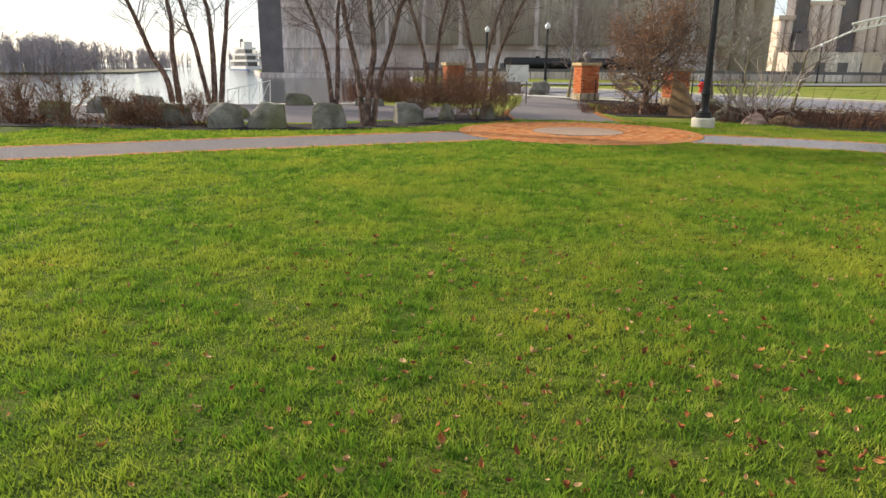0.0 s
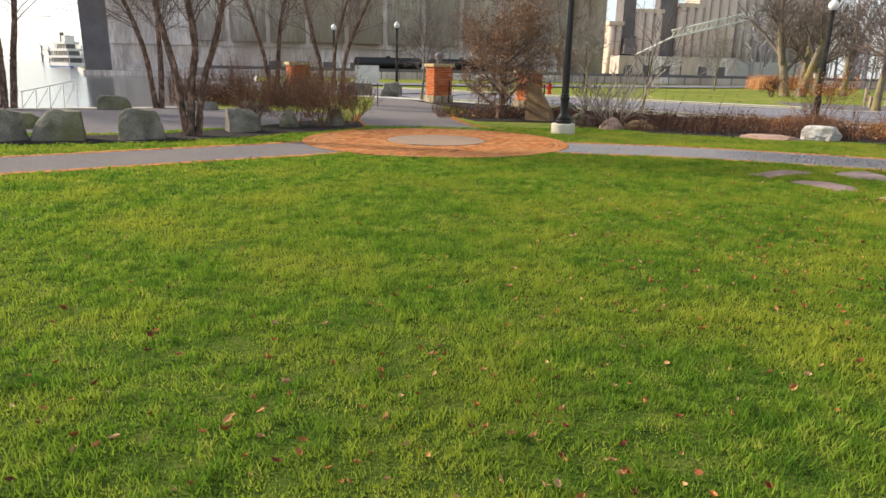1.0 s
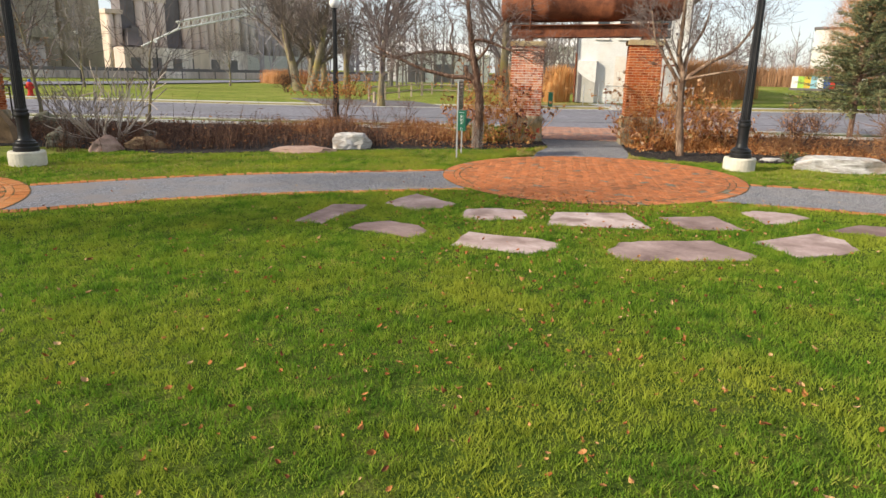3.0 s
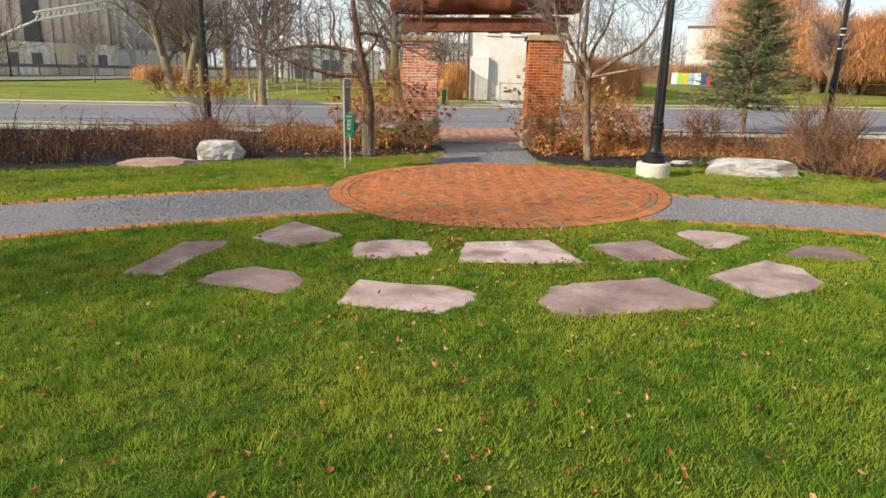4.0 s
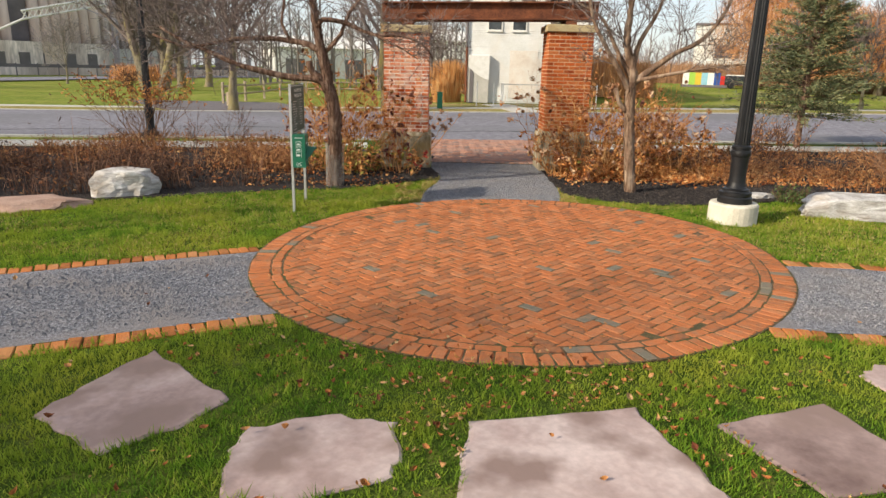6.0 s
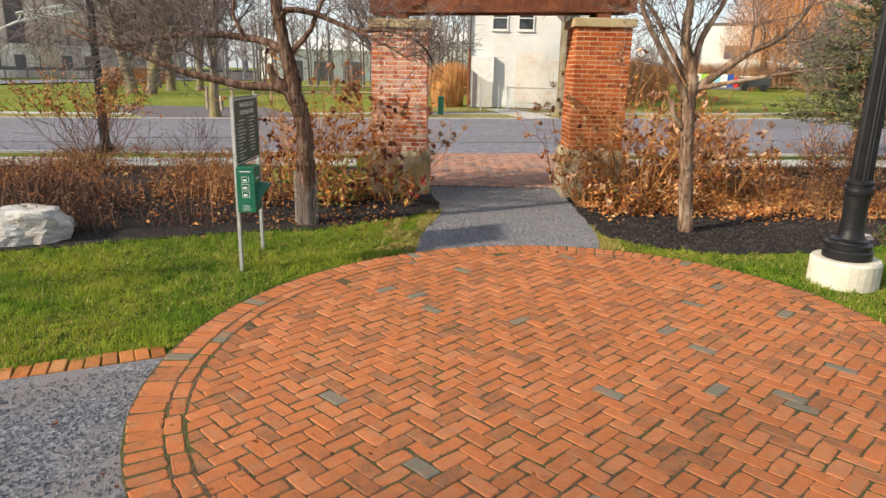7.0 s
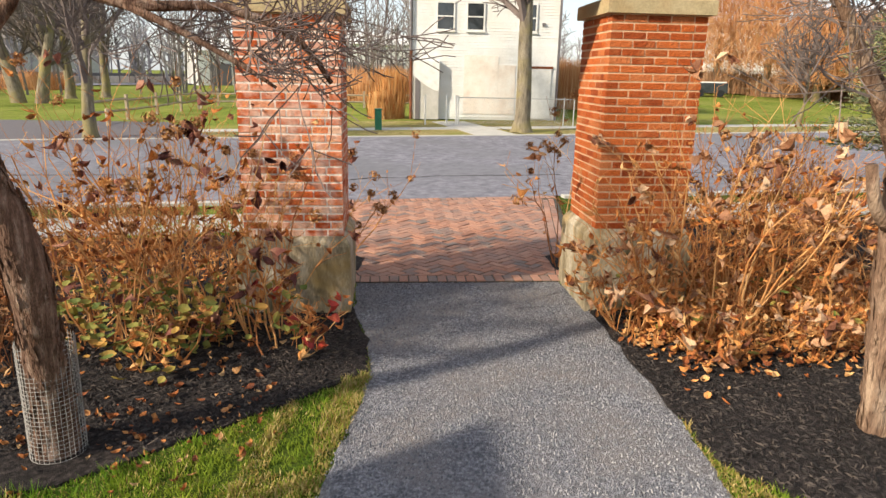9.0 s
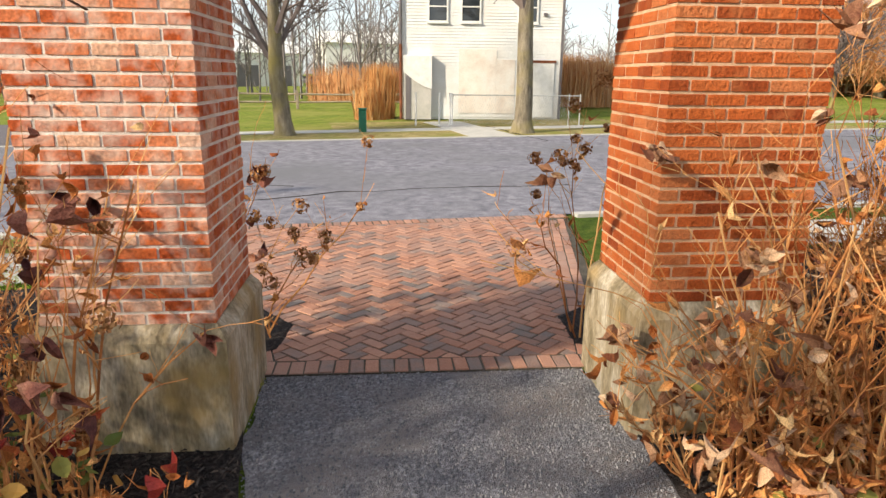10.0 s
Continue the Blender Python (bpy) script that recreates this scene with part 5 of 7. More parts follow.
part("gable", Shape().add([(-W / 2, -0.02, EAVE), (W / 2, -0.02, EAVE), (0, -0.02, EAVE + 2.5), (-W / 2, D, EAVE), (W / 2, D, EAVE), (0, D, EAVE + 2.5)], [(0, 1, 2), (5, 4, 3), (0, 2, 5, 3), (1, 4, 5, 2), (0, 3, 4, 1)]), "siding", house, "cream clapboard gable")
for q in (-1, 1):
    a, b = (q * (W / 2 + 0.3), EAVE - 0.2), (0, EAVE + 2.56)
    slab = [(a[0], -0.2, a[1]), (b[0], -0.2, b[1]), (b[0], D + 0.2, b[1]), (a[0], D + 0.2, a[1])]
    part("roof", Shape().add(slab + [(p[0], p[1], p[2] + 0.14) for p in slab], [(0, 1, 2, 3), (7, 6, 5, 4), (0, 4, 5, 1), (1, 5, 6, 2), (2, 6, 7, 3), (3, 7, 4, 0)]), "roof", house, "weathered shingle roof slope")
part("corner_board", Shape().box(-W / 2 + 0.05, -0.035, 0, 0.10, 0.03, EAVE), "white", house)
part("corner_board", Shape().box(W / 2 - 0.05, -0.035, 0, 0.10, 0.03, EAVE), "dark_metal", house, "dark weathered corner board")
for x in (-1.8, -0.51, 1.75):
    win = thing("window", 0, 0)
    win.parent = house
    part("frame", Shape().box(x, -0.04, 3.74, 0.80, 0.07, 0.06).box(x, -0.04, 4.86, 0.80, 0.06, 0.06).box(x - 0.37, -0.04, 3.80, 0.06, 0.06, 1.06).box(x + 0.37, -0.04, 3.80, 0.06, 0.06, 1.06).box(x, -0.04, 4.30, 0.68, 0.05, 0.05), "white", win, "white painted frame")
    part("pane", Shape().box(x, -0.03, 3.80, 0.68, 0.01, 0.5), "pane", win)
    part("pane", Shape().box(x, -0.035, 4.35, 0.68, 0.01, 0.51), "pane", win)
    part("sill", Shape().box(x, -0.06, 3.69, 0.86, 0.11, 0.05), "white", win)
door = part("door", Shape().box(2.42, -0.05, 0.1, 0.92, 0.05, 2.13), "white", house, "plain white door")
part("frame", Shape().box(1.92, -0.055, 0.08, 0.07, 0.07, 2.15).box(2.42, -0.055, 2.235, 1.06, 0.07, 0.1), "rust", door, "dark brown door frame")
part("vent", Shape().box(2.44, -0.05, 4.02, 0.14, 0.09, 0.12, 0, 0.02), "dark_metal", house, "small dark vent")
part("patch", Shape().box(-0.2, -0.030, 0.25, 1.5, 0.008, 2.5), "render_patch", house, "smooth patched wall panel")
part("patch", Shape().box(0.93, -0.030, 0.25, 0.75, 0.0075, 2.1), "render_patch", house, "smooth patched wall panel")
shed = part("porch", Shape().box(-2.6, -0.17, 0.0, 1.08, 0.3, 2.42), "walk", house, "grey rendered lean-to porch")
part("door", Shape().box(-2.98, -0.33, 0.0, 0.2, 0.03, 1.9), "dark_metal", shed, "narrow dark doorway")
# white sheet hung over the lean-to, its lower edge sagging
xs = [-3.16 + 1.12 * k / 12 for k in range(13)]
rows = [[(x, -0.37, 1.2 + 0.65 * (1 - k / 12) ** 1.5) for k, x in enumerate(xs)], [(x, -0.35, 2.46) for x in xs], [(x, -0.02, 2.5) for x in xs]]
sh = Shape().add(rows[0] + rows[1] + rows[2], [(13 * r + k, 13 * r + k + 1, 13 * r + k + 14, 13 * r + k + 13) for r in range(2) for k in range(12)])
part("sheet", sh, "white", shed, "white sheet sagging over the porch front")
part("pipe", Shape().tube([(-W / 2 - 0.06, -0.12, 0), (-W / 2 - 0.06, -0.12, 2.9)], 0.06, 8), "rust", house, "rust-red downpipe")
part("upper_pipe", Shape().tube([(-W / 2 - 0.06, -0.1, 2.9), (-W / 2 - 0.06, -0.1, 6.0)], 0.05, 8), "dark_metal", house, "dark upper downpipe")

# chain-link fence with pale posts
ca, sa = math.cos(radians(HA)), math.sin(radians(HA))
FX, FY = 0.0, -3.2
fence = thing("chain_link_fence", HX - sa * FY + ca * FX, HY + ca * FY + sa * FX, ground_z(38, 25), HA, "low chain-link fence with pale steel posts", "fence")
for x in (-2.67, -1.83, -1.45, -1.37, 1.0, 2.85, 3.25):
    part("post", Shape().tube([(x, 0, 0), (x, 0, 1.15)], 0.035 if x < 0 else 0.025, 6), "white" if x < 0 else "galv", fence)
part("rail", Shape().tube([(-1.37, 0, 1.08), (3.25, 0, 1.08)], 0.02, 5), "galv", fence)
sh = Shape()
for k in range(46):
    x = -1.35 + k * 0.09
    sh.tube([(x, 0, 0.05), (x + 0.5, 0, 1.06)], 0.003, 3).tube([(x + 0.5, 0.005, 0.05), (x, 0.005, 1.06)], 0.003, 3)
part("mesh", sh, "galv", fence, "thin wire mesh")
walkway = [street(ROAD_FAR + 0.2, 5.9), street(ROAD_FAR + 0.2, 7.35), street(ROAD_FAR + 6.3, 7.0), street(ROAD_FAR + 6.3, 5.6)]
solid("house_walk", drape(walkway, 0.035), "walk", label="short concrete walk from the street to the house", category="pavement", kind="structure")
box = thing("utility_box", 33.5, 27.4, ground_z(33.5, 27.4), HA, "green steel utility pedestal in the grass", "utility box")
part("cabinet", Shape().box(0, 0, 0, 0.24, 0.2, 0.72, 0, 0.03), "green_paint", box)
part("lid", Shape().box(0, 0, 0.72, 0.28, 0.24, 0.05, 0, 0.02), "green_paint", box)
seat = thing("garden_chair", 51.6, 25.3, ground_z(51.6, 25.3), 200, "white plastic garden chair on the grass", "chair")
part("seat", Shape().box(0, 0, 0.4, 0.5, 0.5, 0.04, 0, 0.01), "white", seat)
part("backrest", Shape().box(0, 0.24, 0.44, 0.5, 0.04, 0.5, 0, 0.01), "white", seat)
for x in (-0.22, 0.22):
    part("armrest", Shape().box(x, 0, 0.64, 0.05, 0.5, 0.03), "white", seat)
    for y in (-0.22, 0.22):
        part("leg", Shape().box(x, y, 0, 0.05, 0.05, 0.64 if y < 0 else 0.4), "white", seat)


# ---- bare trees ----
def grow(rng, thick, thin, p, d, length, r, level, o):
    """One limb and, from it, its smaller ones; o holds the tree's habit."""
    n = 5 if level < 2 else 4 if level == 2 else 3
    pts, radii = [Vector(p)], [r]
    d = Vector(d).normalized()
    bend = o["bend"] * (0.6 if level == 0 else 1.0)
    for k in range(n):
        d = (d + Vector((rng.gauss(0, bend), rng.gauss(0, bend), rng.gauss(0, bend) * 0.7 + o["lift"] * (0.3 if level else 0.1)))).normalized()
        pts.append(pts[-1] + d * (length / n))
        radii.append(max(o["fine"], r * (1 - (1 - o["taper"]) * (k + 1) / n)))
    keep = range(n + 1) if level < 4 else (0, 3) if o["fine"] > 0.011 else (0, 2, 3)
    (thick if level <= o["split"] else thin).tube([pts[k] for k in keep], [radii[k] for k in keep], 8 if level == 0 else 5 if level == 1 else 3, cap=False)
    if level >= o["levels"]:
        return pts
    kids = o["kids"][min(level, len(o["kids"]) - 1)]
    for k in range(kids):
        t = o["first"] + (1 - o["first"]) * (k + rng.random()) / kids if level == 0 else rng.uniform(0.2, 1.0)
        i = min(n - 1, int(t * n))
        f = t * n - i
        q = pts[i].lerp(pts[i + 1], f)
        axis = (pts[i + 1] - pts[i]).normalized()
        side = axis.orthogonal().normalized()
        side.rotate(Matrix.Rotation(rng.uniform(0, 2 * math.pi), 3, axis))
        ang = radians(rng.uniform(*o["angle"]))
        dd = axis * math.cos(ang) + side * math.sin(ang)
        rr = (radii[i] * (1 - f) + radii[i + 1] * f) * rng.uniform(*o["thin"])
        ll = length * rng.uniform(*o["shorter"]) * (1.15 - 0.5 * t if level == 0 else 1.0)
        grow(rng, thick, thin, q, dd, ll, max(o["fine"], rr), level + 1, o)
    # the leader goes on
    if level < o["levels"]:
        grow(rng, thick, thin, pts[-1], d, length * 0.55, max(o["fine"], radii[-1] * 0.9), level + 1, o)
    return pts


HABIT = dict(bend=0.12, lift=0.12, taper=0.45, levels=4, kids=(7, 5, 4, 3), first=0.3, angle=(30, 60), thin=(0.4, 0.65), shorter=(0.45, 0.7), split=0, fine=0.006)


def tree(name, x, y, height, r, seed, label, bark="bark_grey", twigs="twig", stems=1, lean=0.0, group="", leaves=None, **habit):
    o = dict(HABIT, **habit)
    rng = random.Random(seed)
    ob = thing(name, x, y, ground_z(x, y), rng.uniform(0, 360), label, "tree", group)
    thick, thin = Shape(), Shape()
    for k in range(stems):
        if k:
            part("stem", thick, bark, ob, smooth=True)
            thick = Shape()
        a = 2 * math.pi * k / stems + rng.uniform(-0.4, 0.4)
        sp = lean if stems > 1 else lean * 0.5
        d = (math.cos(a) * sp, math.sin(a) * sp, 1)
        off = 0.0 if stems == 1 else r * 1.6
        grow(rng, thick, thin, (math.cos(a) * off, math.sin(a) * off, -0.1), d, height * 0.5 * rng.uniform(0.9, 1.1), r * rng.uniform(0.85, 1.1), 0, o)
    if stems == 1:
        thick.tube([(0, 0, -0.1), (0, 0, 0.12), (0, 0, 0.4)], [r * 1.6, r * 1.2, r * 0.98], 8, cap=False)
    part("stem" if stems > 1 else "trunk", thick, bark, ob, smooth=True)
    tagged(part("crown", thin, twigs, ob, "fine bare twigs"), kind="stuff")
    if leaves:
        material, count, size = leaves
        sh = Shape()
        tips = thin.v[:: max(1, len(thin.v) // count)]
        for t in tips:
            for _ in range(2):
                q = Vector(t) + Vector((rng.gauss(0, 0.06), rng.gauss(0, 0.06), rng.gauss(0, 0.06)))
                sh.leaf(q, (rng.gauss(0, 1), rng.gauss(0, 1), rng.gauss(-0.4, 0.8)), (rng.gauss(0, 1), rng.gauss(0, 1), 1), size * rng.uniform(0.6, 1.3), size * rng.uniform(0.3, 0.6))
        tagged(part("foliage", sh, material, ob, "clinging dry leaves"), kind="stuff")
    return ob


def limbs(ob, specs, bark, twigs, seed, o, raised, lean=0.0, toward=0.0):
    """A tree from its few main limbs (plan offset and height), twigs grown along them."""
    rng = random.Random(seed)
    thick, thin, shags = Shape(), Shape(), Shape()
    for pts, r0, r1, count, spread in specs:
        line = smooth_line3([(x + lean * max(0.0, raised(z)), y + toward * min(1.0, max(0.0, raised(z) - 0.3) / 1.4), raised(z)) for x, y, z in pts], 0.12)
        n = len(line)
        limb = Shape().tube(line, [(r0 + (r1 - r0) * i / (n - 1)) * (1 + 0.05 * math.sin(i * 1.7) + rng.uniform(-0.05, 0.05)) for i in range(n)], 10)
        part("limb" if specs[0][0] is not pts else "trunk", limb, bark, ob, smooth=True)
        if r0 > 0.065:
            for k in range(int(n * r0 * 150)):
                i = rng.randint(1, n - 2)
                axis = (line[i + 1] - line[i]).normalized()
                out = axis.orthogonal().normalized()
                out.rotate(Matrix.Rotation(rng.uniform(0, 2 * math.pi), 3, axis))
                ln, w = rng.uniform(0.05, 0.17), rng.uniform(0.007, 0.017)
                side = axis.cross(out) * w
                p = line[i] + axis * rng.uniform(-0.06, 0.06) + out * (r0 + (r1 - r0) * i / n) * 0.98
                tip = p + axis * ln + out * rng.uniform(0.0, 0.012)
                mid = p.lerp(tip, 0.5) + out * 0.009
                shags.add([tuple(q) for q in (p, mid - side, mid + side, tip, p - out * 0.004, tip - out * 0.006)], [(0, 2, 1), (1, 2, 3), (4, 1, 5), (4, 5, 2)])
        for k in range(count):
            i = int(n * rng.uniform(0.3, 0.98))
            i = min(i, n - 2)
            axis = (line[i + 1] - line[i]).normalized()
            side = axis.orthogonal().normalized()
            side.rotate(Matrix.Rotation(rng.uniform(0, 2 * math.pi), 3, axis))
            dd = axis * 0.6 + side * rng.uniform(0.5, 1.0) + Vector((0, 0, 0.35))
            rr = max(0.004, (r0 + (r1 - r0) * i / n) * rng.uniform(0.2, 0.34))
            grow(rng, thick, thin, line[i], dd, spread * rng.uniform(0.5, 1.1), rr, 2, o)
    tagged(part("bark_mass", shags, bark, ob, "peeling strips of bark"), kind="stuff")
    tagged(part("crown", thin, twigs, ob, "tangle of fine bare twigs"), kind="stuff")


def smooth_line3(pts, step):
    P = [Vector(p) for p in pts]
    P = [2 * P[0] - P[1]] + P + [2 * P[-1] - P[-2]]
    out = []
    for i in range(1, len(P) - 2):
        a, b, c, d = P[i - 1], P[i], P[i + 1], P[i + 2]
        n = max(2, int((c - b).length / step))
        for k in range(n):
            t = k / n
            out.append(0.5 * (2 * b + (c - a) * t + (2 * a - 5 * b + 4 * c - d) * t * t + (3 * b - a - 3 * c + d) * t ** 3))
    out.append(P[-2])
    return out


SPREAD = dict(HABIT, levels=4, bend=0.2, lift=0.1, kids=(5, 4, 5, 4), fine=0.0032, split=1, angle=(30, 70), shorter=(0.5, 0.8))
# offsets run along the gate's line (a), through it (b), and up
def crab_frame(x, y, label):
    ob = thing("crabapple_tree", x, y, 0, math.degrees(math.atan2(GATE_D[1], GATE_D[0])), label, "tree", "trees beside the gateway")
    return ob


left_tree = crab_frame(15.72, 16.62, "spreading bare crabapple tree with shaggy brown bark")
limbs(left_tree, [
    ([(0, 0, -0.1), (0.02, 0, 0.35), (0.04, 0, 0.75), (0.05, 0, 1.2), (0.0, 0, 1.5), (-0.07, 0, 1.68)], 0.114, 0.088, 0, 0),
    ([(-0.03, 0, 1.6), (-0.04, 0, 1.8), (-0.10, 0, 2.03), (-0.17, 0.02, 2.39), (-0.21, 0, 2.7), (-0.3, 0.05, 3.5)], 0.088, 0.03, 9, 0.9),
    ([(-0.03, 0, 1.64), (-0.25, 0, 1.71), (-0.55, -0.03, 1.71), (-0.84, -0.05, 1.76), (-1.35, -0.1, 1.88), (-1.76, -0.1, 2.05), (-2.15, -0.1, 2.2), (-2.5, -0.1, 2.4)], 0.062, 0.02, 12, 0.8),
    ([(-0.1, 0, 2.08), (-0.3, 0, 2.2), (-0.57, 0.05, 2.25), (-0.93, 0.1, 2.28), (-1.45, 0.1, 2.26), (-1.88, 0.1, 2.17), (-2.25, 0.1, 2.14), (-2.7, 0.1, 2.3)], 0.05, 0.016, 14, 0.8),
    ([(-0.57, 0.03, 2.25), (-0.7, 0, 2.5), (-0.65, 0, 2.9), (-0.9, 0, 3.3)], 0.026, 0.009, 6, 0.6),
    ([(-0.17, 0, 2.45), (-0.08, -0.02, 2.56), (0.23, -0.05, 2.53), (0.70, -0.08, 2.36), (1.15, -0.1, 2.35), (1.45, -0.06, 2.22), (1.58, 0.0, 2.04)], 0.042, 0.012, 16, 0.55),
    ([(0.68, -0.08, 2.37), (0.95, -0.12, 2.25), (1.2, -0.18, 2.12), (1.36, -0.2, 2.02)], 0.02, 0.007, 6, 0.35),
    ([(-0.05, 0, 2.1), (0.18, 0.05, 2.36), (0.3, 0.1, 2.67), (0.7, 0.2, 3.1), (1.2, 0.2, 3.3)], 0.035, 0.01, 8, 0.8),
    ([(-0.07, 0, 1.66), (-0.25, -0.03, 1.8), (-0.30, -0.06, 1.96)], 0.065, 0.045, 0, 0.1),
], "bark", "twig_dark", 5, SPREAD, lambda z: z, 0.0, -0.24)
sh = Shape()
for k in range(34):
    a = 2 * math.pi * k / 34
    sh.tube([(0.014 + 0.142 * math.cos(a), 0.142 * math.sin(a), 0.0), (0.02 + 0.142 * math.cos(a + 0.05), 0.142 * math.sin(a + 0.05), 0.69)], 0.0016, 3, cap=False)
for k in range(27):
    sh.tube([(0.014 + 0.142 * math.cos(a), 0.142 * math.sin(a), 0.02 + 0.025 * k) for a in [2 * math.pi * q / 20 for q in range(21)]], 0.0014, 3, cap=False)
part("trunk_guard", sh, "mesh_guard", left_tree, "grey wire-mesh guard round the trunk")

right_tree = crab_frame(18.53, 12.66, "bare multi-limbed tree with peeling tan bark")
limbs(right_tree, [
    ([(0, 0, -0.1), (0.0, 0, 0.5), (0.02, 0, 1.0), (0.05, 0, 1.3)], 0.088, 0.075, 0, 0),
    ([(0.03, 0, 1.2), (0.1, 0, 1.55), (0.02, 0, 1.95), (0.1, 0, 2.5), (0.2, 0, 3.2)], 0.07, 0.02, 12, 0.8),
    ([(0.04, 0, 1.25), (-0.12, -0.05, 1.55), (-0.3, -0.1, 1.85), (-0.5, -0.1, 2.3), (-0.55, 0, 2.9)], 0.05, 0.014, 10, 0.7),
    ([(0.06, 0, 1.35), (0.4, 0, 1.6), (0.8, 0.05, 1.85), (1.2, 0.05, 2.05), (1.6, 0.1, 2.5), (1.8, 0.1, 3.0)], 0.055, 0.015, 12, 0.8),
    ([(0.06, 0, 1.4), (0.5, -0.15, 1.5), (1.1, -0.3, 1.62), (1.7, -0.4, 1.7)], 0.035, 0.01, 9, 0.6),
    ([(0.0, 0, 1.0), (-0.14, -0.05, 1.12), (-0.2, -0.08, 1.3)], 0.04, 0.03, 0, 0.1),
    ([(0.1, 0, 1.6), (0.25, 0.1, 2.0), (0.6, 0.2, 2.5), (0.8, 0.2, 3.1)], 0.045, 0.012, 9, 0.7),
    ([(0.05, 0, 1.5), (-0.1, 0.2, 1.9), (-0.3, 0.4, 2.4), (-0.9, 0.4, 2.7)], 0.04, 0.01, 8, 0.7),
], "bark_tan", "twig", 9, SPREAD, lambda z: z * 1.28 if z < 1.3 else z + 0.364, -0.13)

# river birches round the lot: stems by their run across (a) and up, then on into the crown
BIRCH_TWIGS = dict(HABIT, levels=4, bend=0.14, lift=0.1, kids=(5, 4, 4, 3), fine=0.0055, split=1, angle=(25, 60), shorter=(0.45, 0.7))


def river_birch(x, y, turn, stems, seed, r=0.11):
    ob = thing("river_birch", x, y, 0, turn, "bare multi-stemmed river birch with dark flaking bark", "tree", "river birches")
    rng = random.Random(seed)
    specs = []
    for line in stems:
        (a0, z0), (a1, z1) = line[-2], line[-1]
        lean = (a1 - a0) / (z1 - z0)
        back = rng.uniform(-0.25, 0.25)
        pts = [(a, back * max(0.0, z) * 0.5, z) for a, z in line] + [(a1 + lean * 2.2, back * 3, z1 + 2.0), (a1 + lean * 3.4, back * 4, z1 + 4.4)]
        specs.append((pts, r * rng.uniform(0.85, 1.1), 0.02, 32, 1.6))
    limbs(ob, specs, "birch", "twig_dark", seed, BIRCH_TWIGS, lambda z: z)
    return ob


river_birch(-13.6, 28.43, 28.4, [[(-0.16, -0.1), (-0.31, 0.92), (-0.78, 1.86), (-1.12, 2.9), (-1.49, 3.94)], [(0.14, -0.1), (0.08, 0.92), (0.03, 2.11), (0.1, 3.28), (0.0, 4.19)]], 100, 0.13)
river_birch(-10.7, 26.07, 25.5, [[(-0.16, -0.1), (-0.42, 1.43), (-0.56, 2.28), (-0.79, 3.11), (-0.97, 3.93)], [(0.0, -0.1), (0.07, 1.43), (0.07, 2.72), (0.03, 3.55), (-0.06, 3.96)], [(0.26, -0.1), (0.45, 1.65), (0.62, 2.73), (0.77, 4.0)]], 101)
river_birch(-6.14, 27.5, 15.9, [[(-0.09, -0.1), (-0.26, 1.7), (-0.52, 2.79), (-0.82, 3.65)], [(0.09, -0.1), (0.19, 1.7), (0.22, 3.24), (0.32, 4.1)]], 102, 0.1)
river_birch(-2.45, 17.75, 13.2, [[(-0.12, -0.1), (-0.24, 1.23), (-0.37, 1.94), (-0.52, 2.63), (-0.59, 3.17)], [(-0.03, -0.1), (0.05, 1.09), (0.19, 1.94), (0.09, 3.18)], [(0.12, -0.1), (0.29, 1.09), (0.63, 2.09), (0.85, 2.93), (1.0, 3.2)]], 103, 0.085)
river_birch(-0.68, 32.16, 5.0, [[(0.0, -0.1), (0.01, 1.55), (-0.23, 2.62), (-0.48, 3.87)]], 104, 0.1)
river_birch(-0.03, 32.23, 3.7, [[(-0.11, -0.1), (-0.04, 2.0), (0.23, 3.31), (0.5, 4.17)], [(0.15, -0.1), (0.4, 1.79), (0.78, 2.9), (1.35, 4.1)]], 105, 0.09)
river_birch(-2.6, 31.0, 8.0, [[(-0.1, -0.1), (-0.2, 1.6), (-0.6, 3.2), (-0.9, 4.2)], [(0.15, -0.1), (0.3, 1.8), (0.45, 3.2), (0.7, 4.2)]], 106, 0.09)
tree("oak_tree", 5.9, 24.6, 5.6, 0.13, 140, "bushy small tree holding dry brown leaves", bark="bark", twigs="twig", kids=(16, 6, 4, 3), first=0.12, angle=(40, 75), levels=4, leaves=("brown_leaf", 6500, 0.075), bend=0.1, fine=0.006)
tree("young_tree", 9.6, 30.0, 6.5, 0.07, 141, "slim bare young tree among the shrubs", kids=(9, 4, 3, 2), levels=3)
tree("young_tree", 11.5, 26.3, 5.5, 0.05, 142, "slim bare young tree among the shrubs", kids=(9, 4, 3, 2), levels=3)
tree("young_tree", 4.1, 37.5, 6.5, 0.08, 143, "slim bare young tree beside the brick pier", kids=(10, 5, 3, 2), levels=4)
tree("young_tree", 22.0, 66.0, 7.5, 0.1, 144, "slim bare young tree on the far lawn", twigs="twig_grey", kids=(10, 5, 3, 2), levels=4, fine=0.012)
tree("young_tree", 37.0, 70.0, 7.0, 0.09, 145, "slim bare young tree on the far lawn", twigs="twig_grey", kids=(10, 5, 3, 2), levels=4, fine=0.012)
PARK = dict(bark="bark_grey", twigs="twig", kids=(7, 6, 4, 2), first=0.3, angle=(25, 50), bend=0.1, lift=0.15, fine=0.015)
tree("park_tree", 36.0, 55.0, 12, 0.42, 150, "large bare tree with a forked trunk on the lawn", stems=2, lean=0.25, group="park trees", **PARK)
tree("park_tree", 38.5, 58.0, 12, 0.34, 151, "tall bare tree with grey bark on the lawn", group="park trees", **PARK)
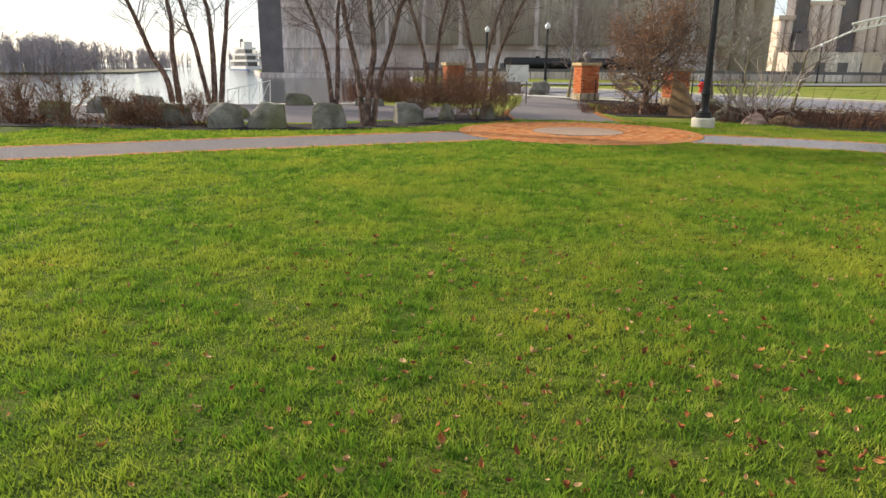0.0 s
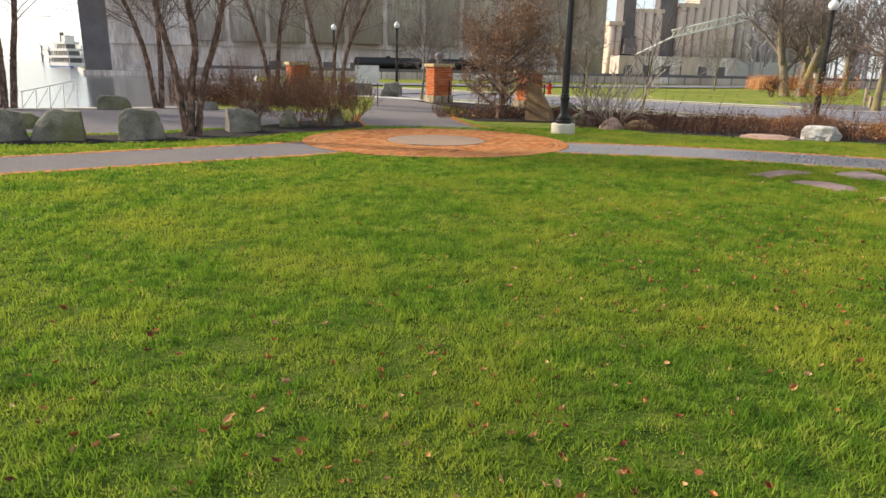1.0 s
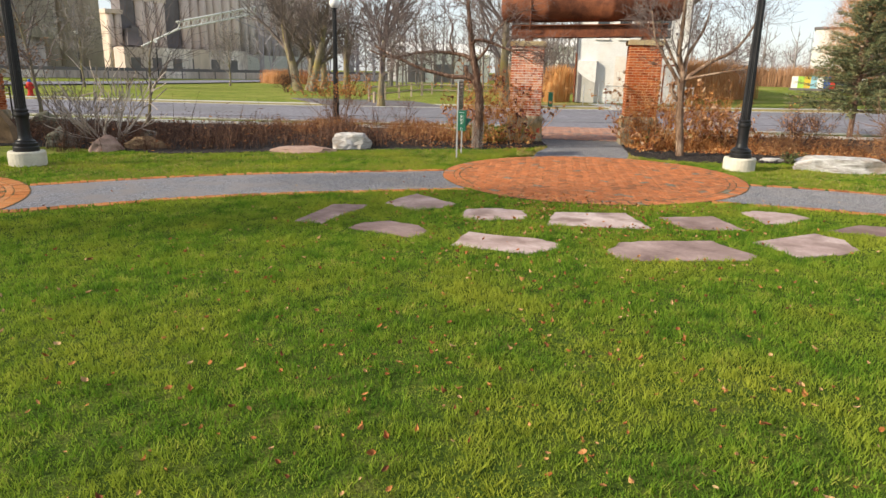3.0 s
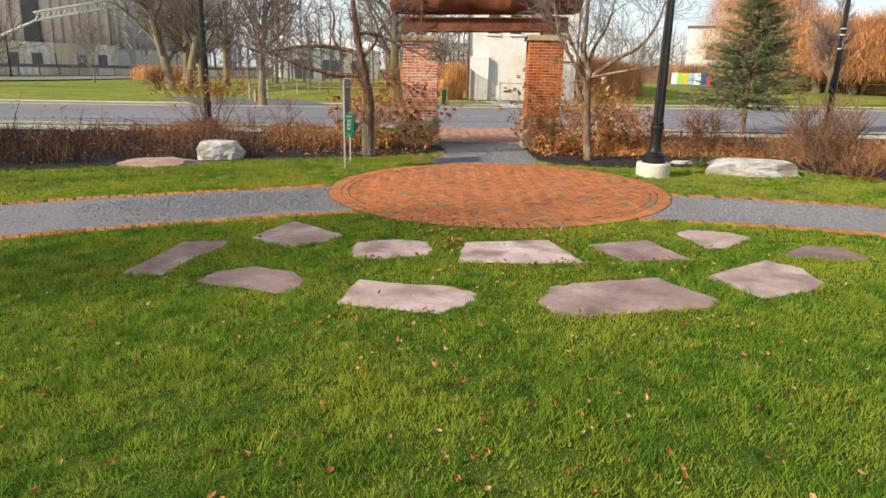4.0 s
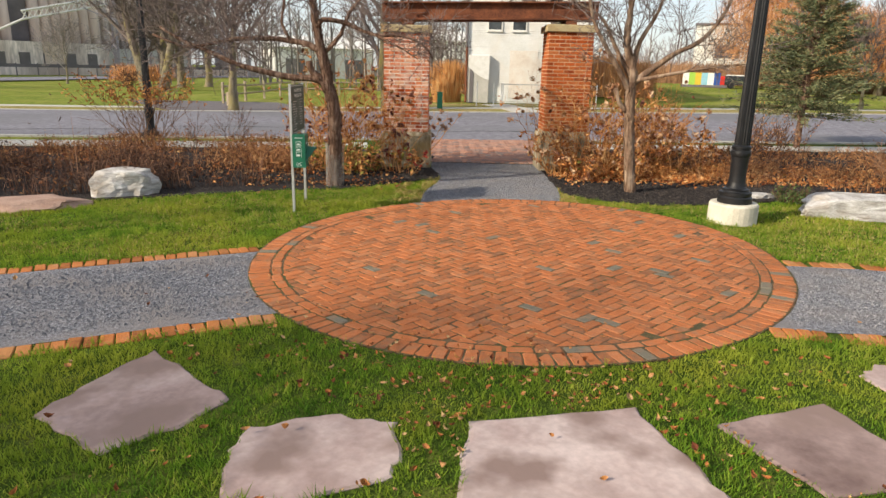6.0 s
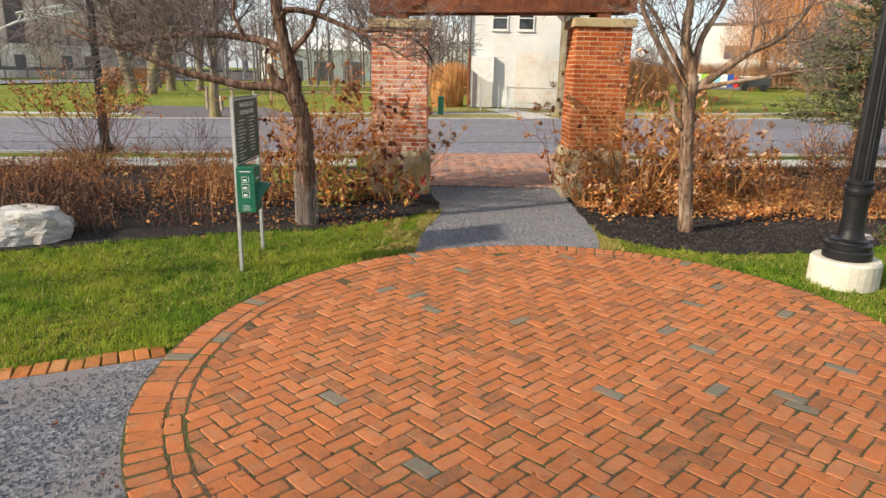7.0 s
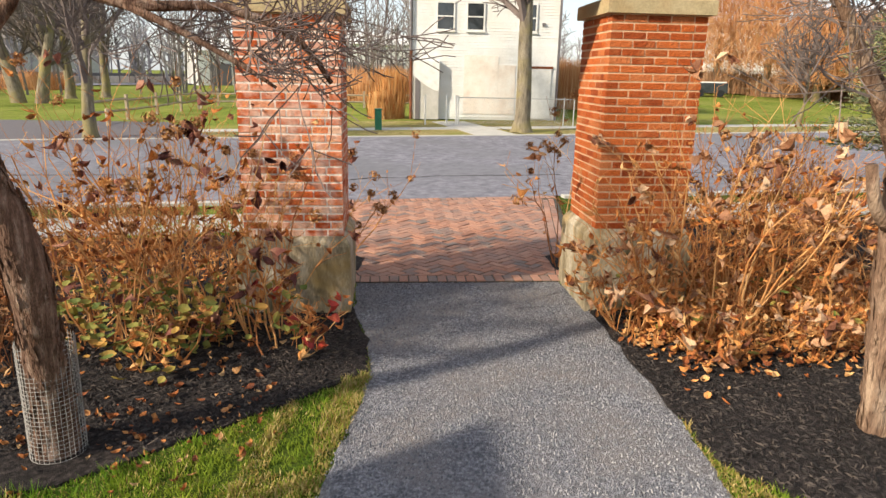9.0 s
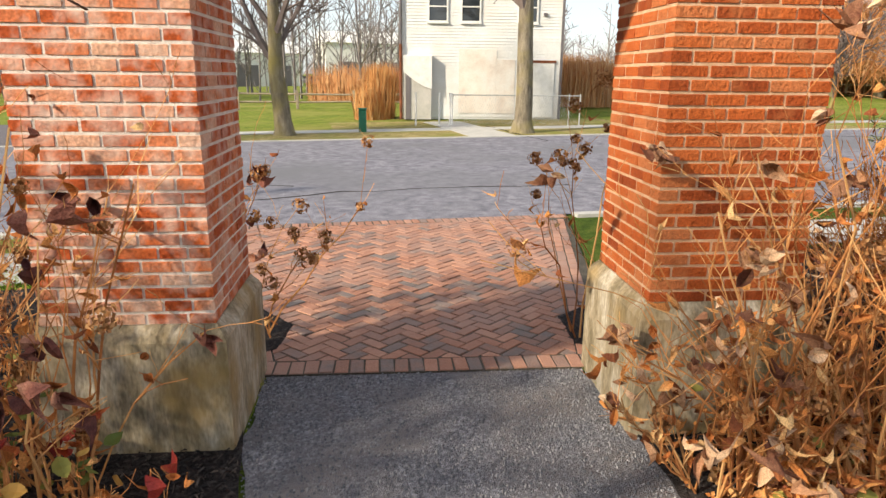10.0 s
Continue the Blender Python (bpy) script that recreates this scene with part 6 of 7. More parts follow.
tree("park_tree", 41.5, 60.0, 12, 0.36, 152, "tall bare tree with grey bark on the lawn", group="park trees", **PARK)
tree("park_tree", 44.5, 60.5, 12, 0.32, 153, "tall bare tree with grey bark on the lawn", group="park trees", **PARK)
STREET = dict(PARK, kids=(8, 5, 4, 2), first=0.35)
tree("street_tree", 25.9, 32.6, 8.5, 0.2, 154, "bare street tree beside the gravel drive", group="street trees", **STREET)
tree("street_tree", 31.4, 28.8, 9.5, 0.27, 155, "bare street tree with a forked crown", group="street trees", stems=1, **STREET)
tree("street_tree", 36.0, 22.9, 10.5, 0.32, 156, "bare street tree with a split scarred trunk", group="street trees", **dict(STREET, first=0.72, taper=0.7))
tree("street_tree", 45.5, 14.6, 5.5, 0.09, 157, "young bare street tree on the verge", group="street trees", **STREET)
tree("street_tree", 50.5, 11.8, 6.0, 0.11, 158, "bare street tree leaning over the verge", group="street trees", **STREET)


# ---- shrubs and dead perennials ----
def hydrangea(x, y, height, seed, label, spread=0.55, stems=16, green=0, heads=6, dark=26, big=1.0, wilt="dark_leaf"):
    """A leafless hydrangea: branching tan canes, curled leaves and dried flower heads."""
    rng = random.Random(seed)
    ob = thing("hydrangea_bush", x, y, 0.02, 0, label, "shrub", "hydrangeas by the gateway")
    canes, leaves, darks, greens = Shape(), Shape(), Shape(), Shape()
    tips, along = [], []

    def cane(p, d, ln, r, level):
        pts, radii = [p], [r]
        n = 5 if level == 0 else 3
        for k in range(n):
            d = (d + Vector((rng.gauss(0, 0.2), rng.gauss(0, 0.2), rng.gauss(0.03, 0.12)))).normalized()
            pts.append(pts[-1] + d * (ln / n))
            radii.append(max(0.0018, r * (1 - 0.55 * (k + 1) / n)))
            along.append(pts[-1])
        canes.tube(pts, radii, 4 if level == 0 else 3)
        if level < 2:
            for _ in range(rng.randint(2, 5) if level == 0 else rng.randint(1, 3)):
                i = rng.randint(1 if level else 2, n)
                side = Vector((rng.gauss(0, 1), rng.gauss(0, 1), rng.uniform(-0.1, 0.7)))
                cane(pts[i], (d * 0.8 + side * 0.6).normalized(), ln * rng.uniform(0.22, 0.42), radii[i] * 0.7, level + 1)
        tips.append((pts[-1], d))

    for k in range(stems):
        a = rng.uniform(0, 2 * math.pi)
        q = rng.random() ** 0.7
        d = Vector((math.cos(a) * q * spread / height, math.sin(a) * q * spread / height, 0.9)).normalized()
        cane(Vector((math.cos(a) * 0.14, math.sin(a) * 0.14, -0.02)), d, height * rng.uniform(0.55, 0.95), rng.uniform(0.005, 0.0105), 0)
    for k in range(int(230 * big)):
        t = rng.choice(along)
        if t.z > rng.uniform(0.1, height * 1.1):
            continue
        p = t + Vector((rng.gauss(0, 0.02), rng.gauss(0, 0.02), rng.gauss(0, 0.02)))
        leaves.broad_leaf(p, (rng.gauss(0, 0.7), rng.gauss(0, 0.7), rng.uniform(-1.2, 0.2)), (rng.gauss(0, 1), rng.gauss(0, 1), 0.6), rng.uniform(0.04, 0.115), rng.uniform(0.012, 0.042), rng.uniform(0.8, 3.0))
    for k in range(dark):
        t, d = rng.choice(tips)
        for _ in range(rng.randint(1, 4)):
            p = t + Vector((rng.gauss(0, 0.025), rng.gauss(0, 0.025), rng.uniform(-0.08, 0.02)))
            darks.broad_leaf(p, (rng.gauss(0, 0.7), rng.gauss(0, 0.7), rng.uniform(-1.0, 0.2)), (rng.gauss(0, 1), rng.gauss(0, 1), 0.5), rng.uniform(0.06, 0.145), rng.uniform(0.026, 0.07), rng.uniform(0.9, 3.0))
    for k in range(green):
        a, q = rng.uniform(0, 2 * math.pi), rng.uniform(0.1, spread)
        p = Vector((math.cos(a) * q, math.sin(a) * q, rng.uniform(0.05, 0.5)))
        greens.broad_leaf(p, (rng.gauss(0, 1), rng.gauss(0, 1), rng.uniform(-0.6, 0.2)), (rng.gauss(0, 0.5), rng.gauss(0, 0.5), 1), rng.uniform(0.06, 0.11), rng.uniform(0.045, 0.08), 0.4)
    tagged(part("cane_mass", canes, "cane", ob, "thin tan canes"), kind="stuff")
    tagged(part("dry_foliage", leaves, "dry_leaf", ob, "curled orange-brown leaves"), kind="stuff")
    tagged(part("wilted_foliage", darks, wilt, ob, "hanging wilted leaves"), kind="stuff")
    if green:
        tagged(part("green_foliage", greens, "green_leaf", ob, "last yellow-green leaves"), kind="stuff")
    for t, d in rng.sample(tips, min(heads, len(tips))):
        r = rng.uniform(0.04, 0.07)
        sh = Shape()
        for _ in range(80):
            v = Vector((rng.gauss(0, 1), rng.gauss(0, 1), rng.gauss(0, 1))).normalized()
            sh.leaf(t + Vector((v.x, v.y, v.z * 0.8)) * r * rng.uniform(0.6, 1.1), v.orthogonal(), v, 0.026, 0.022, 0.3)
        part("flower_head", sh, "floret", ob, "dried brown flower head")
    return ob


HL = "leafless hydrangea with tan canes and wilted leaves"
for k, (s, n, h, g, sp) in enumerate(((-1.75, -0.95, 1.75, 8, 0.4), (-2.3, -1.05, 1.95, 40, 0.5), (-2.9, -1.05, 2.05, 60, 0.55), (-2.7, -0.2, 2.0, 20, 0.55), (-3.4, -0.5, 1.4, 30, 0.5), (-2.0, 0.9, 1.5, 0, 0.45), (-1.28, 1.0, 1.5, 0, 0.45))):
    x, y = gate(s, n)
    hydrangea(x, y, h, 200 + k, HL, sp, 9 if n > 0.5 else 18 if s > -3.2 else 12, 2 * g, 8 if n < 0.5 else 26, 11 if n < 0.5 else 5, 0.9 if n < 0.5 else 0.4)
x, y = gate(-1.55, -1.35)
hydrangea(x, y, 0.75, 240, "small hydrangea with a few dark red leaves", 0.35, 9, 26, 0, 9, 0.35, "red_leaf")
x, y = gate(-2.4, -1.5)
hydrangea(x, y, 0.6, 241, "low hydrangea still holding yellow-green leaves", 0.5, 12, 130, 0, 6, 0.5)
HR = "leafless hydrangea with orange canes and curled pale leaves"
for k, (s, n, h, g, sp) in enumerate(((1.5, -0.95, 1.9, 3, 0.45), (2.05, -1.1, 1.95, 4, 0.5), (2.35, -0.6, 2.0, 3, 0.55), (2.85, -0.85, 1.65, 3, 0.55), (3.2, 0.0, 1.3, 2, 0.55), (3.5, -0.7, 1.15, 3, 0.5), (4.2, -0.5, 1.0, 3, 0.5), (1.3, -0.9, 0.95, 2, 0.35), (1.25, 1.0, 1.55, 0, 0.45), (1.75, -1.45, 0.7, 6, 0.55), (2.5, -1.5, 0.8, 8, 0.6))):
    x, y = gate(s, n)
    hydrangea(x, y, h, 220 + k, HR, sp, 9 if n > 0.5 else 21 if s < 2.5 else 13, g, 4 if n < 0.5 else 26, 18 if n < 0.5 else 5, 0.95 if n < 0.5 else 0.4, "papery")


def bare_shrub(name, x, y, height, spread, stems, seed, label, bark="dark_stem", leaves=None, thick=0.012, levels=4, above=0.0):
    rng = random.Random(seed)
    ob = thing(name, x, y, ground_z(x, y), 0, label, "shrub")
    main, fine = Shape(), Shape()
    o = dict(HABIT, levels=levels, kids=(4, 4, 3, 2), bend=0.12, lift=0.2, fine=max(0.003, thick * 0.3), split=2, angle=(20, 50))
    for k in range(stems):
        a = 2 * math.pi * (k + rng.random()) / stems
        d = (math.cos(a) * spread / height * rng.uniform(0.2, 1.1), math.sin(a) * spread / height * rng.uniform(0.2, 1.1), 1)
        grow(rng, main, fine, (0.1 * math.cos(a), 0.1 * math.sin(a), -0.05), d, height * 0.6 * rng.uniform(0.7, 1.1), thick * rng.uniform(0.7, 1.1), 1, o)
    tagged(part("branch_mass", main, bark, ob), kind="stuff")
    tagged(part("twig_mass", fine, bark, ob, "fine leafless twigs"), kind="stuff")
    if leaves:
        sh = Shape()
        high = [t for t in fine.v if t[2] > above]
        for t in high[:: max(1, len(high) // leaves[1])]:
            q = Vector(t)
            sh.leaf(q, (rng.gauss(0, 1), rng.gauss(0, 1), rng.gauss(-0.3, 0.7)), (rng.gauss(0, 1), rng.gauss(0, 1), 1), leaves[2] * rng.uniform(0.6, 1.3), leaves[2] * 0.5)
        tagged(part("foliage", sh, leaves[0], ob, "clinging brown leaves"), kind="stuff")
    return ob


bare_shrub("shrub", 16.55, 23.5, 1.9, 2.9, 13, 300, "vase-shaped bare shrub with orange-brown leaf tips", bark="twig_brown", leaves=("tip_leaf", 1700, 0.07), thick=0.014, levels=3, above=1.0)
bare_shrub("shrub", 8.85, 21.7, 1.9, 2.3, 8, 301, "pale bare shrub with silvery branches", bark="pale_bark", thick=0.036, levels=3)
bare_shrub("shrub", 8.1, 21.9, 1.8, 0.8, 5, 302, "upright leafless shrub beside the pale one", bark="twig", thick=0.014)
for k, (x, y, h, s) in enumerate(((0.3, 20.6, 1.5, 1.2), (1.0, 21.6, 1.5, 1.1), (-0.6, 20.9, 1.4, 1.3), (-0.4, 23.8, 1.6, 1.3), (-1.6, 20.6, 1.3, 1.2))):
    bare_shrub("shrub", x, y, h, s, 16, 310 + k, "dense brown shrub with clinging dead leaves", bark="twig_brown", leaves=("brown_leaf", 550, 0.045), thick=0.011)
for k, (x, y, h, s) in enumerate(((-11.4, 16.2, 1.25, 0.7), (-9.9, 16.0, 1.35, 0.6), (-9.0, 16.6, 1.15, 0.9), (-8.0, 16.6, 0.9, 0.8), (-6.9, 17.0, 1.1, 0.9), (-12.5, 17.4, 1.1, 0.9))):
    bare_shrub("shrub", x, y, h, s, 10, 320 + k, "tangled leafless brown shrub by the boulders", bark="twig_brown", thick=0.014, leaves=("brown_leaf", 300, 0.05))
bare_shrub("shrub", 20.3, 8.3, 1.6, 1.7, 26, 330, "large leafless brown shrub fanning out behind the boulder", thick=0.015, bark="twig_brown")
bare_shrub("shrub", 19.8, 7.6, 0.85, 1.3, 26, 331, "low tangled rust-brown shrub at the end of the boulder", thick=0.008, bark="rust_stem", levels=3)
bare_shrub("shrub", 19.35, 10.4, 0.34, 0.3, 14, 335, "small evergreen bush between the pale rocks", thick=0.005, levels=3, leaves=("evergreen", 700, 0.04))
bare_shrub("shrub", 22.0, 13.5, 1.4, 1.0, 16, 332, "low reddish shrub in the mulch bed", thick=0.009, bark="stem", leaves=("dry_leaf", 900, 0.05))
bare_shrub("shrub", 23.6, 11.6, 1.2, 1.0, 16, 333, "low reddish shrub in the mulch bed", thick=0.009, leaves=("dry_leaf", 700, 0.05))
for k, (x, y, h, sp) in enumerate(((12.4, 21.4, 0.7, 0.5), (14.3, 20.2, 0.75, 0.45), (10.4, 22.4, 0.65, 0.5), (17.1, 20.9, 1.15, 0.5), (16.3, 21.3, 0.95, 0.5))):
    bare_shrub("shrub", x, y, h, sp, 5, 340 + k, "clump of dead stalks with dark seed heads", thick=0.006, levels=3, leaves=("dark_leaf", 90, 0.03), above=0.6 * h)
bare_shrub("shrub", 33.0, 53.0, 1.6, 1.0, 16, 334, "dark twiggy shrub alone on the lawn", thick=0.015)


def perennials(name, region, count, height, seed, material, label, leafy=0):
    """Dead flower stalks and grasses standing close together."""
    rng = random.Random(seed)
    st, lf = Shape(), Shape()
    made = 0
    while made < count:
        x, y, k = region(rng)
        made += 1
        clump = 0.48 + 0.75 * noise.noise(Vector((x * 0.9, y * 0.9, seed))) + 0.4 * noise.noise(Vector((x * 2.6, y * 2.6, seed)))
        if rng.random() > -0.1 + clump * 1.6:
            continue
        h = height * k * rng.uniform(0.35, 1.1) * max(0.2, 0.05 + 1.6 * clump)
        dx, dy = rng.gauss(0, 0.26) * h, rng.gauss(0, 0.26) * h
        z = ground_z(x, y)
        w = rng.uniform(0.003, 0.006)
        a = rng.uniform(0, math.pi)
        cx, cy = math.cos(a) * w, math.sin(a) * w
        st.add([(x - cx, y - cy, z), (x + cx, y + cy, z), (x + dx * 0.5 + cx, y + dy * 0.5 + cy, z + h * 0.55), (x + dx * 0.5 - cx, y + dy * 0.5 - cy, z + h * 0.55), (x + dx, y + dy, z + h)], [(0, 1, 2, 3), (3, 2, 4)])
        if rng.random() < 0.5:
            p = Vector((x + dx, y + dy, z + h))
            for _ in range(3):
                st.leaf(p, (rng.gauss(0, 1), rng.gauss(0, 1), 0.3), (rng.gauss(0, 1), 0, 1), 0.035, 0.022, 0.3)
        if h > 0.25:
            for _ in range(2):
                q = rng.uniform(0.3, 0.9)
                p = Vector((x + dx * q, y + dy * q, z + h * q))
                st.leaf(p, (rng.gauss(0, 1), rng.gauss(0, 1), rng.uniform(-0.2, 1.2)), (rng.gauss(0, 1), rng.gauss(0, 1), 0.3), rng.uniform(0.06, 0.2), rng.uniform(0.005, 0.018), 0.2)
        if rng.random() < leafy:
            p = Vector((x + dx * 0.4, y + dy * 0.4, z + h * rng.uniform(0.05, 0.7)))
            lf.leaf(p, (rng.gauss(0, 1), rng.gauss(0, 1), -0.4), (rng.gauss(0, 1), rng.gauss(0, 1), 1), 0.09, 0.04, 0.4)
    ob = thing(name, 0, 0, 0, 0, label, "dead perennials", kind="stuff")
    tagged(part("stalk_mass", st, material, ob), kind="stuff")
    if lf.v:
        tagged(part("dead_leaves", lf, "fallen", ob), kind="stuff")
    return ob


def bed_north(rng):
    t = rng.random()
    x = 7.6 + 7.5 * t
    front = 20.7 - 0.46 * (x - 7.6)
    if x > 12.6:
        front = 18.4 - 0.55 * (x - 12.6)
    depth = 26.2 - 0.98 * (x - 7.6) + 5.0
    y = front + 0.35 + (min(depth, 27.4 / 0.683 - x * 0.73 / 0.683) - front) * rng.random() ** 1.3
    return x, y, (1.0 if y > front + 0.6 else 0.7) * (1 - 0.7 * min(1.0, max(0.0, (across(x, y) - 22.5) / 3.5)))


def bed_gate_left(rng):
    s, n = rng.uniform(-9.5, -3.2), rng.uniform(-1.7, 4.2)
    return *gate(s, n), 0.75 if n < -0.4 else 0.5 if n < 1.5 else 0.3


def bed_gate_right(rng):
    s = rng.uniform(2.4, 15)
    low = -1.0 - 0.42 * (s - 2.4) if s < 7 else -3.0
    n = rng.uniform(max(low, -3.0), 4.2)
    return *gate(s, n), 0.55 if n < 0.2 else 0.5 if n < 1.5 else 0.32


perennials("dead_perennials", bed_north, 10000, 0.55, 61, "dark_stem", "thicket of dead dark brown flower stalks in the bed", 0.1)
perennials("dead_perennials", bed_north, 700, 1.0, 69, "dark_stem", "scattered tall dead flower stalks with dark seed heads", 0.6)
perennials("dead_perennials", bed_gate_left, 9000, 0.5, 62, "rust_stem", "thicket of dead rust-brown stalks behind the verge", 0.4)
perennials("dead_perennials", bed_gate_right, 13000, 0.6, 63, "rust_stem", "thicket of dead rust-brown stalks behind the boulder", 0.5)
perennials("dead_perennials", lambda g: (*gate(g.uniform(1.15, 4.6), g.uniform(-1.3, 0.6)), 0.6), 3600, 0.4, 64, "stem", "matted orange dead stalks round the hydrangeas", 0.9)
perennials("dead_perennials", lambda g: (*gate(g.uniform(-4.4, -1.9), g.uniform(-1.2, 1.4)), 0.5), 1100, 0.34, 65, "stem", "matted tan dead stalks round the hydrangeas", 0.9)
perennials("dead_perennials", lambda g: (g.uniform(-13, -6), g.uniform(16.2, 17.6), 0.6), 2500, 0.6, 66, "dark_stem", "low dead stalks among the lot's boulders", 0.4)
perennials("dead_perennials", lambda g: (g.uniform(3.8, 8.4), g.uniform(24.2, 27.5), 0.5), 2600, 0.6, 67, "dark_stem", "low dead ground cover under the bushy tree", 0.4)
perennials("red_shrubs", lambda g: (g.uniform(-6.5, -0.5), g.uniform(29.5, 33), 1.0), 5200, 1.5, 68, "dark_stem", "reddish-brown thicket along the quay", 0.5)


# ---- spruce, willows, reeds ----
def spruce(x, y, height, radius, seed, label):
    rng = random.Random(seed)
    ob = thing("spruce_tree", x, y, ground_z(x, y), 0, label, "tree")
    part("trunk", Shape().tube([(0, 0, -0.1), (0, 0, height * 0.5), (0, 0, height * 0.98)], [0.09, 0.06, 0.01], 7), "bark", ob)
    br, ne = Shape(), Shape()
    z = 0.95
    while z < height:
        t = (z - 0.95) / (height - 0.95)
        r = radius * (1 - t) ** 0.85 + 0.08
        for k in range(int(7 + 5 * (1 - t))):
            a = rng.uniform(0, 2 * math.pi)
            ln = r * rng.uniform(0.65, 1.12)
            p0 = Vector((0, 0, z + rng.uniform(-0.08, 0.08)))
            d = Vector((math.cos(a), math.sin(a), rng.uniform(-0.15, 0.25) + 0.5 * t))
            tip = p0 + d * ln
            br.tube([p0, p0.lerp(tip, 0.5) - Vector((0, 0, 0.04)), tip], [0.014, 0.009, 0.004], 3)
            for j in range(int(30 + 80 * ln)):
                q = p0.lerp(tip, rng.uniform(0.2, 1.0)) + Vector((rng.gauss(0, 0.045), rng.gauss(0, 0.045), rng.gauss(0, 0.03)))
                ne.leaf(q, (d.x + rng.gauss(0, 0.7), d.y + rng.gauss(0, 0.7), rng.gauss(0.1, 0.4)), (rng.gauss(0, 1), rng.gauss(0, 1), 1), rng.uniform(0.08, 0.16), 0.026, 0.2)
        z += 0.14
    tagged(part("branch_mass", br, "bark", ob), kind="stuff")
    tagged(part("needle_mass", ne, "spruce", ob, "blue-green needles"), kind="stuff")
    return ob


spruce(28.75, 11.7, 5.4, 1.85, 400, "young blue-green spruce tree beside the pavement")


def wands(name, x, y, height, radius, count, seed, label, material="willow", droop=0.3, trunk=True):
    rng = random.Random(seed)
    ob = thing(name, x, y, ground_z(x, y), 0, label, "tree" if trunk else "reeds")
    if trunk:
        part("trunk", Shape().tube([(0, 0, -0.2), (0.1, 0, height * 0.25), (0.2, 0.1, height * 0.5)], [0.35, 0.28, 0.12], 8), "bark_grey", ob)
    sh = Shape()
    for k in range(count):
        a, q = rng.uniform(0, 2 * math.pi), math.sqrt(rng.random())
        if trunk:
            h = height * rng.uniform(0.25, 1.0)
            rr = radius * q * math.sin(math.pi * min(0.95, 0.12 + 0.8 * h / height)) ** 0.5
            p = Vector((rr * math.cos(a), rr * math.sin(a), h))
            e = p + Vector((rng.gauss(0, 0.5) + 0.3 * math.cos(a), rng.gauss(0, 0.5) + 0.3 * math.sin(a), rng.uniform(-1.0, 1.4)))
        else:
            p = Vector((radius * q * math.cos(a), radius * q * math.sin(a), 0))
            e = p + Vector((rng.gauss(0, 0.15), rng.gauss(0, 0.15), height * rng.uniform(0.6, 1.1)))
        w = rng.uniform(0.010, 0.020) if trunk else rng.uniform(0.010, 0.022)
        s = Vector((math.sin(a), -math.cos(a), 0)) * w
        m = p.lerp(e, 0.55) + Vector((rng.gauss(0, 0.05), rng.gauss(0, 0.05), 0))
        sh.add([tuple(p - s), tuple(p + s), tuple(m + s), tuple(m - s), tuple(e)], [(0, 1, 2, 3), (3, 2, 4)])
    tagged(part("crown" if trunk else "stalk_mass", sh, material, ob), kind="stuff")
    return ob


for k, (x, y, h, r) in enumerate(((75.2, 22.7, 9.1, 4.0), (73.9, 18.7, 8.8, 4.0), (70.5, 14.9, 5.9, 3.2), (71.2, 12.2, 5.6, 3.2), (71.8, 9.5, 6.3, 3.6), (70.5, 5.7, 6.6, 3.6), (69.8, 1.0, 7.0, 4.0), (68.4, -3.8, 6.3, 4.0))):
    wands("willow_tree", x, y, h, r, 9000, 420 + k, "orange-twigged willow beyond the street")
wands("reeds", 39.35, 30.9, 2.2, 0.6, 1100, 430, "tawny mound of tall reeds beside the house", "reed", trunk=False)
wands("reeds", 38.6, 30.9, 1.3, 0.7, 900, 431, "low tawny reeds beside the house", "reed", trunk=False)
wands("reeds", 54, 43, 2.4, 4.0, 3600, 432, "orange-brown thicket behind the far lawn", "willow", trunk=False)
wands("reeds", 50, 80, 1.8, 3.5, 2000, 434, "orange-brown thicket behind the far lawn", "willow", trunk=False)
wands("reeds", 52, 27, 2.6, 3.5, 3000, 436, "orange-brown thicket beside the house", "willow", trunk=False)
wands("reeds", 58, 30, 2.6, 3.5, 3000, 437, "orange-brown thicket beside the house", "willow", trunk=False)
for k in range(5):
    wands("reeds", 78.6 - 0.7 * k, 35 - 6.1 * k, 2.1, 4.2, 3600, 440 + k, "reddish-brown scrub behind the grass", "brown_leaf", trunk=False)


# ---- far things ----
def grain_elevator():
    ob = thing("grain_elevator", -4, 140, 0, 0, "huge weathered concrete grain elevator with round silos", "industrial building")
    part("wall", Shape().box(-1, 14, -1, 88, 28, 48), "elevator", ob, "stained concrete wall")
    part("tower", Shape().box(-47.5, 12, -1, 5, 24, 60), "dark_metal", ob, "dark corrugated tower")
    for k in range(3):
        part("silo", Shape().lathe(45.0 + k * 3.7, 6, [(2.1, -1), (2.1, 42), (1.9, 43)], 20), "silo", ob, "round concrete silo", smooth=True)
    for k in range(10):
        part("bin", Shape().lathe(-26.5 + k * 7.6, 1.6, [(3.75, 6), (3.75, 45.5), (3.6, 46)], 28), "elevator", ob, "round concrete grain bin", smooth=True)
    for k in range(7):
        part("window", Shape().box(-40 + k * 2.2, -0.06, 2.2, 1.0, 0.2, 2.6), "silo", ob, "pale blocked window")
    for k in range(10):
        part("opening", Shape().box(-14 + k * 5.3, -0.06, 0.2, 2.4, 0.2, 2.2), "dark_metal", ob, "dark loading opening")
    for k in range(5):
        part("ledge", Shape().box(-1, -0.2, 5 + k * 8, 88, 0.3, 0.2), "elevator", ob)
    return ob


grain_elevator()
far = thing("far_elevator", 0, 214, 0, 0, "row of pale silos with dark towers", "industrial building")


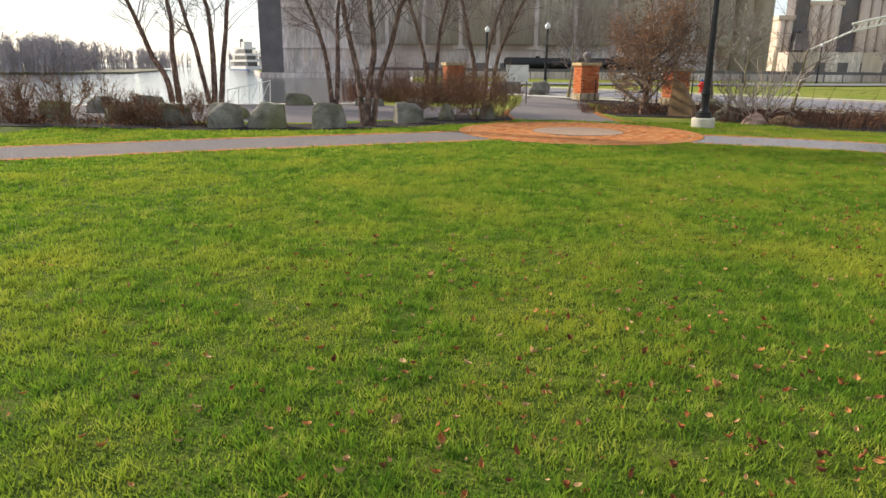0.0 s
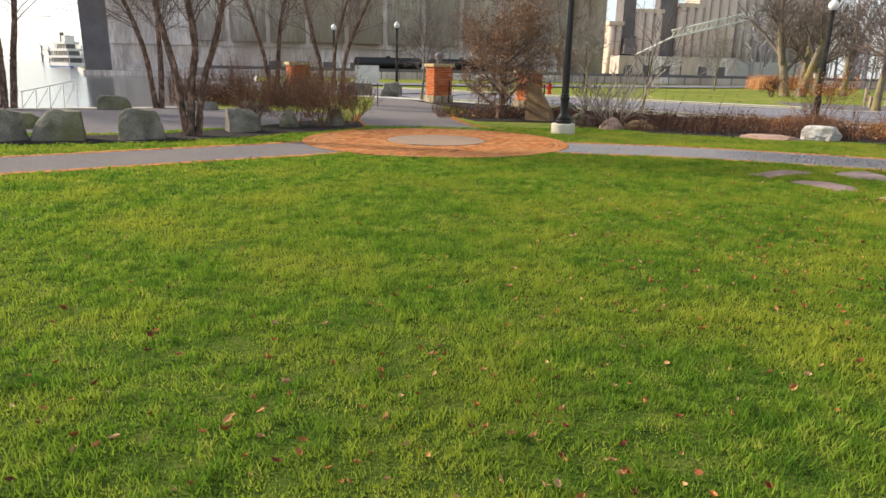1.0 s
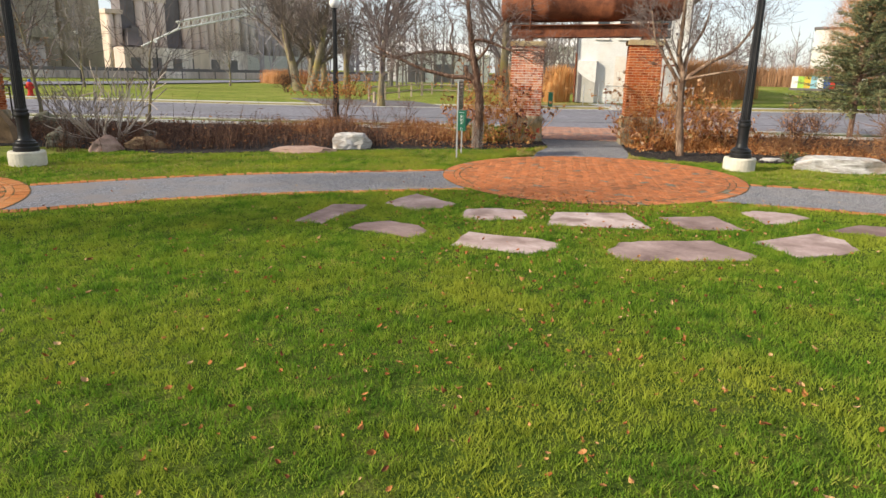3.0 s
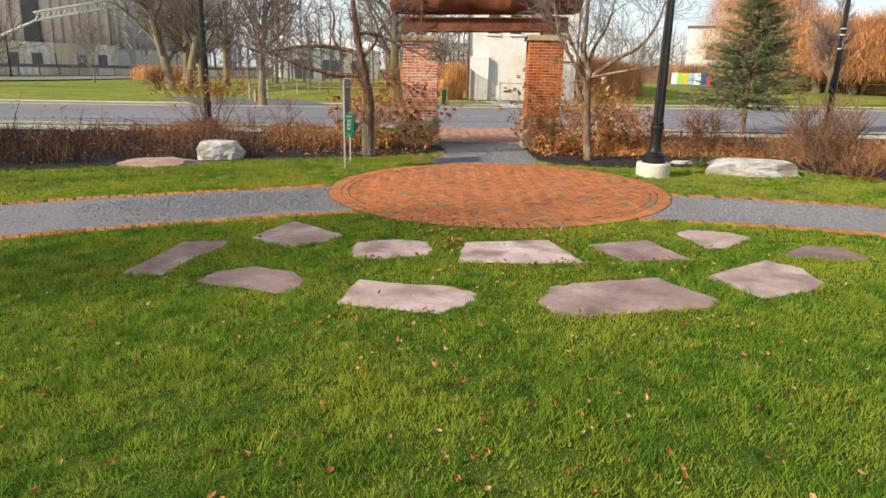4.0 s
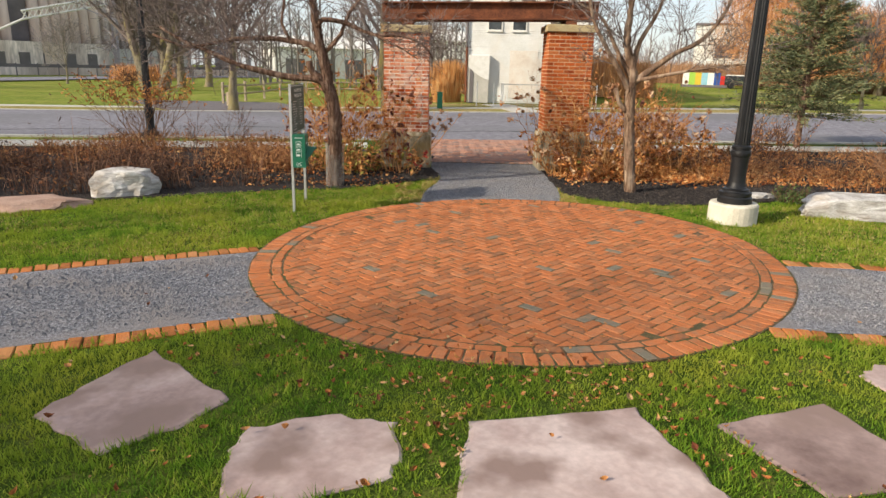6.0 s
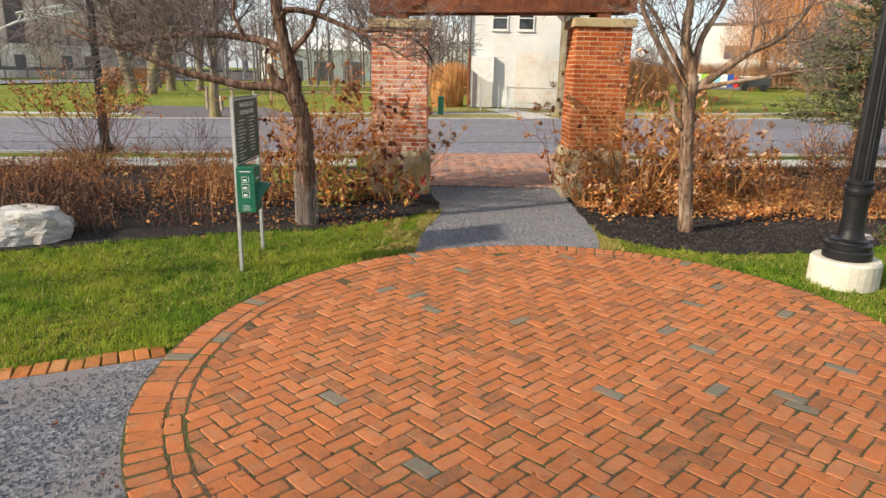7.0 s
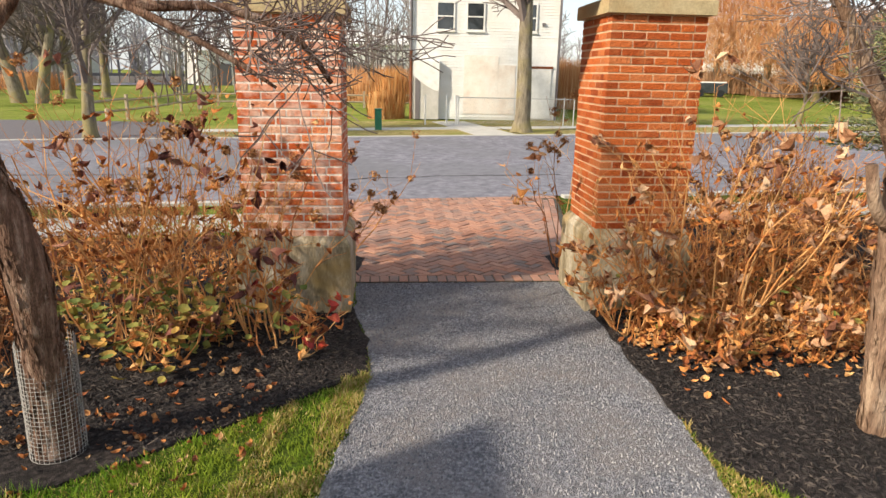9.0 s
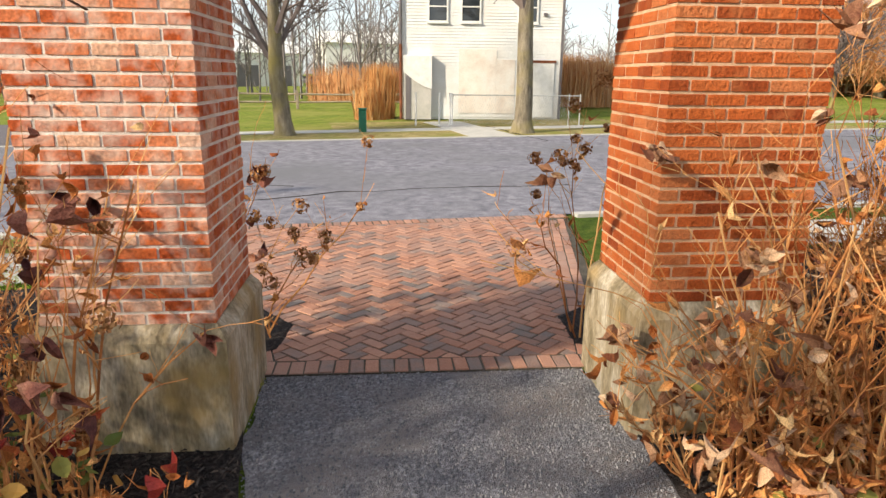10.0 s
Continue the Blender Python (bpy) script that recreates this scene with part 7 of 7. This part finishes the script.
def silo_block(x0, x1, h, front, material):
    """A bank of round silos side by side under a projecting roof slab."""
    n = max(1, round((x1 - x0) / 2.9))
    r = (x1 - x0) / n / 2
    part("block", Shape().box((x0 + x1) / 2, front + r + 6, -1, x1 - x0 - 0.2, 12, h), material, far)
    for k in range(n):
        part("silo", Shape().lathe(x0 + r + 2 * r * k, front + r, [(r, -1), (r, h - 1.6)], 16), material, far, smooth=True)
    part("roof_slab", Shape().box((x0 + x1) / 2, front + r + 5.6, h - 1.6, x1 - x0 + 0.5, 13.6, 1.2), material, far)


silo_block(75.5, 79.9, 17.5, 1.0, "silo")
silo_block(84.2, 93.0, 21.5, 1.0, "silo")
silo_block(97.8, 106.0, 23.5, 0.5, "silo")
silo_block(106.2, 118.0, 30.0, 2.0, "silo")
silo_block(118.5, 151.0, 46.0, 8.0, "elevator")
for x, w in ((82.1, 4.0), (95.4, 4.6)):
    part("tower", Shape().box(x, 6, -1, w, 7, 50), "dark_metal", far, "dark corrugated tower")
part("hoist", Shape().box(82.0, 0.4, 7.2, 4.2, 3.6, 2.6).box(81.8, 0.4, 9.8, 3.2, 3.0, 2.2).box(82.6, 0.0, 12.0, 2.0, 2.4, 0.7), "dark_metal", far, "dark hoist machinery")
part("plinth", Shape().box(95, -4.5, -1, 38, 8, 7.6), "elevator", far, "low grey concrete wall")
part("plinth", Shape().box(128, -2.5, -1, 28, 6, 6.6), "walk", far, "low pale shed")
for k in range(6):
    part("opening", Shape().box(79 + k * 6, -8.6, 0.6, 2.6, 0.3, 3.2), "dark_metal", far)
part("doorway", Shape().box(98.5, -8.6, 0, 5.0, 0.35, 6.6), "silo", far, "pale stepped doorway")
sh = Shape()
a, m_, b = Vector((80.5, -10, 6.9)), Vector((91, -10, 12.0)), Vector((118, -8, 18.4))
sh.tube([a, m_], 0.3, 4)
for off in (0, 2.1):
    sh.tube([m_ + Vector((0, 0, off)), b + Vector((0, 0, off))], 0.28, 4)
for k in range(18):
    p, q = m_.lerp(b, k / 18), m_.lerp(b, (k + 1) / 18)
    sh.tube([p, q + Vector((0, 0, 2.1))], 0.13, 4)
    sh.tube([p + Vector((0, 0, 2.1)), q], 0.13, 4)
part("conveyor", sh, "white", far, "white inclined conveyor truss")


def tank_car(x, y, rz):
    car = thing("tank_car", x, y, 0.3, rz, "black railway tank car in front of the elevator", "railway car", "tank cars")
    part("tank", Shape().tube([(-6.2, 0, 2.0), (-5.9, 0, 2.0), (5.9, 0, 2.0), (6.2, 0, 2.0)], [0.5, 1.05, 1.05, 0.5], 16), "black", car, smooth=True)
    part("frame", Shape().box(0, 0, 0.8, 13, 2.2, 0.3), "black", car)
    for s in (-4.5, 4.5):
        part("bogie", Shape().box(s, 0, 0, 2.4, 2.0, 0.8), "dark_metal", car)
    part("dome", Shape().lathe(0, 0, [(0.4, 2.9), (0.4, 3.3)], 10), "black", car)
    return car


tc = tank_car(4, 128, 0)
for k in range(1, 2):
    copy_thing(tc, pose(4 + 13.6 * k, 128 + 0.3 * k, 0.3, 0, 0, 1))
sh = Shape()
for k in range(60):
    sh.box(-20 + k * 2.5, 96 + 0.12 * k, 0, 0.12, 0.12, 1.5)
sh.box(54, 99.5, 1.0, 150, 0.05, 0.4, 2.75)
solid("railway_fence", sh, "dark_metal", label="long dark fence along the railway", category="fence", kind="structure")
sh = Shape().box(60, 104, 0, 170, 1.0, 1.1, 3)
solid("railway_bank", sh, "elevator", label="low grey retaining wall along the railway", category="wall", kind="structure")

# north branch of the street
sh = ribbon(smooth_line([street(33, -30), street(36, -52), (30, 78), (70, 96), (160, 104)], 3.0), 8.0, 0.06)
solid("road_north", sh, "asphalt", label="grey asphalt road curving round the far lawn", category="road", kind="structure")

ferry = thing("ferry", -115.5, 278, -0.95, -48, "white three-decked ferry moored on the water", "boat")
part("hull", Shape().prism([(-11, -3), (8, -3), (12, 0), (8, 3), (-11, 3)], -0.3, 1.9), "white", ferry, "white steel hull")
for k, (w, l, z) in enumerate(((5.4, 19, 1.9), (5.0, 17, 4.4), (4.4, 12, 6.9))):
    part("deck", Shape().box(-1, 0, z + 1.7, l + 1.2, w + 0.8, 0.85), "white", ferry, "white deck edge and rail")
    part("cabin", Shape().box(-1, 0, z, l - 2, w - 1.2, 1.75), "pane", ferry, "glazed cabin")
    for s in (-1, 1):
        for q in range(9):
            part("stanchion", Shape().box(-1 - l / 2 + q * l / 8, s * w / 2, z, 0.2, 0.2, 1.75), "white", ferry)
part("wheelhouse", Shape().box(2, 0, 9.4, 3.5, 3.4, 2.3), "white", ferry, "white wheelhouse")
part("funnel", Shape().lathe(-4, 0, [(0.8, 9.4), (0.7, 13.0)], 12), "dark_metal", ferry, "dark funnel")
part("mast", Shape().tube([(3, 0, 11.6), (3, 0, 15)], 0.12, 5), "white", ferry)
part("hull_stripe", Shape().box(-1, 0, 0.1, 21, 6.05, 0.5), "blue", ferry, "blue stripe")

sh = Shape().prism([(-110, 120), (-96, 160), (-130, 240), (-190, 330), (-330, 330), (-330, 110)], -1.4, -0.5)
solid("far_bank", sh, "grey_rock", label="low reedy bank across the water", category="bank", kind="structure")


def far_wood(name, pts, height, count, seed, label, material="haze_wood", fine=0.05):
    """A bare wood, haze in its colour: upright stems and fans of twigs, joined."""
    rng = random.Random(seed)
    sh = Shape()
    for k in range(count):
        t = rng.random() * (len(pts) - 1)
        i = int(t)
        a, b = Vector((*pts[i], 0)), Vector((*pts[i + 1], 0))
        p = a.lerp(b, t - i) + Vector((rng.gauss(0, 4), rng.gauss(0, 4), -0.5))
        h = height * rng.uniform(0.55, 1.1)
        top = p + Vector((rng.gauss(0, 0.5), rng.gauss(0, 0.5), h))
        w = fine * rng.uniform(0.8, 1.8)
        sh.tube([p, p.lerp(top, 0.5), top], [w * 2.2, w * 1.5, w * 0.4], 3, cap=False)
        for j in range(11):
            q = p.lerp(top, rng.uniform(0.2, 0.95))
            e = q + Vector((rng.gauss(0, 0.13) * h, rng.gauss(0, 0.13) * h, rng.uniform(0.06, 0.28) * h))
            sh.tube([q, e], [w * 0.9, w * 0.35], 3, cap=False)
            for _ in range(2):
                g = q.lerp(e, rng.uniform(0.3, 1.0))
                sh.tube([g, g + Vector((rng.gauss(0, 0.06) * h, rng.gauss(0, 0.06) * h, rng.uniform(0.02, 0.14) * h))], [w * 0.6, w * 0.28], 3, cap=False)
    return solid(name, sh, material, label=label, category="woods", kind="stuff")


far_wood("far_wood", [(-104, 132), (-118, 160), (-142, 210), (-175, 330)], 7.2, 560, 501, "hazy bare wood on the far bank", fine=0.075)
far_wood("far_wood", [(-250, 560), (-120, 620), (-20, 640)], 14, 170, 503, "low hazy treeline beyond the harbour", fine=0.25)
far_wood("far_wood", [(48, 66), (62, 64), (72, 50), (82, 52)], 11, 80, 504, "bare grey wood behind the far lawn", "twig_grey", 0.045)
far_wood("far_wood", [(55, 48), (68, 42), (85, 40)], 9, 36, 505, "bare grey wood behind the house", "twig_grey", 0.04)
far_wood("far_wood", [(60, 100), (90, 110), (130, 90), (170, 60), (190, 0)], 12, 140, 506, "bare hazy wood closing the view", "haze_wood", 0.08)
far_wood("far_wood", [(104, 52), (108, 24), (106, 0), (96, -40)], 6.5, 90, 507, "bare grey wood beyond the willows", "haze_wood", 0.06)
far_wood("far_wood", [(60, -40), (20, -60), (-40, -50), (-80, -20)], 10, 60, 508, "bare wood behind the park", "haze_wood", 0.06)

for k, (x, y, w, d, h, rz, mname, lab) in enumerate(((88, 92, 16, 10, 5, -30, "white", "small white building behind the wood"), (105, 78, 20, 10, 6, -40, "white", "small white building behind the wood"))):
    b = thing("warehouse", x, y, ground_z(x, y), rz, lab, "building")
    part("wall", Shape().box(0, 0, -0.3, w, d, h), mname, b)
    part("roof", Shape().add([(-w / 2 - 0.4, -d / 2 - 0.4, h - 0.3), (w / 2 + 0.4, -d / 2 - 0.4, h - 0.3), (w / 2 + 0.4, d / 2 + 0.4, h - 0.3), (-w / 2 - 0.4, d / 2 + 0.4, h - 0.3), (-w / 2, 0, h + 1.6), (w / 2, 0, h + 1.6)], [(0, 1, 5, 4), (2, 3, 4, 5), (1, 2, 5), (3, 0, 4), (3, 2, 1, 0)]), "white", b)
    for q in range(3):
        part("door", Shape().box(-w * 0.3 + q * w * 0.3, -d / 2 - 0.05, -0.2, 3, 0.15, 3.2), "dark_metal", b, "dark roller door")


b = thing("warehouse", 101.9, 25.9, ground_z(101.9, 25.9), -75, "long flat-roofed cream warehouse behind the willows", "building")
part("wall", Shape().box(0, 0, -0.3, 18, 10, 7.0), "siding", b, "cream rendered wall")
part("parapet", Shape().box(0, 0, 6.7, 18.3, 10.3, 0.25), "dark_metal", b, "thin dark roof edge")
part("window", Shape().box(-5.2, -5.02, 2.9, 2.8, 0.12, 1.5), "dark_metal", b, "dark shuttered window")
part("shed_roof", Shape().box(6.4, -5.8, 3.4, 5.0, 1.6, 0.2), "walk", b, "pale lean-to roof")


def split_rail(p0, p1, label):
    n = max(1, int(math.dist(p0, p1) / 2.6))
    a = math.degrees(math.atan2(p1[1] - p0[1], p1[0] - p0[0]))
    ob = thing("split_rail_fence", p0[0], p0[1], ground_z(*p0), a, label, "fence")
    L_ = math.dist(p0, p1)
    rg = random.Random(int(p0[0]))
    for k in range(n + 1):
        part("post", Shape().box(k * L_ / n, 0, -0.1, 0.13, 0.1, 1.15, rg.uniform(-8, 8)), "rail_wood", ob)
    for k in range(n):
        for z in (0.45, 0.85):
            part("rail", Shape().tube([(k * L_ / n, 0.03, z + rg.uniform(-0.04, 0.04)), ((k + 1) * L_ / n, 0.03, z + rg.uniform(-0.04, 0.04))], 0.05, 5), "rail_wood", ob)
    return ob


split_rail((28.8, 37.2), (42, 45.5), "weathered split-rail fence along the drive")
split_rail((38.5, 43.0), (52.0, 31.0), "weathered split-rail fence behind the lawn")
split_rail((78.0, 32.3), (69.1, 3.7), "weathered split-rail fence behind the grass")
for x, y in ((27.9, 35.6), (28.9, 36.3)):
    p = thing("bollard", x, y, ground_z(x, y), 0, "short weathered wooden bollard at the drive", "bollard")
    part("post", Shape().box(0, 0, -0.1, 0.13, 0.13, 0.75, 10, 0.02), "rail_wood", p)
tr = thing("painted_container", 68.8, 24.9, ground_z(68.8, 24.9), -76, "low container painted in bright patches on the grass", "container")
for k, mname in enumerate(("white", "lime", "yellow", "cyan", "white", "blue", "red")):
    part("panel", Shape().box(-1.45 + 0.5 * k, 0, 0.2, 0.5, 1.5, 1.0 if mname != "red" else 0.75), mname, tr)
part("skid", Shape().box(0.05, 0, 0.0, 3.7, 1.5, 0.2), "dark_metal", tr)
cart = thing("parked_trailer", 69.4, 22.1, ground_z(69.4, 22.1), -76, "dark low trailer parked on the grass", "trailer")
part("bed", Shape().box(0, 0, 0.3, 2.4, 1.4, 0.75, 0, 0.06), "pane", cart)
part("cover", Shape().box(0, 0, 1.05, 2.2, 1.3, 0.08), "white", cart)
for s in (-0.7, 0.7):
    part("wheel", Shape().tube([(s, -0.75, 0.28), (s, 0.75, 0.28)], 0.28, 12), "black", cart)


# ---- grass, chips and fallen leaves ----
LINE = smooth_line([(1.65, 1.0), (2.0, 4.2), (4.6, 7.6), (9.0, 10.5), (14.2, 13.6), (17.5, 15.0)], 0.5)


def blades(name, count, size, x0, x1, y0, y1, keep, seed, label, near, material="blade", width=0.0042):
    """Grass blades, one bent triangle each, thinning out away from the middle of the lawn."""
    g = np.random.default_rng(seed)
    x, y = g.uniform(x0, x1, count), g.uniform(y0, y1, count)
    d = np.full(count, 99.0)
    for p in LINE:
        d = np.minimum(d, np.hypot(x - p.x, y - p.y))
    ok = g.random(count) < np.minimum(1.0, (near / np.maximum(d, 0.1)) ** 1.25)
    x, y, d = x[ok], y[ok], d[ok]
    ok = keep(x, y)
    x, y, d = x[ok], y[ok], d[ok]
    n = len(x)
    clump = 0.5 + 0.5 * np.sin(17.1 * x + 3.0 * np.sin(7.3 * y) + 2.0 * np.sin(2.9 * x)) * np.sin(15.3 * y + 3.2 * np.sin(8.1 * x) + 2.0 * np.sin(3.7 * y))
    patch = 0.5 + 0.5 * np.sin(3.1 * x + 2.0 * np.sin(1.7 * y)) * np.sin(2.7 * y + 1.6 * np.sin(2.3 * x))
    h = size * np.minimum(1.0, near / np.maximum(d, 0.1)) ** 0.15 * g.uniform(0.35, 1.1, n) * (0.22 + 1.25 * clump ** 1.6 + 0.35 * patch)
    a = g.uniform(0, 2 * np.pi, n)
    b = g.uniform(0, 2 * np.pi, n)
    w = width * g.uniform(0.7, 1.4, n) * np.maximum(1.0, d / near) ** 1.12
    l = h * g.uniform(0.15, 0.95, n)
    v = np.zeros((n, 3, 3))
    v[:, 0] = np.stack([x - w * np.cos(a), y - w * np.sin(a), np.full(n, -0.002)], 1)
    v[:, 1] = np.stack([x + w * np.cos(a), y + w * np.sin(a), np.full(n, -0.002)], 1)
    v[:, 2] = np.stack([x + l * np.cos(b), y + l * np.sin(b), h], 1)
    me = bpy.data.meshes.new(name)
    me.vertices.add(3 * n)
    me.vertices.foreach_set("co", v.ravel())
    me.loops.add(3 * n)
    me.loops.foreach_set("vertex_index", np.arange(3 * n))
    me.polygons.add(n)
    me.polygons.foreach_set("loop_start", np.arange(n) * 3)
    me.update()
    me.validate()
    me.materials.append(M[material])
    return tagged(new(name, me), label, "grass", kind="stuff")


def near_line(x, y, line, reach):
    out = np.zeros(len(x), bool)
    for p in line:
        out |= (x - p.x) ** 2 + (y - p.y) ** 2 < reach * reach
    return out


def in_polygon(x, y, pts):
    out = np.zeros(len(x), bool)
    for (ax, ay), (bx, by) in zip(pts, pts[1:] + pts[:1]):
        hit = ((ay > y) != (by > y)) & (x < (bx - ax) * (y - ay) / (by - ay + 1e-12) + ax)
        out ^= hit
    return out


STONE_PLANS = [[((o.matrix_basis @ (v.co * 0.975)).x, (o.matrix_basis @ (v.co * 0.975)).y) for v in o.data.vertices[: len(o.data.vertices) // 3]] for o in STONES]


def on_lawn(x, y):
    ok = oval_gap(x - CIRCLE[0], y - CIRCLE[1], OVAL, OVAL_TURN) < -0.015
    ok &= (x - CIRCLE_2[0]) ** 2 + (y - CIRCLE_2[1]) ** 2 > (CIRCLE_2_R + 0.015) ** 2
    for line in path_lines.values():
        ok &= ~near_line(x, y, line, PATH_W / 2 + 0.15)
    ok &= ~in_polygon(x, y, neck)
    ok &= ~in_polygon(x, y, plaza_plan) & ~in_polygon(x, y, plan)
    for pts in beds.values():
        ok &= ~in_polygon(x, y, pts)
    for pts in STONE_PLANS:
        ok &= ~in_polygon(x, y, pts)
    return ok


blades("grass", 3300000, 0.05, -10.0, 20.5, -2.5, 21.0, on_lawn, 1, "short green lawn grass, thinly strewn with leaves", 3.4)


def by_gate_path(x, y):
    ok = on_lawn(x, y)
    edge = np.full(len(x), 9.0)
    for a, b in zip(neck, neck[1:] + neck[:1]):
        for k in range(6):
            edge = np.minimum(edge, np.hypot(x - a[0] - (b[0] - a[0]) * k / 6, y - a[1] - (b[1] - a[1]) * k / 6))
    return ok & (edge < 0.1 + 0.4 * (0.5 + 0.5 * np.sin(7 * x + 3 * np.sin(5 * y))))


blades("dry_grass", 130000, 0.05, 15.2, 18.6, 12.8, 16.6, by_gate_path, 7, "yellowed dry grass along the gate path", 5.0, "dry_blade")


def on_verge(x, y):
    ok = on_lawn(x, y)
    far = ((x - 8.0) * 0.58 - (y - 16.3) * -0.815 > -0.3) | (x > 15.8)
    return ok & far & (0.5 + 0.5 * np.sin(2.1 * x + 1.7 * np.sin(1.9 * y)) * np.sin(2.6 * y + 1.3 * x) > 0.3)


blades("dry_grass", 420000, 0.04, 5.0, 20.5, 3.0, 20.0, on_verge, 9, "dull yellowed grass along the verges", 6.0, "dry_blade")


def litter(name, count, seed, spots, size, material, label, lift=0.02):
    rng = random.Random(seed)
    sh = Shape()
    for k in range(count):
        x, y = spots(rng)
        s = size * rng.uniform(0.5, 1.3)
        a = rng.uniform(0, 2 * math.pi)
        tilt = rng.gauss(0, 0.35)
        sh.broad_leaf((x, y, lift + rng.uniform(0, 0.02)), (math.cos(a), math.sin(a), tilt), (rng.gauss(0, 0.4), rng.gauss(0, 0.4), 1), s, s * rng.uniform(0.35, 0.75), rng.uniform(0.3, 1.8))
    return solid(name, sh, material, label=label, category="fallen leaves", kind="stuff")


def lawn_spots(rng):
    while True:
        c = rng.choice(((1.6, 4.0, 3.2), (2.5, 3.0, 2.0), (6.2, 7.2, 2.6), (9.5, 10.0, 2.5), (11.5, 10.5, 2.0), (5.0, 9.0, 4.0)))
        x, y = rng.gauss(c[0], c[2] * 0.6), rng.gauss(c[1], c[2] * 0.6)
        if oval_gap(x - CIRCLE[0], y - CIRCLE[1], OVAL, OVAL_TURN) < 0 and (rng.random() < 0.03 or not any(in_polygon(np.array([x]), np.array([y]), q)[0] for q in STONE_PLANS)):
            return x, y


def by_circle(rng):
    while True:
        x, y = rng.gauss(11.2, 0.6), rng.gauss(10.6, 1.2)
        if not any(in_polygon(np.array([x]), np.array([y]), q)[0] for q in STONE_PLANS):
            return x, y


litter("fallen_leaves", 2100, 71, lawn_spots, 0.042, "fallen", "scattered brown and orange leaves on the lawn", 0.03)
litter("fallen_leaves", 420, 72, by_circle, 0.036, "fallen", "scattered brown leaves beside the brick circle", 0.03)
litter("fallen_leaves", 1500, 73, lambda r: gate(r.uniform(1.5, 5.0), r.gauss(-0.75, 0.3)), 0.07, "dry_leaf", "drift of orange leaves on the mulch", 0.03)
litter("fallen_leaves", 1100, 78, lambda r: gate(r.uniform(1.25, 4.0), r.gauss(-1.3, 0.28)), 0.066, "dry_leaf", "heap of broad orange leaves at the foot of the hydrangeas", 0.035)
litter("fallen_leaves", 1600, 77, lambda r: gate(r.uniform(3.0, 8), r.uniform(-1.7, 0.5)), 0.07, "dry_leaf", "thick drift of orange leaves over the bed", 0.03)
litter("fallen_leaves", 170, 74, lambda r: gate(r.uniform(-6, -1.6), r.gauss(-1.4, 0.4)), 0.07, "fallen", "scattered leaves on the mulch", 0.03)
litter("fallen_leaves", 240, 76, lambda r: gate(r.uniform(-4, -1.4), r.gauss(-2.4, 0.3)), 0.05, "fallen", "leaves along the edge of the verge", 0.03)


def chips(count, seed, spots, label):
    rng = random.Random(seed)
    sh = Shape()
    for k in range(count):
        x, y = spots(rng)
        if not any(in_polygon(np.array([x]), np.array([y]), beds[b])[0] for b in ("bed_left", "bed_right")):
            continue
        a, ln, w = rng.uniform(0, 6.28), rng.uniform(0.008, 0.03), rng.uniform(0.002, 0.006)
        dx, dy, z = math.cos(a) * ln, math.sin(a) * ln, rng.uniform(0.02, 0.034)
        tip = z + rng.gauss(0, 0.006)
        sh.add([(x - dx - dy * w / ln, y - dy + dx * w / ln, z - 0.006), (x - dx + dy * w / ln, y - dy - dx * w / ln, z - 0.006), (x + dx + dy * w / ln, y + dy - dx * w / ln, tip), (x + dx - dy * w / ln, y + dy + dx * w / ln, tip + 0.002), (x, y, z + 0.007)], [(0, 1, 4), (1, 2, 4), (2, 3, 4), (3, 0, 4)])
    return solid("bark_chips", sh, "chip", label=label, category="mulch", kind="stuff")


chips(11000, 81, lambda r: gate(r.uniform(-5.5, -1.0), -0.3 - 2.3 * r.random()), "loose dark bark chips on the bed")
chips(13000, 82, lambda r: gate(r.uniform(1.0, 5.6), -0.3 - 3.2 * r.random()), "loose dark bark chips on the bed")


def grit(count, seed, spots):
    rng = random.Random(seed)
    sh = Shape()
    for k in range(count):
        x, y = spots(rng)
        s = rng.uniform(0.003, 0.010)
        sh.add([(x - s, y - s * 0.6, 0.011), (x + s, y - s * 0.5, 0.011), (x + rng.uniform(-s, s) * 0.5, y + s, 0.011), (x, y, 0.012 + s)], [(0, 1, 3), (1, 2, 3), (2, 0, 3)])
    return solid("gravel_grit", sh, "grit", label="loose grey stone chips on the footpath", category="gravel", kind="stuff")


M["grit"] = mat("stone_chips", [(0.11, 0.115, 0.13), (0.20, 0.20, 0.22), (0.34, 0.335, 0.34)], 0.95, 20, 3, island=True)


def neck_spots(rng):
    while True:
        x, y = rng.uniform(15.4, 20.8), rng.uniform(12.9, 17.6)
        if oval_gap(x - CIRCLE[0], y - CIRCLE[1], OVAL, OVAL_TURN) < 0 and in_polygon(np.array([x]), np.array([y]), neck)[0]:
            return x, y


grit(20000, 91, neck_spots)


def path_spots(rng):
    """Loose chips on the footpath where it meets the brick circle."""
    while True:
        line = rng.choice(NEAR_PATHS)
        p = rng.choice(line)
        x, y = p.x + rng.uniform(-0.5, 0.5) * PATH_W, p.y + rng.uniform(-0.5, 0.5) * PATH_W
        if oval_gap(x - CIRCLE[0], y - CIRCLE[1], OVAL, OVAL_TURN) < -0.02 and near_line(np.array([x]), np.array([y]), line, PATH_W / 2 - 0.12)[0]:
            return x, y


NEAR_PATHS = [near for near in ([p for p in line if math.dist((p.x, p.y), CIRCLE) < 5.6] for line in path_lines.values()) if near]
grit(15000, 92, path_spots)
